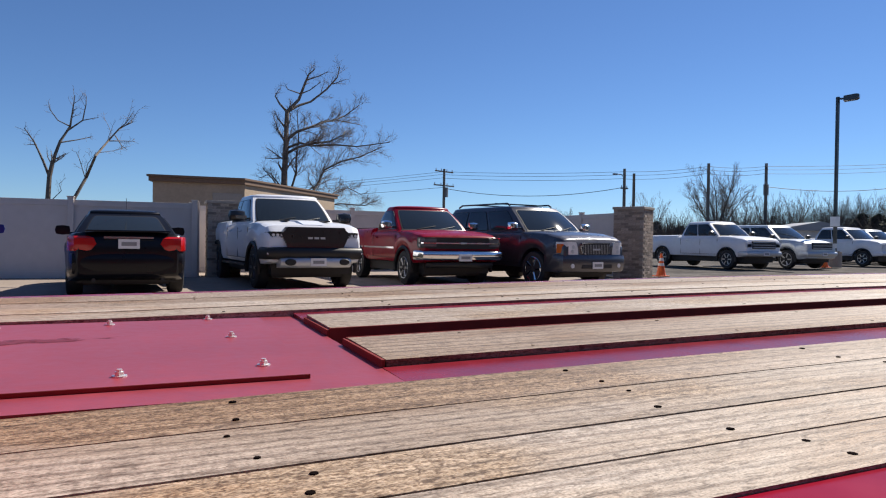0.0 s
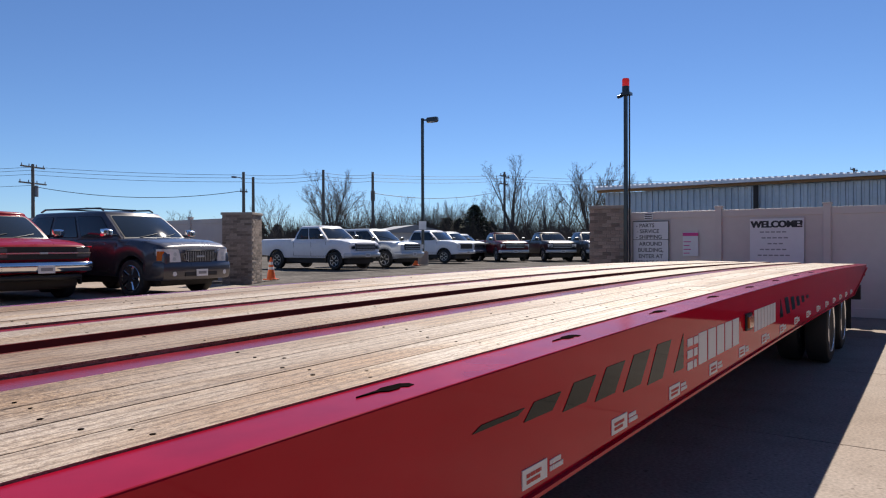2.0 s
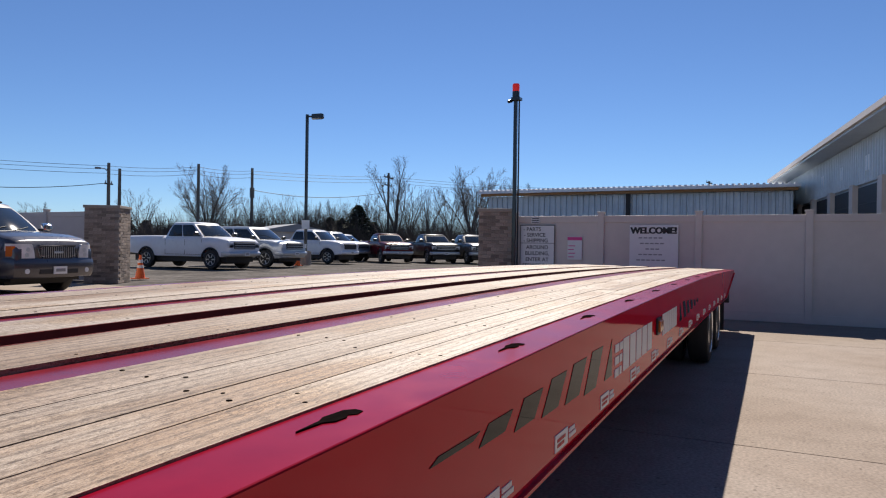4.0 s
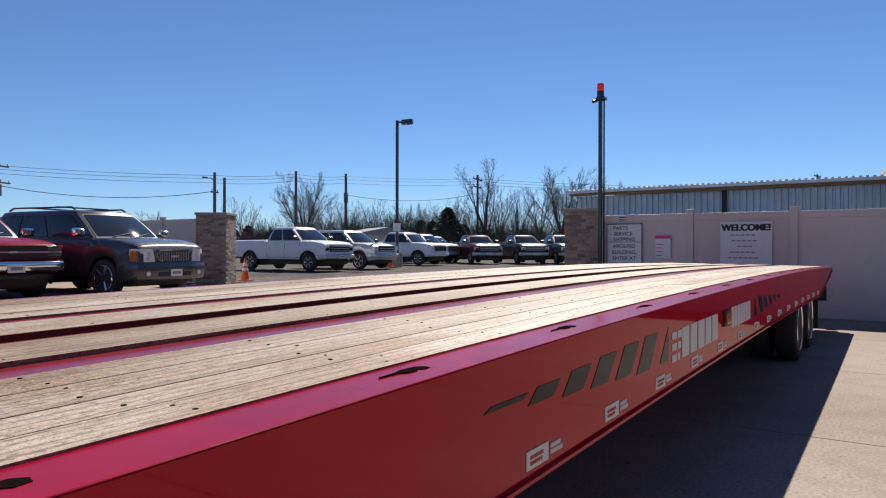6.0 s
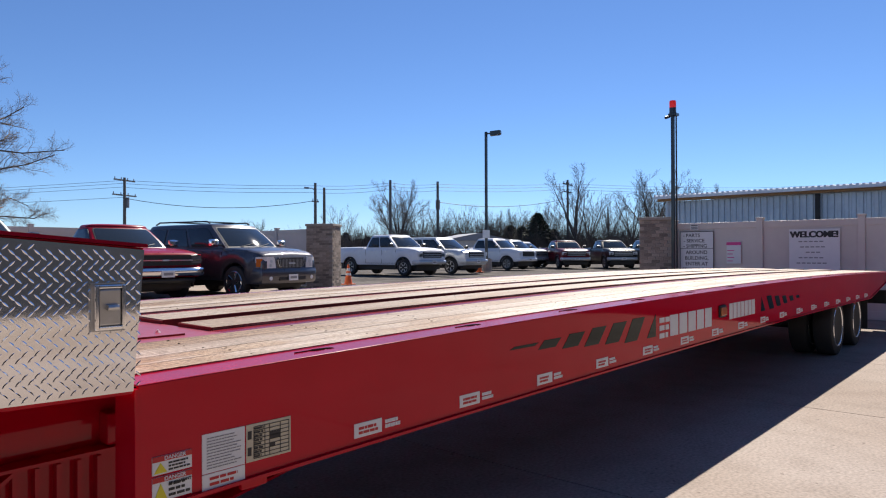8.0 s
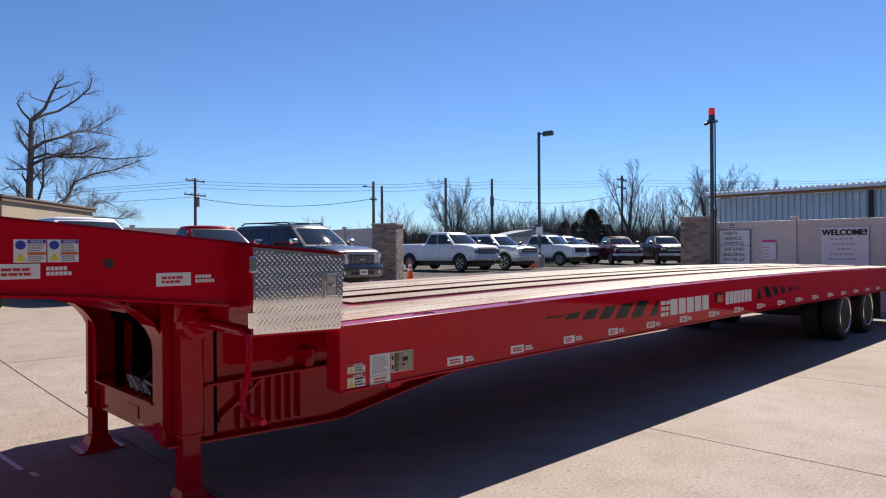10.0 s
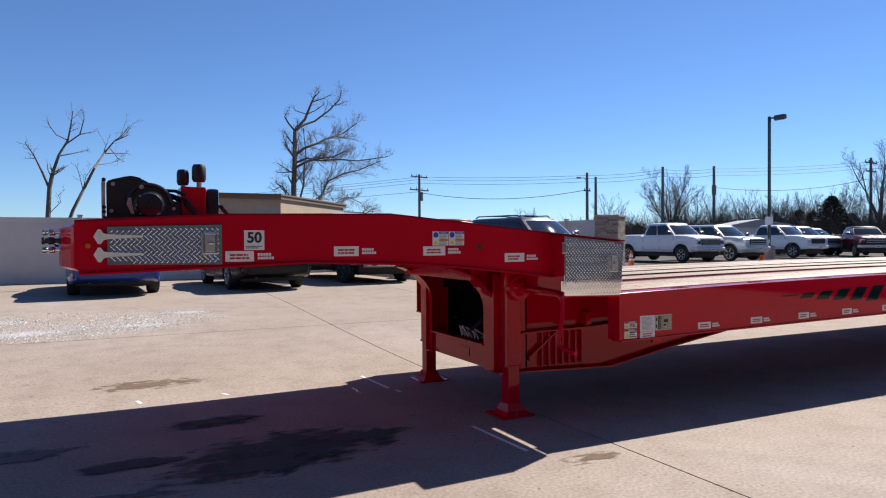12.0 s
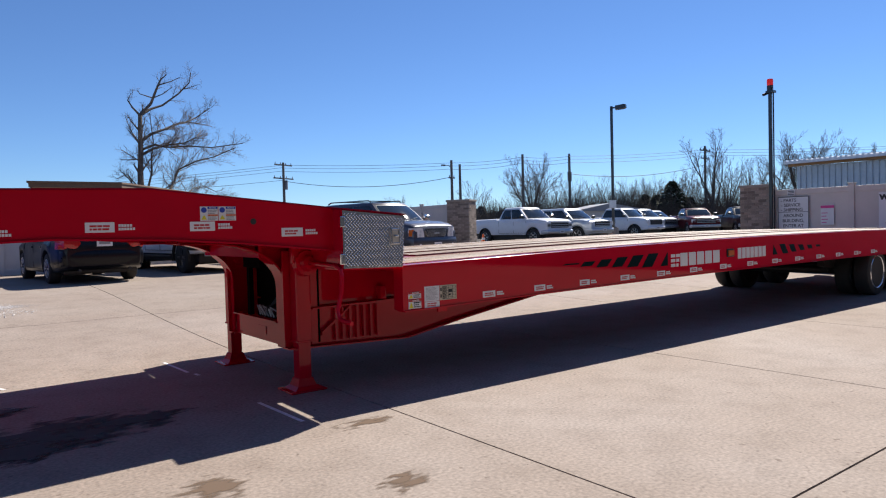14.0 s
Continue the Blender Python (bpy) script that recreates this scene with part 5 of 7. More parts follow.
class Cabin:
    """The shape of a vehicle's upper body; front, rear and side give points on it by height h, 0 to 1."""

    def __init__(self, v):
        a, b, c, d = v["cab"]
        self.a, self.b, self.c, self.d = a + 0.09, b + 0.07, c, d
        self.z0, self.z1 = v["belt"] - 0.05, v["roof"] - 0.065
        self.wl, self.wr = v["w"] * 0.93, v["w"] * v.get("tumble", 0.74)
        self.bow, self.tail = v.get("bow", 0.16), v.get("tail_bow", 0.07)
        self.roof = v["roof"]

    def ends(self, h):
        arch = 4 * h * (1 - h)
        return self.a + (self.b - self.a) * h + 0.035 * arch, self.d + (self.c - self.d) * h - 0.03 * arch, self.wl + (self.wr - self.wl) * h + 0.022 * arch

    def front(self, t, h):
        f, _, w = self.ends(h)
        return Vector((f - self.bow * t * t, w * 0.95 * t, self.z0 + (self.z1 - self.z0) * h))

    def rear(self, t, h):
        _, r, w = self.ends(h)
        return Vector((r + self.tail * t * t, -w * 0.95 * t, self.z0 + (self.z1 - self.z0) * h))

    def side(self, f, h, sgn):
        x0, x1, w = self.ends(h)
        x0, x1 = x0 - self.bow, x1 + self.tail
        return Vector((x0 + (x1 - x0) * f, sgn * w * (0.95 + 0.05 * (1 - abs(2 * f - 1) ** 5)), self.z0 + (self.z1 - self.z0) * h))

    def loop(self, h):
        pts = [self.front(-1 + 0.2 * k, h) for k in range(11)]
        pts += [self.side(k / 16, h, 1) for k in range(1, 16)]
        pts += [self.rear(-1 + 0.25 * k, h) for k in range(9)]
        return pts + [self.side(1 - k / 16, h, -1) for k in range(1, 16)]

    def shell(self):
        bm = bmesh.new()
        rings = [self.loop(h) for h in (0, 0.12, 0.3, 0.5, 0.7, 0.86, 0.95, 1.0)]
        top = rings[-1]
        mid = Vector(((self.b + self.c) / 2, 0, 0))
        for k, z in ((0.992, self.roof - 0.045), (0.97, self.roof - 0.024), (0.93, self.roof - 0.008), (0.8, self.roof + 0.008), (0.5, self.roof + 0.02), (0.2, self.roof + 0.024)):
            rings.append([Vector((mid.x + (p.x - mid.x) * k, p.y * k, z)) for p in top])
        return loft(bm, rings)


def patch(at, edges, h0, h1, lift, nu=10, nv=8, corner=0.1, thick=0.02):
    """A curved pane with rounded corners; at(u, h) gives its surface, edges are its u ends below and above, lift pushes it out."""
    a0, a1, b0, b1 = edges
    bm = bmesh.new()
    outer, inner = [], []
    for j in range(nv + 1):
        v = j / nv
        v = 0.5 - 0.5 * math.cos(math.pi * v)
        e = max(0.0, abs(v - 0.5) - (0.5 - corner * 1.6)) / (corner * 1.6)
        k = 1 - corner * (1 - math.sqrt(max(0.0, 1 - e * e)))
        h = h0 + (h1 - h0) * v
        lo, hi = a0 + (a1 - a0) * v, b0 + (b1 - b0) * v
        ro, ri = [], []
        for i in range(nu + 1):
            u = 0.5 + (i / nu - 0.5) * k
            p = at(lo + (hi - lo) * u, h)
            ro.append(bm.verts.new(p + lift))
            ri.append(bm.verts.new(p + lift - lift.normalized() * thick))
        outer.append(ro)
        inner.append(ri)
    for g in (outer, inner):
        for r0, r1 in zip(g, g[1:]):
            for i in range(nu):
                bm.faces.new((r0[i], r0[i + 1], r1[i + 1], r1[i]))
    rim_o = outer[0] + [r[-1] for r in outer[1:]] + outer[-1][-2::-1] + [r[0] for r in outer[-2:0:-1]]
    rim_i = inner[0] + [r[-1] for r in inner[1:]] + inner[-1][-2::-1] + [r[0] for r in inner[-2:0:-1]]
    for i in range(len(rim_o)):
        j = (i + 1) % len(rim_o)
        bm.faces.new((rim_o[i], rim_o[j], rim_i[j], rim_i[i]))
    return bm


def glaze(root, name, at, edges, h0, h1, out, pad, corner=0.1, seal=PLASTIC):
    """A glass pane in a dark seal, both following the cabin's curve."""
    a0, a1, b0, b1 = edges
    g = part(name, patch(at, edges, h0, h1, out * 0.012, corner=corner), GLASS, root, smooth=True)
    part("window_seal", patch(at, (a0 - pad, a1 - pad, b0 + pad, b1 + pad), h0 - 0.03, h1 + 0.025, out * 0.007, corner=corner), seal, g, smooth=True)


def side_of(cab, sgn):
    return lambda u, h: cab.side(u, h, sgn)


def vehicle(name, label, category, v, coat, m, group=""):
    root = thing(name, label, category, m, group)
    w, rt, wb = v["w"], v["rt"], v["wb"]
    x0, x1 = -(wb + v["ro"]), v["fo"]
    part("body", body_mesh(v), coat, root, smooth=True)
    a, b, c, d = v["cab"]
    belt, roof = v["belt"], v["roof"]
    cab = Cabin(v)
    part("cabin", cab.shell(), coat, root, smooth=True)
    ahead, back = Vector((1, 0, 0.35)), Vector((-1, 0, 0.2))
    glaze(root, "windshield", cab.front, (-0.9, -0.9, 0.9, 0.9), 0.13, 0.93, ahead, 0.03, 0.06)
    part("wiper_cowl", patch(cab.front, (-0.96, -0.95, 0.96, 0.95), 0.02, 0.13, ahead * 0.014, corner=0.05), PLASTIC, root, smooth=True)
    for s in (-0.55, 0.1):
        pts = [cab.front(s + 0.08 * k, 0.13 + 0.02 * k) + ahead * 0.022 for k in range(8)]
        part("wiper", tube(bmesh.new(), pts, 0.007, n=5), PLASTIC, root)
    glaze(root, "rear_window", cab.rear, (-0.82, -0.82, 0.82, 0.82), v.get("rear_sill", 0.25), 0.9, back, 0.03, 0.1)
    edges = [v.get("first", 0.045)] + list(v["pillars"]) + [v.get("last", 0.95)]
    pt = v.get("ptop", {})
    for sgn in (-1, 1):
        at = side_of(cab, sgn)
        out = Vector((0, sgn, 0.15))
        for i, (u0, u1) in enumerate(zip(edges, edges[1:])):
            gap = v.get("post", 0.02)
            e = (u0 + gap, pt.get(u0, u0) + gap, u1 - gap, pt.get(u1, u1) - gap)
            glaze(root, "side_window", at, e, 0.15, 0.9, out, 0.006, 0.08)
    # dark load space behind the cab of a pickup
    if "bed" in v:
        bx0, bx1 = v["bed"]
        zt = interp(v["top"], (bx0 + bx1) / 2)
        bm = bmesh.new()
        box(bm, bx0, bx1, -w * 0.8, w * 0.8, zt - 0.03, zt + 0.014, 0.01)
        part("bed_liner", bm, PLASTIC, root, "black bed liner")
        part("tailgate_seam", boxm(x0 - 0.004, x0 + 0.02, -w * 0.8, w * 0.8, zt - 0.56, zt - 0.545), DARK, root)
    for x in (0.0, -wb):
        for sgn in (-1, 1):
            wheel(root, pose(x, sgn * (w - 0.13), rt, 0, 0, 0 if sgn < 0 else 180), rt, 0.25, v["rim"], v.get("rimr", 0.62), spokes=v.get("spokes", 6))
    bm = bmesh.new()
    for x in (0.0, -wb):
        box(bm, x - rt * 1.15, x + rt * 1.15, -w * 0.72, w * 0.72, rt * 0.55, rt * 2.1)
    box(bm, x0 + 0.3, x1 - 0.25, -w * 0.8, w * 0.8, rt * 0.72, interp(v["low"], -wb / 2) + 0.1)
    part("underbody", bm, DARK, root)
    for sgn in (-1, 1):
        yb = sgn * w
        mz = belt + 0.13
        s = v.get("mirror", 1.0)
        mx = a - cab.bow - 0.12
        bm = bmesh.new()
        loft(bm, [[(mx + fx, yb * 0.93 + sgn * (0.09 + 0.24 * gy * s), mz + 0.085 * gz * s) for gy, gz in ((0, -1), (0.5, -1.12), (0.95, -0.9), (1.05, 0), (0.95, 0.95), (0.5, 1.1), (0, 0.9), (-0.06, 0))]
                  for fx in (-0.02,)] + [[(mx + fx, yb * 0.93 + sgn * (0.09 + 0.24 * (0.5 + (gy - 0.5) * q) * s), mz + 0.085 * gz * q * s) for gy, gz in ((0, -1), (0.5, -1.12), (0.95, -0.9), (1.05, 0), (0.95, 0.95), (0.5, 1.1), (0, 0.9), (-0.06, 0))]
                  for fx, q in ((0.03, 1.0), (0.075, 0.86), (0.1, 0.55))])
        mir = part("side_mirror", bm, v.get("mirror_mat", coat), root, smooth=True)
        part("mirror_arm", boxm(mx - 0.01, mx + 0.05, min(yb * 0.9, yb * 0.93 + sgn * 0.12), max(yb * 0.9, yb * 0.93 + sgn * 0.12), mz - 0.08, mz - 0.035, bevel=0.01), PLASTIC, mir)
        bm = bmesh.new()
        for x in v["seams"]:
            box(bm, x - 0.006, x + 0.006, yb * 0.995 - 0.004, yb * 0.995 + 0.004, interp(v["low"], x) + 0.1, belt - 0.1)
        if v["seams"]:
            box(bm, min(v["seams"]), max(v["seams"]), yb * 0.995 - 0.004, yb * 0.995 + 0.004, interp(v["low"], -wb / 2) + 0.09, interp(v["low"], -wb / 2) + 0.1)
        part("door_seam", bm, DARK, root)
        for x in v["handles"]:
            part("door_handle", boxm(x - 0.09, x + 0.09, yb - 0.02, yb + 0.02, belt - 0.19, belt - 0.15, bevel=0.008), v.get("handle_mat", coat), root)
    return root


def lamps(root, x, y, z, w, h, mat, name, d=0.05, slope=0.0):
    for sgn in (-1, 1):
        bm = bmesh.new()
        prism(bm, [(sgn * (y - w / 2), z - h / 2), (sgn * (y + w / 2), z - h / 2 + slope), (sgn * (y + w / 2 + 0.01), z + h / 2), (sgn * (y - w / 2), z + h / 2 - slope)], "x", x - d, x + 0.02)
        part(name, bm, mat, root)


def plate_bar(root, x, z, sgn=1):
    p = part("number_plate", boxm(x - 0.01, x + 0.01, -0.155, 0.155, z - 0.075, z + 0.075), WHITE, root, "white number plate with dark bars")
    part("plate_text", boxm(x + sgn * 0.008, x + sgn * 0.013, -0.11, 0.11, z - 0.03, z + 0.03), GREY, p)


def grille(root, x, z, w, h, mat, bar_mat, bars_n, vertical=False, name="grille"):
    g = part(name, boxm(x - 0.04, x + 0.025, -w / 2, w / 2, z - h / 2, z + h / 2, bevel=0.02), mat, root)
    for k in range(bars_n):
        if vertical:
            y = -w / 2 + w * (k + 0.5) / bars_n
            part("grille_bar", boxm(x + 0.02, x + 0.04, y - 0.012, y + 0.012, z - h * 0.42, z + h * 0.42), bar_mat, g)
        else:
            zz = z - h / 2 + h * (k + 0.5) / bars_n
            part("grille_bar", boxm(x + 0.02, x + 0.045, -w * 0.48, w * 0.48, zz - 0.014, zz + 0.014), bar_mat, g)
    return g


def bumper(root, x, z, w, h, mat, d=0.16, wrap=0.35, name="bumper"):
    """A bumper that wraps the corners and bulges in its cross section."""
    sgn = 1 if d > 0 else -1
    rings = []
    for u, out in ((-1.0, 0.35), (-0.96, 0.62), (-0.7, 0.84), (-0.3, 0.97), (0.05, 1.0), (0.4, 0.98), (0.7, 0.9), (0.9, 0.72), (1.0, 0.35)):
        e = d * (out - 1)
        q = w * (0.965 + 0.035 * out)
        plan = [(x - sgn * wrap, -q), (x - sgn * 0.05 + e, -q), (x + d * 0.45 + e, -q * 0.95), (x + d * 0.75 + e, -q * 0.82), (x + d + e, -q * 0.45), (x + d * 1.06 + e, 0),
                (x + d + e, q * 0.45), (x + d * 0.75 + e, q * 0.82), (x + d * 0.45 + e, q * 0.95), (x - sgn * 0.05 + e, q), (x - sgn * wrap, q), (x - sgn * wrap, 0)]
        rings.append([(px, py, z + u * h / 2) for px, py in plan])
    return part(name, loft(bmesh.new(), rings), mat, root, smooth=True)


def flare(root, x, w, rt, mat):
    """Dark lips round both wheel openings of an axle."""
    for sgn in (-1, 1):
        R = rt * 1.2
        pts = [(x + R * math.cos(radians(a)), sgn * w, rt * 1.0 + R * math.sin(radians(a)) * 0.98) for a in range(-12, 193, 12)]
        part("wheel_flare", tube(bmesh.new(), pts, 0.042, n=6), mat, root, smooth=True)


def pickup_spec(regular=False, hd=False):
    wb = 3.05 if regular else 3.75
    rear = -(wb + 1.2)
    a, b = -0.4, -1.12
    c = -1.75 if regular else -2.45
    d = c - 0.3
    v = dict(wb=wb, fo=0.95, ro=1.2, w=0.99, rt=0.40, rim=STEEL, spokes=6,
             low=[(rear, 0.62), (-wb, 0.55), (-wb + 0.6, 0.5), (0, 0.5), (0.6, 0.5), (0.95, 0.55)],
             top=[(rear, 1.38), (d - 0.06, 1.4), (d - 0.05, 1.33), (a + 0.15, 1.35), (a + 0.3, 1.35), (0.35, 1.32), (0.75, 1.26), (0.88, 1.2), (0.95, 1.08)],
             plan=[(rear, 0.97), (rear + 0.2, 1.0), (0.45, 1.0), (0.8, 0.975), (0.95, 0.93)], cab=(a, b, c, d), belt=1.33, roof=1.95, pillars=[] if regular else [0.52],
             seats=[-1.45] if regular else [-1.3, -2.2], seams=[a - 0.1, d + 0.1] if regular else [a - 0.1, -1.45, d + 0.15], handles=[d + 0.3] if regular else [-1.25, -2.25], tumble=0.76, bed=(rear + 0.07, d - 0.12))
    return v


# white modern pickup with black grille
v = pickup_spec()
v.update(rim=BLACK, rt=0.42, mirror=1.3, roof=1.95, belt=1.33, mirror_mat=BLACK)
v["top"] = [(-4.95, 1.40), (-2.81, 1.42), (-2.8, 1.33), (-0.2, 1.35), (-0.05, 1.36), (0.35, 1.33), (0.78, 1.26), (0.95, 1.08)]
w1 = vehicle("white_pickup", "white crew cab pickup with black grille facing out", "pickup truck", v, P_WHITE, pose(3.12, 13.62, 0.29, 0, 0, -84.5), "parked pickups")
g = part("grille", prismm([(-0.68, 1.1), (-0.58, 1.19), (0.58, 1.19), (0.68, 1.1), (0.55, 0.82), (-0.55, 0.82)], "x", 0.8, 1.0), BLACK, w1, "glossy black grille")
for k in range(4):
    part("grille_bar", boxm(0.99, 1.012, -0.5, 0.5, 0.86 + 0.07 * k, 0.875 + 0.07 * k), PLASTIC, g)
part("grille_surround", prismm([(-0.6, 1.19), (-0.56, 1.225), (0.56, 1.225), (0.6, 1.19)], "x", 0.8, 1.0), PLASTIC, g)
for sgn in (-1, 1):
    bm = bmesh.new()
    prism(bm, [(0.955, sgn * 0.6), (0.94, sgn * 0.86), (0.8, sgn * 0.95), (0.6, sgn * 0.965), (0.6, sgn * 0.85), (0.8, sgn * 0.6)], "z", 1.0, 1.13)
    bmesh.ops.bevel(bm, geom=bm.edges[:], offset=0.012, segments=2, affect="EDGES")
    hl = part("headlight", bm, BLACK, w1, "dark headlight with clear lens", smooth=True)
    for k in range(3):
        part("headlight_lens", rod(bmesh.new(), (0.94, sgn * (0.66 + 0.08 * k), 1.065), (0.964 - 0.006 * k, sgn * (0.66 + 0.08 * k), 1.065), 0.03, 0.027, n=14), LENS, hl)
    part("light_bar", boxm(0.93, 0.958, min(sgn * 0.62, sgn * 0.85), max(sgn * 0.62, sgn * 0.85), 1.008, 1.02), LENS, hl)
bumper(w1, 0.9, 0.72, 1.0, 0.24, PLASTIC, 0.2, 0.45)
bumper(w1, 0.97, 0.545, 0.74, 0.2, P_SILVER, 0.17, 0.1, "skid_plate")
for sgn in (-1, 1):
    bm = bmesh.new()
    lathe(bm, [(0.0001, 0.02), (0.075, 0.02), (0.09, 0.0), (0.09, -0.03)], Matrix.Translation((1.12, sgn * 0.53, 0.555)) @ Matrix.Rotation(radians(90), 4, "Y") @ Matrix.Diagonal((0.7, 1.2, 1, 1)), 18)
    part("fog_lamp", bm, PLASTIC, w1)
    part("corner_lamp", boxm(0.98, 1.0, sgn * 0.9 - 0.05, sgn * 0.9 + 0.05, 0.7, 0.73), LENS, w1)
    part("hood_vent", boxm(0.1, 0.4, sgn * 0.42 - 0.06, sgn * 0.42 + 0.06, 1.345, 1.375, bevel=0.01), PLASTIC, w1)
    part("mirror_cap", boxm(-0.48, -0.46, sgn * 1.12 - 0.11, sgn * 1.12 + 0.11, 1.4, 1.46), CHROME, w1)
    part("running_board", boxm(-3.0, -0.6, sgn * 0.97 - 0.06, sgn * 0.97 + 0.06, 0.42, 0.47, bevel=0.015), PLASTIC, w1)
bm = bmesh.new()
loft(bm, [[(-0.05, -0.3, 1.33), (-0.05, 0.3, 1.33), (-0.05, 0.26, 1.385), (-0.05, -0.26, 1.385)], [(0.45, -0.26, 1.3), (0.45, 0.26, 1.3), (0.45, 0.22, 1.355), (0.45, -0.22, 1.355)],
          [(0.78, -0.22, 1.2), (0.78, 0.22, 1.2), (0.78, 0.19, 1.275), (0.78, -0.19, 1.275)]])
part("hood_bulge", bm, P_WHITE, w1)
flare(w1, 0.0, 0.99, 0.42, PLASTIC)
flare(w1, -3.75, 0.99, 0.42, PLASTIC)
bm = bmesh.new()
for k in range(3):
    box(bm, 1.0, 1.02, -0.17 + 0.125 * k, -0.08 + 0.125 * k, 0.995, 1.035)
part("emblem", bm, P_SILVER, w1)
plate_bar(w1, 1.15, 0.555)

# red regular cab pickup
v = pickup_spec(True)
v.update(rim=STEEL, roof=1.8, belt=1.22, rt=0.385, mirror_mat=CHROME)
v["top"] = [(-4.25, 1.27), (-2.11, 1.3), (-2.1, 1.22), (-0.2, 1.23), (-0.05, 1.23), (0.35, 1.2), (0.7, 1.15), (0.86, 1.1), (0.95, 1.0)]
r1 = vehicle("red_pickup", "dark red regular cab pickup with chrome bumper facing out", "pickup truck", v, P_RED, pose(6.4, 13.85, 0.3, 0, 0, -87), "parked pickups")
bm = bmesh.new()
prism(bm, [(0.985, -0.62), (0.985, 0.62), (0.95, 0.9), (0.84, 0.965), (0.7, 0.97), (0.7, -0.97), (0.84, -0.965), (0.95, -0.9)], "z", 0.82, 1.06)
bmesh.ops.bevel(bm, geom=bm.edges[:], offset=0.015, segments=2, affect="EDGES")
g = part("grille", bm, PLASTIC, r1, "full width black grille band", smooth=True)
for z in (0.855, 0.895, 0.985, 1.02):
    part("grille_bar", boxm(0.98, 0.99, -0.58, 0.58, z - 0.006, z + 0.006), DARK, g)
part("grille_trim", prismm([(1.0, -0.66), (1.0, 0.66), (0.965, 0.93), (0.9, 0.96), (0.9, -0.96), (0.965, -0.93)], "z", 0.925, 0.952), CHROME, g, "slim chrome bar")
part("brand_mark", boxm(0.998, 1.012, -0.075, 0.075, 0.92, 0.958, bevel=0.006), P_SILVER, g)
for sgn in (-1, 1):
    for za, zb, nm in ((0.96, 1.03, "headlight"), (0.865, 0.915, "turn_signal")):
        bm = bmesh.new()
        prism(bm, [(0.988, sgn * 0.64), (0.956, sgn * 0.9), (0.86, sgn * 0.972), (0.8, sgn * 0.972), (0.8, sgn * 0.66)], "z", za, zb)
        part(nm, bm, HEADLENS, g, smooth=True)
bumper(r1, 0.93, 0.675, 1.0, 0.21, CHROME)
flare(r1, 0.0, 0.985, 0.385, PLASTIC)
flare(r1, -3.05, 0.985, 0.385, PLASTIC)
bumper(r1, 0.9, 0.47, 0.8, 0.12, PLASTIC, 0.12, 0.1, "air_dam")
plate_bar(r1, 1.1, 0.63)
for sgn in (-1, 1):
    part("side_trim", boxm(-3.2, -0.55, sgn * 0.99 - 0.012, sgn * 0.99 + 0.012, 0.8, 0.84), CHROME, r1)

# grey sport utility
v = dict(wb=3.0, fo=0.95, ro=1.15, w=1.0, rt=0.40, rim=CHROME, spokes=5, rimr=0.68,
         low=[(-4.15, 0.55), (-3.0, 0.45), (0, 0.42), (0.6, 0.4), (0.95, 0.45)],
         top=[(-4.15, 1.22), (-4.0, 1.27), (-0.2, 1.27), (-0.05, 1.27), (0.4, 1.23), (0.7, 1.17), (0.86, 1.1), (0.95, 0.98)],
         plan=[(-4.15, 0.94), (-3.8, 1.0), (0.4, 1.0), (0.75, 0.96), (0.95, 0.9)], cab=(-0.3, -1.05, -3.75, -4.08), belt=1.25, roof=1.88, pillars=[0.37, 0.66],
         seats=[-1.3, -2.2], seams=[-0.45, -1.5, -2.5], handles=[-1.3, -2.3], tumble=0.77, mirror_mat=CHROME, handle_mat=CHROME)
SUV = v
g1 = vehicle("grey_suv", "dark grey sport utility vehicle with chrome grille and roof rails", "suv", v, P_GREY, pose(9.2, 13.1, 0.28, 0, 0, -81))
def round_front(name, poly, x0, x1, mat, parent, label="", bev=0.03):
    """A rounded block drawn in y and z on a vehicle's nose."""
    bm = bmesh.new()
    prism(bm, poly, "x", x0, x1)
    bmesh.ops.bevel(bm, geom=[e for e in bm.edges if abs(e.verts[0].co.x - e.verts[1].co.x) > 0.01], offset=bev, segments=4, affect="EDGES")
    return part(name, bm, mat, parent, label, smooth=True)


round_front("grille_frame", [(-0.5, 1.005), (0.5, 1.005), (0.4, 0.71), (-0.4, 0.71)], 0.85, 0.99, CHROME, g1, "chrome grille surround", 0.07)
g = round_front("grille", [(-0.465, 0.982), (0.465, 0.982), (0.375, 0.733), (-0.375, 0.733)], 0.9, 0.996, DARK, g1, "dark mesh grille", 0.06)
for k in range(17):
    y = -0.384 + 0.048 * k
    part("grille_bar", boxm(0.992, 1.0, y - 0.006, y + 0.006, 0.755 + (0.02 if abs(y) > 0.36 else 0), 0.965), STEEL, g)
part("brand_mark", boxm(0.996, 1.008, -0.11, 0.11, 0.84, 0.88, bevel=0.004), P_SILVER, g)
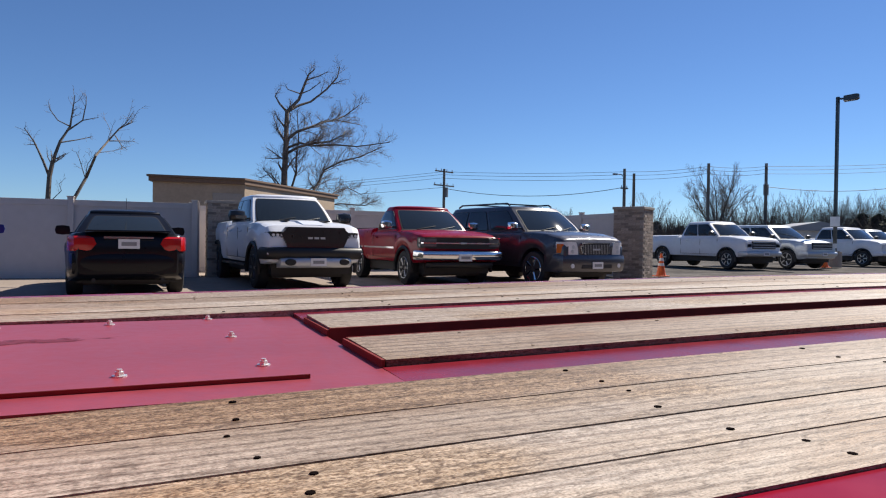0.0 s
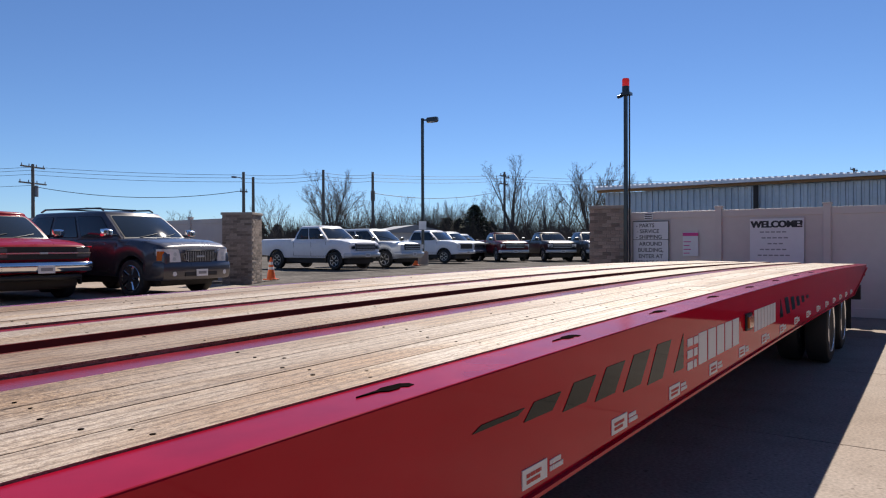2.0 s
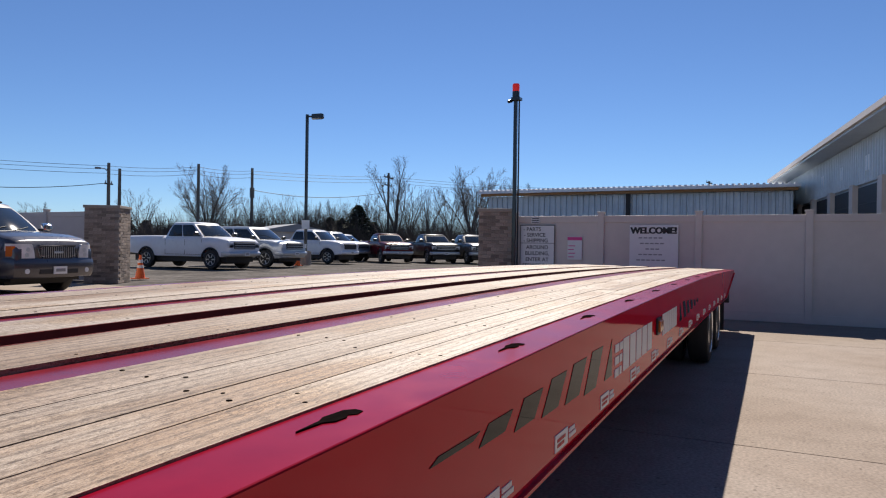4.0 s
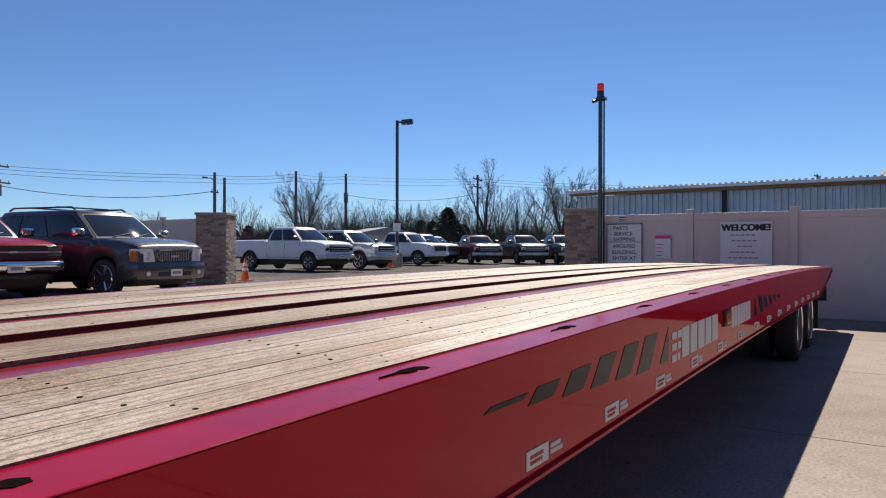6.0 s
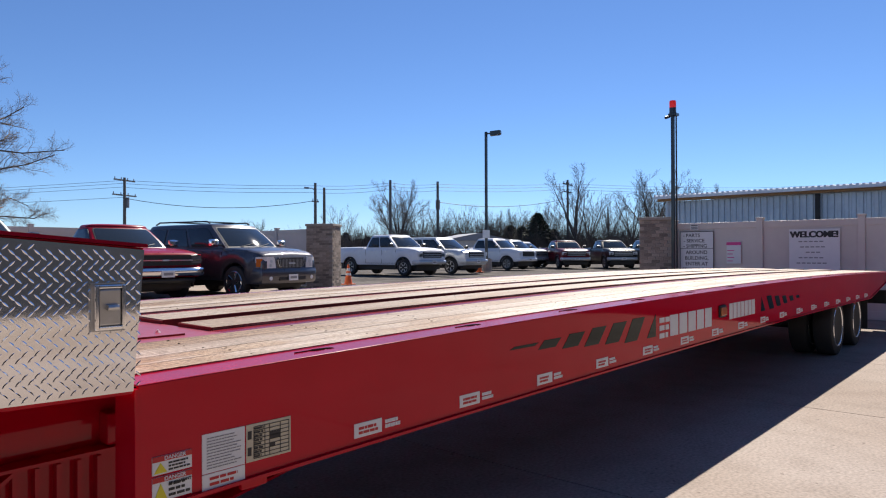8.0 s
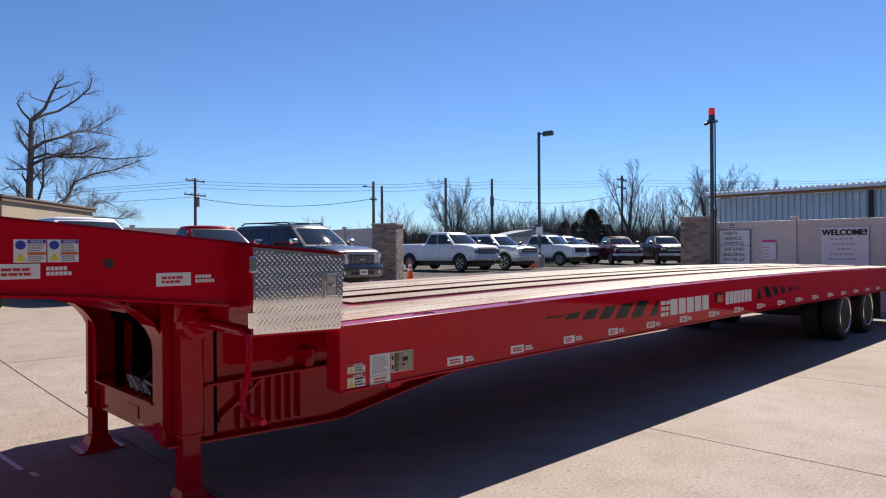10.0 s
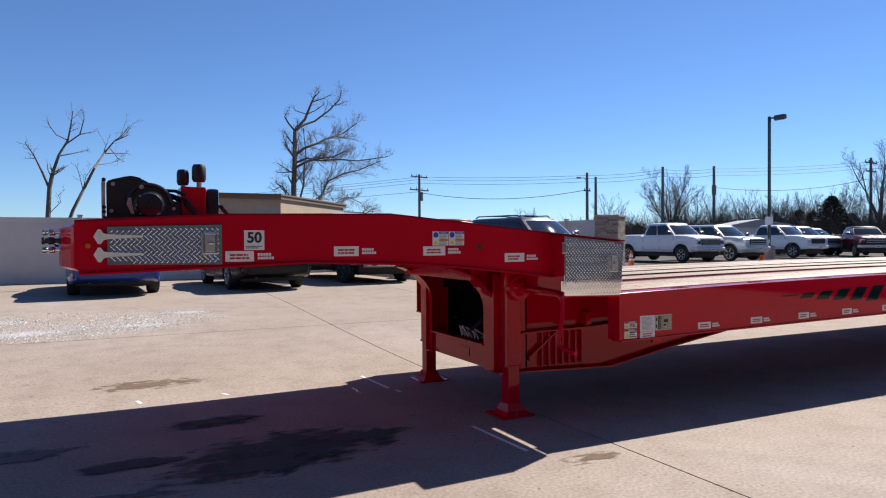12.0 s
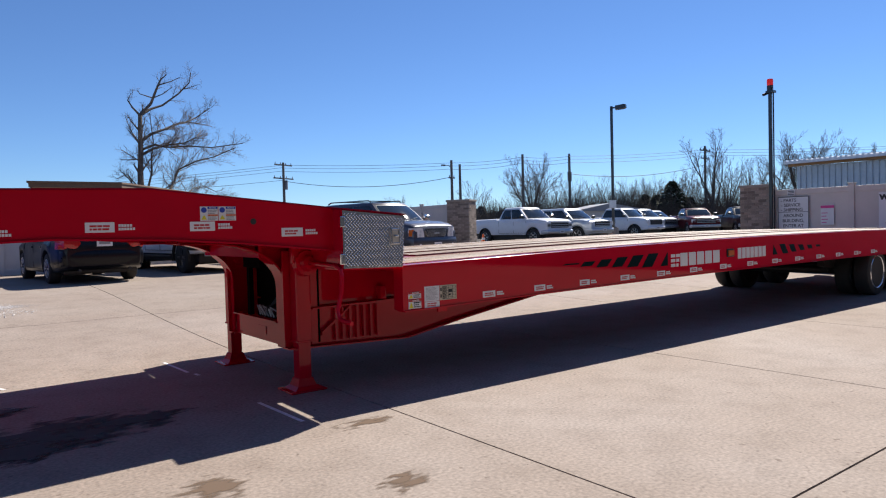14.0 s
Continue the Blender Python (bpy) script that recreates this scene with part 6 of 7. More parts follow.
for sgn in (-1, 1):
    bm = bmesh.new()
    loft(bm, [[(fx, sgn * fy, z) for fx, fy in ((0.972, ya), (0.966, 0.7), (0.94, 0.84), (0.86, 0.925), (0.74, 0.958), (0.74, 0.8), (0.8, ya))] for z, ya in ((0.745, 0.52), (0.755, 0.515), (0.86, 0.53), (0.98, 0.56), (1.012, 0.585), (1.02, 0.6))])
    hl = part("headlight", bm, LENS, g1, "clear headlight", smooth=True)
    for y, z in ((0.66, 0.91), (0.68, 0.81)):
        part("reflector", rod(bmesh.new(), (0.95, sgn * y, z), (0.973, sgn * y, z), 0.05, 0.04, n=18), P_SILVER, hl)
    part("turn_signal", prismm([(0.905, sgn * 0.888), (0.864, sgn * 0.927), (0.76, sgn * 0.961), (0.76, sgn * 0.85), (0.86, sgn * 0.85)], "z", 0.78, 0.975), AMBER, hl, "amber turn signal")
bumper(g1, 0.88, 0.56, 0.98, 0.4, P_GREY, 0.15, 0.5)
part("air_intake", boxm(0.99, 1.036, -0.45, 0.45, 0.44, 0.53, bevel=0.01), DARK, g1)
plate_bar(g1, 1.05, 0.51)
for sgn in (-1, 1):
    part("fog_lamp", rod(bmesh.new(), (0.94, sgn * 0.7, 0.5), (1.005, sgn * 0.7, 0.5), 0.05, n=14), LENS, g1)
    bm = bmesh.new()
    tube(bm, [(-1.3, sgn * 0.66, 1.9), (-1.4, sgn * 0.66, 1.95), (-3.4, sgn * 0.66, 1.96), (-3.55, sgn * 0.66, 1.9)], 0.022, n=6)
    part("roof_rail", bm, BLACK, g1)
for x in (-1.9, -3.0):
    part("roof_bar", boxm(x - 0.03, x + 0.03, -0.66, 0.66, 1.95, 1.98), BLACK, g1)

# black saloon, tail to the lot
v = dict(wb=2.73, fo=0.95, ro=1.1, w=0.915, rt=0.33, rim=STEEL, spokes=8,
         low=[(-3.83, 0.36), (-3.5, 0.27), (-2.7, 0.22), (0, 0.22), (0.7, 0.22), (0.95, 0.3)],
         top=[(-3.83, 0.95), (-3.7, 1.06), (-3.2, 1.06), (-2.9, 1.0), (-0.3, 0.98), (-0.1, 0.98), (0.4, 0.9), (0.8, 0.78), (0.95, 0.62)],
         plan=[(-3.83, 0.82), (-3.6, 0.93), (-3.0, 1.0), (0.2, 1.0), (0.7, 0.92), (0.95, 0.75)], cab=(-0.15, -1.0, -2.35, -3.15), belt=0.97, roof=1.45, pillars=[0.42], ptop={0.42: 0.45},
         seats=[-1.3, -2.3], seams=[-0.35, -1.4, -2.4], handles=[-1.25, -2.25], tumble=0.66)
SALOON = v
b1 = vehicle("black_saloon", "black saloon car parked nose to the fence", "car", v, P_BLACK, pose(-0.3, 15.3, 0.3, 0, 0, 94))


def saloon_tail(root, coat):
    for sgn in (-1, 1):
        bm = bmesh.new()
        plan = [(-3.862, 0.0), (-3.855, 0.6), (-3.82, 0.775), (-3.72, 0.835), (-3.56, 0.875), (-3.5, 0.88), (-3.5, 0.7), (-3.7, 0.0)]
        loft(bm, [[(px + dx, sgn * max(py, inner), z) for px, py in plan] for z, inner, dx in ((0.755, 0.6, 0.03), (0.78, 0.53, 0.005), (0.87, 0.46, 0.0), (0.96, 0.5, 0.012), (0.99, 0.58, 0.05))])
        part("tail_light", bm, REDLENS, root, smooth=True)
        part("exhaust", rod(bmesh.new(), (-3.8, sgn * 0.5, 0.3), (-3.87, sgn * 0.5, 0.3), 0.03, n=12), DARK, root)
    bumper(root, -3.74, 0.56, 0.84, 0.34, coat, -0.12, 0.35)
    part("boot_lip", boxm(-3.82, -3.6, -0.62, 0.62, 1.06, 1.09, bevel=0.012), coat, root)
    part("boot_trim", boxm(-3.865, -3.83, -0.36, 0.36, 0.955, 0.985), CHROME, root)
    plate_bar(root, -3.86, 0.87, -1)
    part("aerial", rod(bmesh.new(), (-2.5, 0, 1.46), (-2.58, 0, 1.66), 0.004, n=5), DARK, root)


saloon_tail(b1, P_BLACK)
b2 = vehicle("blue_saloon", "dark blue car parked nose to the fence", "car", SALOON, P_BLUE, pose(-3.5, 15.2, 0.3, 0, 0, 92))
saloon_tail(b2, P_BLUE)


def plain_front(root, coat, chrome=True):
    grille(root, 0.955, 0.99, 1.25, 0.3, DARK, P_SILVER if chrome else PLASTIC, 3)
    lamps(root, 0.93, 0.79, 1.0, 0.28, 0.2, LENS, "headlight", 0.2)
    bumper(root, 0.93, 0.64, 0.985, 0.2, P_SILVER if chrome else coat)
    plate_bar(root, 1.1, 0.64)


far_group = "pickups across the lot"
PK = pickup_spec()
for nm, lab, coat, x, y, turn, kind, chrome in (
        ("white_work_pickup", "white crew cab work pickup with chrome front", P_WHITE, 22.55, 20.3, -90, "p", True),
        ("silver_suv", "silver sport utility vehicle parked beside a pickup", P_SILVER, 26.2, 20.6, -88, "s", True),
        ("white_pickup_far", "white crew cab pickup with dark wheel arches", P_WHITE, 33.7, 22.5, -88, "p", False),
        ("silver_pickup", "silver pickup in the far row", P_SILVER, 38.4, 24.6, -90, "p", True),
        ("white_suv", "white vehicle at the end of the far row", P_WHITE, 42.4, 26.6, -90, "s", True),
        ("dark_red_pickup", "dark red pickup with chrome grille facing the gate", P_WINE, 38.6, 21.4, -131, "p", True),
        ("black_pickup", "black pickup with chrome grille facing the gate", P_BLACK, 40.3, 18.9, -133, "p", True),
        ("dark_pickup", "dark grey pickup with chrome grille facing the gate", P_GREY, 41.4, 16.6, -135, "p", True)):
    spec = dict(PK) if kind == "p" else dict(SUV)
    spec["rim"] = STEEL
    spec["mirror_mat"] = BLACK
    if "facing the gate" in lab:
        spec["roof"] = 1.87
    ob = vehicle(nm, lab, "pickup truck" if kind == "p" else "suv", spec, coat, pose(x, y, 0.3, 0, 0, turn), far_group)
    plain_front(ob, coat, chrome)
    flare(ob, 0.0, spec["w"], spec["rt"], PLASTIC)
    flare(ob, -spec["wb"], spec["w"], spec["rt"], PLASTIC)

# ---- hydraulic winch on the neck ----
winch = thing("hydraulic_winch", "black cable winch and red hydraulic pump bolted on the neck", "winch")
wy = 1.2
part("winch_base", boxm(-3.58, -2.85, wy - 0.35, wy + 0.35, 1.55, 1.6), BLACK, winch)
bm = bmesh.new()
prism(bm, [(-3.56, 1.6), (-3.56, 1.837), (-3.533, 1.851), (-3.456, 1.872), (-3.405, 1.882), (-3.341, 1.866), (-3.331, 1.845), (-3.272, 1.832), (-3.216, 1.795), (-3.179, 1.757), (-3.157, 1.712), (-3.096, 1.712), (-3.096, 1.6)], "y", wy - 0.22, wy + 0.28)
bmesh.ops.bevel(bm, geom=bm.edges[:], offset=0.008, segments=2, affect="EDGES")
part("winch_housing", bm, BLACK, winch, smooth=True)
part("hood_rib", tube(bmesh.new(), [(-3.296 + 0.142 * math.cos(radians(a)), wy - 0.225, 1.68 + 0.142 * math.sin(radians(a))) for a in range(5, 176, 10)], 0.014, n=8), BLACK, winch, smooth=True)
bm = bmesh.new()
lathe(bm, [(0.1, 0), (0.1, 0.03), (0.09, 0.036), (0.088, 0.07), (0.076, 0.09), (0.03, 0.096), (0.028, 0.105), (0.0001, 0.106)], Matrix.Translation((-3.296, wy - 0.22, 1.68)) @ Matrix.Rotation(radians(90), 4, "X"), 28)
part("gear_cover", bm, BLACK, winch, smooth=True)
for k in range(8):
    a = 2 * math.pi * k / 8
    part("cover_bolt", rod(bmesh.new(), (-3.296 + 0.082 * math.cos(a), wy - 0.29, 1.68 + 0.082 * math.sin(a)), (-3.296 + 0.082 * math.cos(a), wy - 0.3, 1.68 + 0.082 * math.sin(a)), 0.008, n=6), STEEL, winch)
for x, z, r in ((-3.345, 1.805, 0.016), (-3.52, 1.82, 0.014), (-3.53, 1.64, 0.014), (-3.14, 1.66, 0.012)):
    part("frame_bolt", rod(bmesh.new(), (x, wy - 0.22, z), (x, wy - 0.24, z), r, n=6), STEEL, winch)
part("brake_lever", prismm([(-3.44, 1.69), (-3.425, 1.73), (-3.41, 1.73), (-3.405, 1.69), (-3.39, 1.62), (-3.41, 1.62)], "y", wy - 0.245, wy - 0.222), STEEL, winch)
part("pump_block", boxm(-3.09, -2.92, wy - 0.2, wy + 0.1, 1.6, 1.82, bevel=0.015), RED, winch)
for x, z0, z1, r, y in ((-3.067, 1.835, 1.95, 0.042, wy - 0.1), (-2.96, 1.86, 1.99, 0.049, wy - 0.12)):
    bm = bmesh.new()
    lathe(bm, [(r * 0.8, z0), (r, z0 + 0.02), (r, z1 - 0.03), (r * 0.8, z1 - 0.005), (0.0001, z1)], Matrix.Translation((x, y, 0)), 18)
    part("filter", bm, PLASTIC, winch, smooth=True)
    part("filter_neck", rod(bmesh.new(), (x, y, 1.8), (x, y, z0), 0.018, n=10), STEEL, winch)
part("valve_block", boxm(-2.915, -2.83, wy - 0.18, wy + 0.05, 1.6, 1.81, bevel=0.02), BLACK, winch)
for k in range(3):
    part("hose", tube(bmesh.new(), [(-3.2, wy - 0.1 + 0.05 * k, 1.78), (-3.15, wy - 0.15 + 0.05 * k, 1.76), (-3.05, wy - 0.22, 1.72 - 0.02 * k), (-2.99, wy - 0.22, 1.62)], 0.011, n=6), PLASTIC, winch, smooth=True)
    part("hose", tube(bmesh.new(), [(-2.88, wy - 0.1 + 0.06 * k, 1.68), (-2.8, wy - 0.12 + 0.06 * k, 1.69), (-2.74, wy - 0.1 + 0.06 * k, 1.62)], 0.011, n=6), PLASTIC, winch, smooth=True)
# steel side frame and a return hose
part("side_frame", boxm(-3.59, -3.566, wy - 0.3, wy + 0.2, 1.6, 1.835, bevel=0.004), STEEL, winch)
for z in (1.63, 1.66, 1.84):
    part("frame_bolt", rod(bmesh.new(), (-3.575, wy - 0.3, z), (-3.575, wy - 0.325, z), 0.014, n=6), BLACK, winch)
part("hose", tube(bmesh.new(), [(-3.19, wy - 0.15, 1.79), (-3.13, wy - 0.2, 1.785), (-3.06, wy - 0.21, 1.76)], 0.013, n=6), PLASTIC, winch, smooth=True)
bm = bmesh.new()
prism(bm, [(-2.72, 1.59), (-2.7, 1.63), (-2.52, 1.63), (-2.48, 1.59)], "y", wy - 0.1, wy + 0.1)
part("reservoir", bm, RED, winch)

# couplings at the nose
for k, (y, z) in enumerate(((0.62, 1.49), (0.55, 1.44), (0.6, 1.385), (1.3, 1.44), (1.5, 1.44))):
    bm = bmesh.new()
    rod(bm, (-3.78, y, z), (-3.84, y, z), 0.014, n=12)
    rod(bm, (-3.8, y, z), (-3.815, y, z), 0.022, n=6)
    lathe(bm, [(0.013, 0.0), (0.022, 0.01), (0.023, 0.035), (0.017, 0.04), (0.016, 0.052), (0.021, 0.056), (0.021, 0.07), (0.0001, 0.07)], Matrix.Translation((-3.835, y, z)) @ Matrix.Rotation(radians(-90), 4, "Y"), 16)
    box(bm, -3.87, -3.85, y - 0.032, y + 0.008, z - 0.01, z + 0.022, 0.005)
    part("air_coupling", bm, CHROME if k != 1 else BLACK, trailer)
bm = bmesh.new()
hose_rng = random.Random(4)
for k in range(9):
    y0 = 1.12 + 0.035 * k
    tube(bm, [(-0.62 - 0.01 * (k % 3), y0, 0.55), (-0.64, y0 + hose_rng.uniform(-0.06, 0.06), 0.6 + 0.04 * hose_rng.random()), (-0.6, y0 + hose_rng.uniform(-0.1, 0.1), 0.64), (-0.55, y0 + 0.05, 0.58), (-0.52, y0, 0.55)], 0.011, n=6)
for k in range(3):
    tube(bm, [(-0.6, 1.3, 0.62), (-0.58, 1.15 - 0.05 * k, 0.74), (-0.5, 0.98, 0.8 - 0.03 * k)], 0.006, n=5)
part("hose_bundle", bm, PLASTIC, trailer, smooth=True)
for k in range(6):
    y0 = 1.1 + 0.06 * k
    pts = [(-0.64, y0, 0.56), (-0.66, y0 + hose_rng.uniform(-0.1, 0.1), 0.62 + 0.05 * hose_rng.random()), (-0.62, y0 + hose_rng.uniform(-0.12, 0.12), 0.6), (-0.6, y0 + 0.04, 0.56)]
    part("hose", tube(bmesh.new(), pts, 0.008, n=6), GALV, trailer, "pale coiled hose", smooth=True)
# blackened like the bulkhead, for the shade under the neck
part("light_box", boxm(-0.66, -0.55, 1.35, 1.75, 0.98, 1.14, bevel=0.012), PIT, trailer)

# ---- poles and wires ----


def utility_pole(x, y, top, arms=((0.25, 2.4),), turn=0, lamp=False, label="weathered wooden utility pole with crossarm", tank=False):
    root = thing("utility_pole", label, "utility pole", pose(x, y, 0.2, 0, 0, turn), group="utility poles")
    part("shaft", rod(bmesh.new(), (0, 0, 0), (0, 0, top), 0.19, 0.14, n=10), POLEWOOD, root, smooth=True)
    for down, wide in arms:
        z = top - down
        arm = part("crossarm", boxm(-wide / 2, wide / 2, -0.08, 0.06, z - 0.07, z + 0.07), POLEWOOD, root)
        for k in range(4):
            xx = -wide / 2 + 0.12 + (wide - 0.24) * k / 3
            part("insulator", rod(bmesh.new(), (xx, 0, z + 0.07), (xx, 0, z + 0.3), 0.05, 0.04, n=8), GREY, arm)
    if tank:
        part("transformer", rod(bmesh.new(), (0.35, 0, top - 3.2), (0.35, 0, top - 2.1), 0.25, n=14), GREY, root)
    if lamp:
        bm = bmesh.new()
        tube(bm, [(0, 0, top - 0.9), (-0.5, 0, top - 0.6), (-1.2, 0, top - 0.6)], 0.04, n=6)
        box(bm, -1.6, -1.1, -0.12, 0.12, top - 0.72, top - 0.56)
        part("street_light", bm, GREY, root)
    return root


def bearing(b, d, ox=0.4, oy=-0.6):
    return ox + d * math.sin(radians(b)), oy + d * math.cos(radians(b))


P1 = bearing(22.95, 78)
P2 = bearing(37.8, 72)
P2b = bearing(38.55, 73)
PB = bearing(44.2, 74)
PC = bearing(48.3, 76)
PD = bearing(59.4, 88)
utility_pole(*P1, 9.3, ((0.3, 3.0), (1.9, 3.4)), 25, tank=True)
utility_pole(*P2, 8.7, ((2.0, 1.0),), 10, lamp=True, label="wooden utility pole with a street light")
utility_pole(*P2b, 8.3, (), 0, label="plain wooden utility pole")
utility_pole(*PB, 9.3, (), 0, label="plain wooden utility pole")
utility_pole(*PC, 9.35, ((0.4, 2.2), (2.2, 1.6)), 40, tank=True)
utility_pole(*PD, 10.6, ((0.6, 3.2), (1.6, 2.6)), 10)
utility_pole(*bearing(85.4, 120), 12.6, ((0.3, 3.4), (1.4, 2.6)), -10)
PL = (9.5, 140.0)
utility_pole(*PL, 10.0, ((0.4, 3.2),), 20, label="far wooden utility pole with crossarm")


def wire(a, b, za, zb, sag, r=0.018):
    bm = bmesh.new()
    pts = []
    for k in range(13):
        u = k / 12
        pts.append((a[0] + (b[0] - a[0]) * u, a[1] + (b[1] - a[1]) * u, za + (zb - za) * u - 4 * sag * u * (1 - u)))
    tube(bm, pts, r, n=4)
    ob = part("overhead_wire", bm, WIRE)
    tagged(ob, "thin dark overhead wire between poles", "wire", "overhead wires")


PR = bearing(74, 110)
PR2 = bearing(100, 150)
runs = [PL, P1, P2, PB, PC, PD, PR, PR2]
tops = [10.0, 9.3, 8.7, 9.3, 9.35, 10.4, 11.0, 13.0]
for (a, za), (b, zb) in zip(zip(runs, tops), list(zip(runs, tops))[1:]):
    wire(a, b, za - 0.1, zb - 0.1, 0.18)
    wire(a, b, za - 0.45, zb - 0.4, 0.2)
    wire(a, b, za - 0.85, zb - 0.8, 0.22)
wire(P1, P2, 7.3, 7.0, 0.9, 0.03)
wire(PC, PD, 7.2, 8.4, 0.8, 0.03)
wire(PL, P1, 8.6, 7.4, 0.4, 0.02)

# ---- trees ----


def branch(rng, p, d, length, wob, lift, n=4):
    """Points of one crooked limb."""
    pts, q, dd = [Vector(p)], Vector(p), Vector(d).normalized()
    for k in range(n):
        dd = (dd + Vector((rng.gauss(0, wob), rng.gauss(0, wob), rng.gauss(0, wob * 0.7) + lift))).normalized()
        q = q + dd * length / n
        pts.append(q.copy())
    return pts


def sprout(rng, limbs, fine, pts, r0, r1, depth, counts, spread, lift, first=0.15, shrink=0.5, fat=1.0):
    """Draw a limb and grow smaller ones out of it."""
    n = len(pts) - 1
    rad = [r0 + (r1 - r0) * k / n for k in range(n + 1)]
    tube(limbs if depth == 0 else fine, pts, rad, n=(7, 5, 4, 3, 3)[min(depth, 4)])
    if depth >= len(counts):
        return
    length = sum((b - a).length for a, b in zip(pts, pts[1:]))
    many = max(2, round(counts[depth] * min(1.0, length / (5.0, 1.9, 0.8)[depth])))
    for k in range(many):
        u = first + (1 - first) * (k + rng.random()) / many
        i = min(int(u * n), n - 1)
        at = pts[i].lerp(pts[i + 1], u * n - i)
        tang = (pts[i + 1] - pts[i]).normalized()
        side = tang.cross(Vector((rng.gauss(0, 1), rng.gauss(0, 1), rng.gauss(0, 1)))).normalized()
        d = tang * 0.75 + side * spread + Vector((0, 0, 0.15))
        ln = max(0.3, length * shrink * rng.uniform(0.55, 1.15) * (1.15 - 0.6 * u))
        rr = max(0.010 * fat, (rad[i] * 0.42) * rng.uniform(0.7, 1.0))
        sprout(rng, limbs, fine, branch(rng, at, d, ln, 0.16, lift, 4 if depth == 0 else 3), rr, max(0.007 * fat, rr * 0.3), depth + 1, counts, spread, lift, 0.2, shrink, fat)


def guided_tree(label, m, guides, counts, seed, spread=0.8, lift=0.05, shrink=0.5, fat=1.0):
    root = thing("bare_tree", label, "tree", m, group="bare trees")
    rng = random.Random(seed)
    limbs, fine = bmesh.new(), bmesh.new()
    for r0, r1, first, pts, *dens in guides:
        many = (max(2, round(counts[0] * (dens[0] if dens else 1.0))),) + tuple(counts[1:])
        sprout(rng, limbs, fine, [Vector(p) for p in pts], r0, r1, 0, many, spread, lift, first, shrink, fat)
    part("trunk", limbs, BARK, root, smooth=True)
    part("crown", fine, TWIG, root)
    return root


def limbs_of(rows, root_x, dens=1.0):
    """Guides from (thick end, thin end, first twig, x, z, x, z ...); depth grows away from the trunk and is one smooth field, so limbs join."""
    out = []
    for r0, r1, first, *c in rows:
        out.append((r0, r1, first, [(x, 0.45 * (x - root_x) * math.sin(1.3 * z + 0.4) * min(1, z / 4), z) for x, z in zip(c[::2], c[1::2])], dens))
    return out


# split leaning tree with few bare limbs
SPARSE_A = [
    (0.25, 0.17, 0.9, -0.3, -0.8, -0.25, 3, -0.2, 4.2, -0.1, 6.2, 0.2, 7.7),
    (0.15, 0.03, 0.6, 0.2, 7.7, 0.7, 9.4, 1.4, 10.9, 1.7, 12.2, 1.9, 13.5),
    (0.07, 0.02, 0.5, 0.7, 9.3, 2.0, 9.7, 3.1, 10.2),
    (0.08, 0.02, 0.5, 1.1, 10.4, 2.4, 11.5, 2.8, 12.7, 2.8, 13.5),
    (0.05, 0.02, 0.4, 2.4, 11.5, 3.7, 11.8),
    (0.06, 0.02, 0.4, 1.4, 10.9, 0.5, 11.3, -0.1, 12.2, -0.2, 12.8),
    (0.13, 0.03, 0.6, -0.1, 6.2, -0.6, 7.6, -1.3, 9.3, -1.9, 10.3),
    (0.05, 0.02, 0.4, -1.1, 9.0, -1.8, 9.0),
]
SPARSE_B = [
    (0.2, 0.04, 0.6, 0.6, -0.8, 1.2, 2.4, 1.8, 4.2, 2.7, 6.4, 3.6, 8.1, 4.4, 9.9, 5.3, 11.2, 6.5, 11.7),
    (0.06, 0.02, 0.3, 4.4, 9.9, 5.8, 10.1, 6.6, 10.2),
    (0.05, 0.02, 0.3, 4.9, 10.6, 5.6, 9.3, 6.1, 8.8),
    (0.05, 0.02, 0.3, 5.3, 11.2, 5.9, 11.6, 6.6, 12.3),
    (0.04, 0.015, 0.2, 2.5, 5.9, 2.9, 7.4, 3.6, 8.4),
    (0.04, 0.015, 0.2, 2.6, 6.2, 2.3, 7.8, 2.0, 8.5),
    (0.04, 0.015, 0.2, 0.0, 4.0, 0.8, 5.0, 0.6, 5.6, 1.1, 6.2),
]
guided_tree("sparse bare tree with broken limbs behind the fence", pose(-7.9, 66, 0.35) @ Matrix.Diagonal((0.98, 1, 0.955, 1)), limbs_of(SPARSE_A, -0.2) + limbs_of(SPARSE_B, -0.2), (7, 6), 3, 0.8, 0.05, 0.3)

# large bare tree behind the tan building: main limbs reach to one side
CROWN_TOP = [
    (0.27, 0.15, 0.45, -0.7, -0.6, -0.65, 2.5, -0.6, 4.7, -0.6, 5.9, -0.5, 7.5, -0.5, 8.5, -0.45, 10.2),
    (0.09, 0.02, 0.45, -0.45, 10.2, -1.0, 10.7, -1.3, 11.2, -1.0, 11.8),
    (0.13, 0.03, 0.45, -0.45, 10.2, 0.4, 11.2, 0.7, 12.3, 0.9, 12.9, 1.3, 13.3),
    (0.05, 0.02, 0.45, 0.5, 11.6, -0.4, 11.8, -0.6, 12.1),
    (0.05, 0.02, 0.45, 0.8, 12.5, 1.6, 12.8, 2.1, 13.1),
    (0.05, 0.02, 0.45, 0.5, 11.6, 1.1, 11.9, 1.7, 12.4),
    (0.11, 0.03, 0.45, -0.45, 10.2, 0.4, 10.8, 1.3, 11.2, 2.2, 12.0, 2.7, 12.7, 2.9, 13.5),
    (0.04, 0.015, 0.45, 2.5, 12.3, 3.3, 12.6),
]
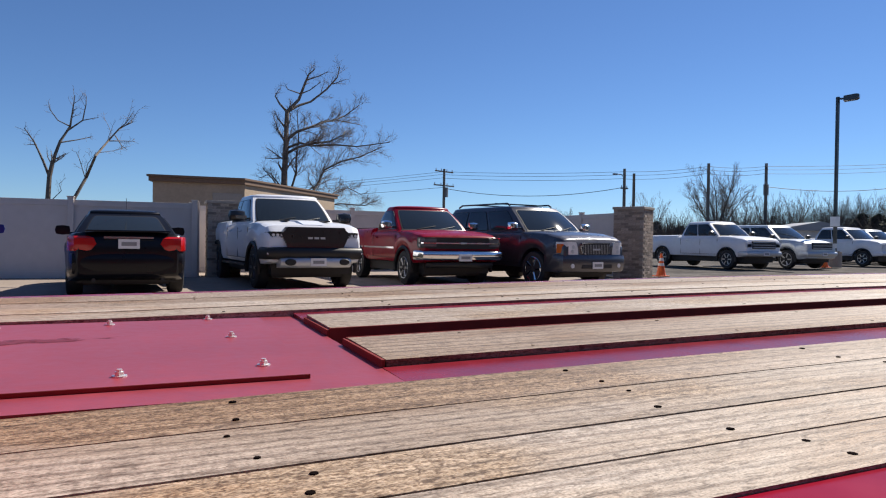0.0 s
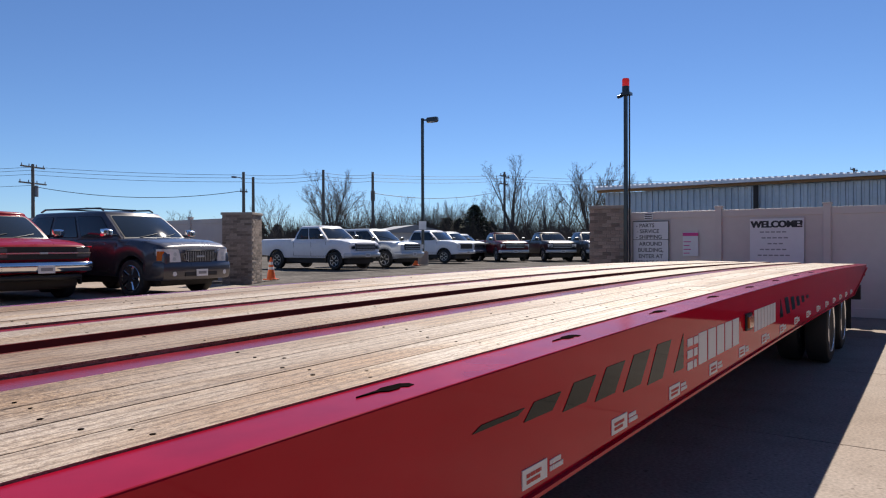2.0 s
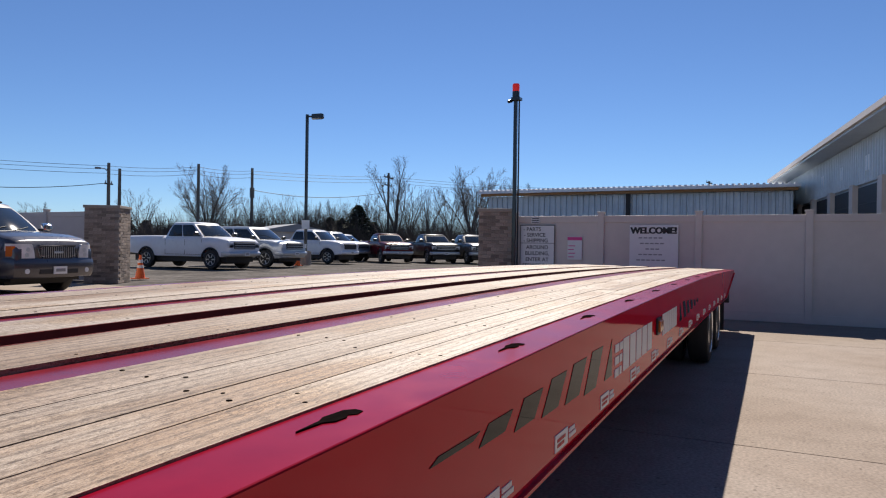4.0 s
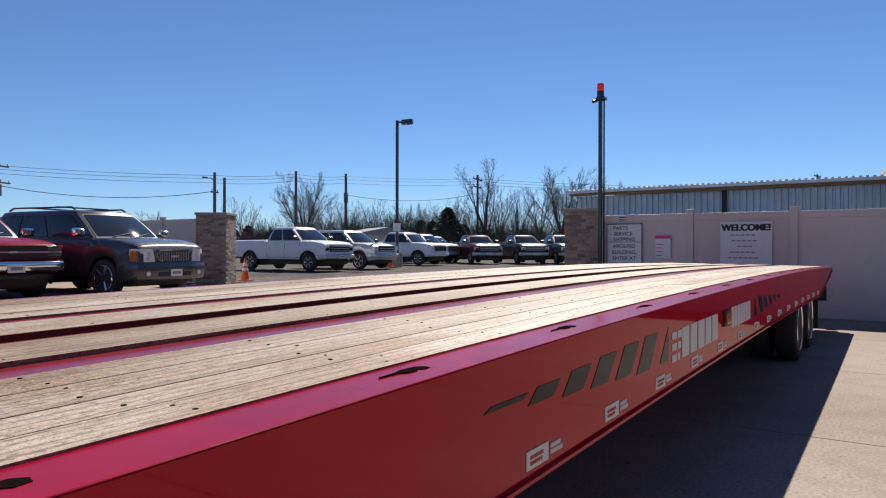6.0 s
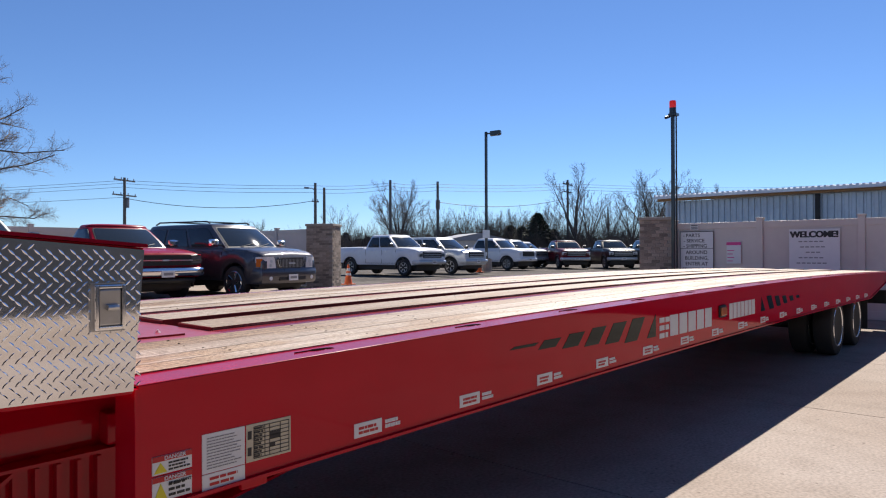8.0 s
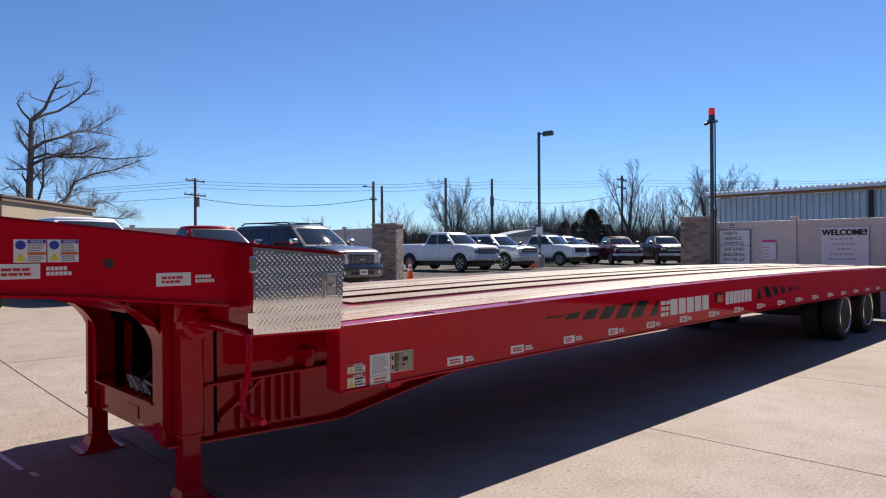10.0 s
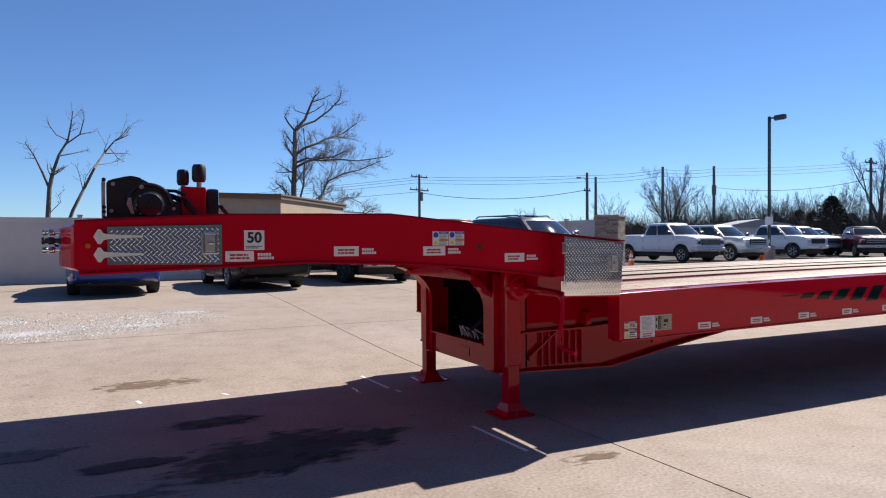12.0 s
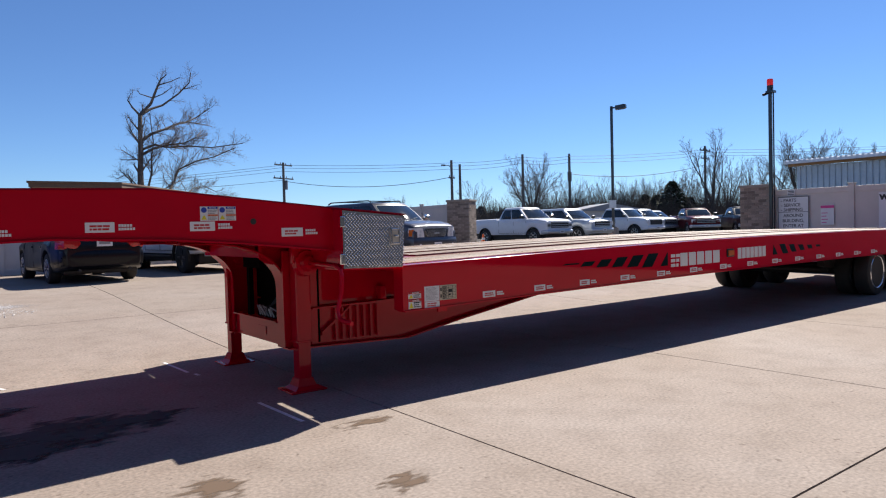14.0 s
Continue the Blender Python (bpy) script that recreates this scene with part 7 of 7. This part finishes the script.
CROWN_SIDE = [
    (0.12, 0.03, 0.2, -0.5, 8.2, 0.2, 8.8, 1.3, 9.3, 2.2, 9.8, 3.3, 10.2, 4.2, 10.7, 5.0, 11.4),
    (0.05, 0.02, 0.1, 3.3, 10.2, 4.4, 10.2, 5.5, 10.1),
    (0.11, 0.03, 0.25, -0.5, 7.2, 0.3, 7.7, 1.3, 8.0, 2.2, 8.1, 3.1, 8.6, 3.7, 9.2),
    (0.1, 0.03, 0.25, -0.5, 7.6, 0.4, 8.0, 1.1, 7.8, 2.6, 7.9, 4.0, 7.8, 6.0, 8.1),
    (0.1, 0.03, 0.3, -0.4, 3.0, -0.1, 4.7, 0.3, 6.0, 0.2, 7.0, 0.3, 8.2, 0.3, 10.5),
]
CROWN_LOW = [
    (0.11, 0.03, 0.2, -0.3, 3.2, 1.4, 4.6, 2.0, 5.3, 2.4, 6.3, 3.4, 6.9, 4.5, 7.2, 5.6, 7.8),
    (0.07, 0.02, 0.2, -0.4, 4.2, 0.9, 4.6, 2.1, 5.2, 3.0, 5.7),
    (0.07, 0.02, 0.2, 1.0, 3.6, 2.4, 4.2, 3.3, 4.8, 4.3, 5.1, 4.9, 4.5),
    (0.06, 0.02, 0.2, 1.2, 3.4, 3.0, 3.7, 4.6, 3.6, 5.4, 4.0),
    (0.08, 0.06, 0.95, -0.6, 5.7, -1.0, 6.4),
    (0.05, 0.02, 0.1, -0.55, 6.9, -1.4, 6.8, -1.9, 6.8),
    (0.05, 0.02, 0.1, -0.55, 6.7, -1.1, 7.1, -1.7, 7.6),
    (0.06, 0.02, 0.1, -0.6, 4.6, -1.6, 5.7, -2.4, 5.3),
    (0.06, 0.02, 0.1, -0.65, 4.2, -1.4, 5.3, -2.1, 6.0),
    (0.05, 0.02, 0.1, -0.5, 7.9, -0.9, 8.6, -1.3, 9.1),
    (0.05, 0.02, 0.1, -0.5, 8.9, -1.0, 9.6, -1.3, 10.0),
]
guided_tree("tall bare tree with a wide twiggy crown behind the building", pose(7.33, 37.4, 0.4) @ Matrix.Diagonal((0.8, 0.82, 0.77, 1)), limbs_of(CROWN_TOP, -0.5, 0.3) + limbs_of(CROWN_SIDE, -0.5) + limbs_of(CROWN_LOW, -0.5), (30, 15, 9), 11, 0.7, 0.03, 0.26, 0.5)


def round_tree(label, m, h, seed, wide=1.0, many=11, counts=(14, 10, 6), fat=1.0):
    """A rounded bare crown on a short trunk."""
    rng = random.Random(seed)
    guides = [(h * 0.026, h * 0.012, 0.75, [(0, 0, 0), (0.05, 0, h * 0.14), (0.0, 0.05, h * 0.3)])]
    for k in range(many):
        a = 2 * math.pi * k / many + rng.uniform(-0.3, 0.3)
        tilt = rng.uniform(0.15, wide)
        d = Vector((math.cos(a) * tilt, math.sin(a) * tilt, 1.0))
        ln = h * (0.86 - 0.2 * tilt)
        guides.append((h * 0.0095, 0.015, 0.25, branch(rng, (0, 0, h * rng.uniform(0.16, 0.3)), d, ln * 0.85, 0.1, 0.06, 5)))
    return guided_tree(label, m, guides, counts, seed, 0.6, 0.09, 0.4, fat)


ta = round_tree("bare rounded tree beyond the parking lot", pose(*bearing(44.9, 88), 0.2), 10.8, 31, 1.15, 12, (14, 10, 6), 0.8)
tb = round_tree("tall bare tree beyond the far pickups", pose(*bearing(60.0, 80), 0.2), 11.6, 47, 0.6, 7, (9, 8, 5), 0.8)
for k, (src, b, d, sc, rot) in enumerate(((ta, 66.4, 88, 1.08, 130), (tb, 68.2, 94, 0.95, 60), (ta, 76.0, 140, 1.15, 200), (tb, 48.6, 98, 0.66, 260), (ta, 53.0, 105, 0.72, 20), (tb, 40.0, 84, 0.62, 300),
                                          (tb, 62.8, 92, 0.8, 170), (ta, 57.6, 100, 0.8, 80), (ta, 33.0, 130, 0.7, 10), (tb, 72.0, 120, 0.95, 330), (ta, 79.0, 150, 1.0, 100), (tb, 61.2, 84, 0.75, 220),
                                          (ta, 87.0, 160, 1.05, 20), (tb, 50.6, 96, 0.7, 45), (ta, 55.2, 92, 0.66, 190), (tb, 64.6, 96, 0.86, 250), (ta, 70.2, 96, 0.95, 15), (tb, 46.8, 110, 0.75, 120))):
    x, y = bearing(b, d)
    cp = copy_thing(src, pose(x, y, 0.2, 0, 0, rot))
    cp.scale = (sc, sc, sc)

# evergreens
def evergreen(x, y, h, seed):
    rng = random.Random(seed)
    root = thing("evergreen_tree", "dark ragged evergreen tree beyond the lot", "tree", pose(x, y, 0.2), group="evergreens")
    part("trunk", rod(bmesh.new(), (0, 0, 0), (0, 0, h * 0.9), h * 0.02, 0.02, n=7), BARK, root)
    bm = bmesh.new()
    for k in range(2200):
        u = rng.random() ** 0.8
        z = h * (0.08 + 0.92 * u)
        r = h * 0.36 * (1 - u) ** 0.6 * rng.uniform(0.15, 1.25) + 0.05
        a = rng.uniform(0, 2 * math.pi)
        c = Vector((r * math.cos(a), r * math.sin(a), z - 0.1 * r))
        o = Vector((math.cos(a), math.sin(a), rng.uniform(-0.5, 0.4))) * rng.uniform(0.15, 0.4)
        t = Vector((-math.sin(a), math.cos(a), rng.uniform(-0.4, 0.4))) * rng.uniform(0.08, 0.2)
        q = [bm.verts.new(p) for p in (c - o * 0.4, c + t, c + o, c - t + Vector((0, 0, 0.06)))]
        bm.faces.new(q)
    part("crown", bm, PINE, root)


for b, d, h, sd in ((56.9, 76, 5.6, 1), (55.6, 79, 4.2, 2), (38.9, 90, 4.6, 3), (40.4, 95, 4.0, 4), (58.2, 80, 3.9, 5), (37.2, 92, 3.8, 6), (54.6, 86, 4.6, 7), (42.2, 96, 3.4, 8)):
    evergreen(*bearing(b, d), h, sd)


def far_brush():
    """A belt of leafless undergrowth beyond the lot."""
    rng = random.Random(8)
    vs, fs = [], []
    for k in range(13000):
        b = rng.uniform(36, 84)
        d = rng.uniform(70, 100)
        x, y = bearing(b, d)
        top = (1.9 + 4.2 * rng.random() ** 1.5) * d / 85 * (0.6 + 0.4 * min(1, (b - 34) / 16)) * (1.0 + 0.25 * math.sin(b * 1.7))
        for j in range(9):
            px, py = x + rng.gauss(0, 0.8), y + rng.gauss(0, 0.8)
            h = top * rng.uniform(0.25, 1.0)
            lx, ly = rng.gauss(0, 0.3), rng.gauss(0, 0.3)
            wdt = rng.uniform(0.012, 0.045)
            i = len(vs)
            vs += [(px - wdt, py, 0), (px + wdt, py, 0), (px + lx * h + wdt * 0.3, py + ly * h, h), (px + lx * h - wdt * 0.3, py + ly * h, h)]
            fs.append((i, i + 1, i + 2, i + 3))
    me = bpy.data.meshes.new("far_brush")
    me.from_pydata(vs, [], fs)
    me.materials.append(BRUSH)
    tagged(new("far_brush", me), "belt of grey leafless undergrowth beyond the lot", "woods", kind="stuff")


far_brush()
far_shed = thing("small_house", "small pale house with a dark roof beyond the lot", "house", pose(*bearing(51.0, 62), 0.2, 0, 0, -30))
part("wall", boxm(-3.2, 3.2, -2.5, 2.5, 0, 2.3), VINYL, far_shed)
part("roof", prismm([(-3.6, 2.25), (3.6, 2.25), (0.0, 2.95)], "y", -2.8, 2.8), GREY, far_shed)
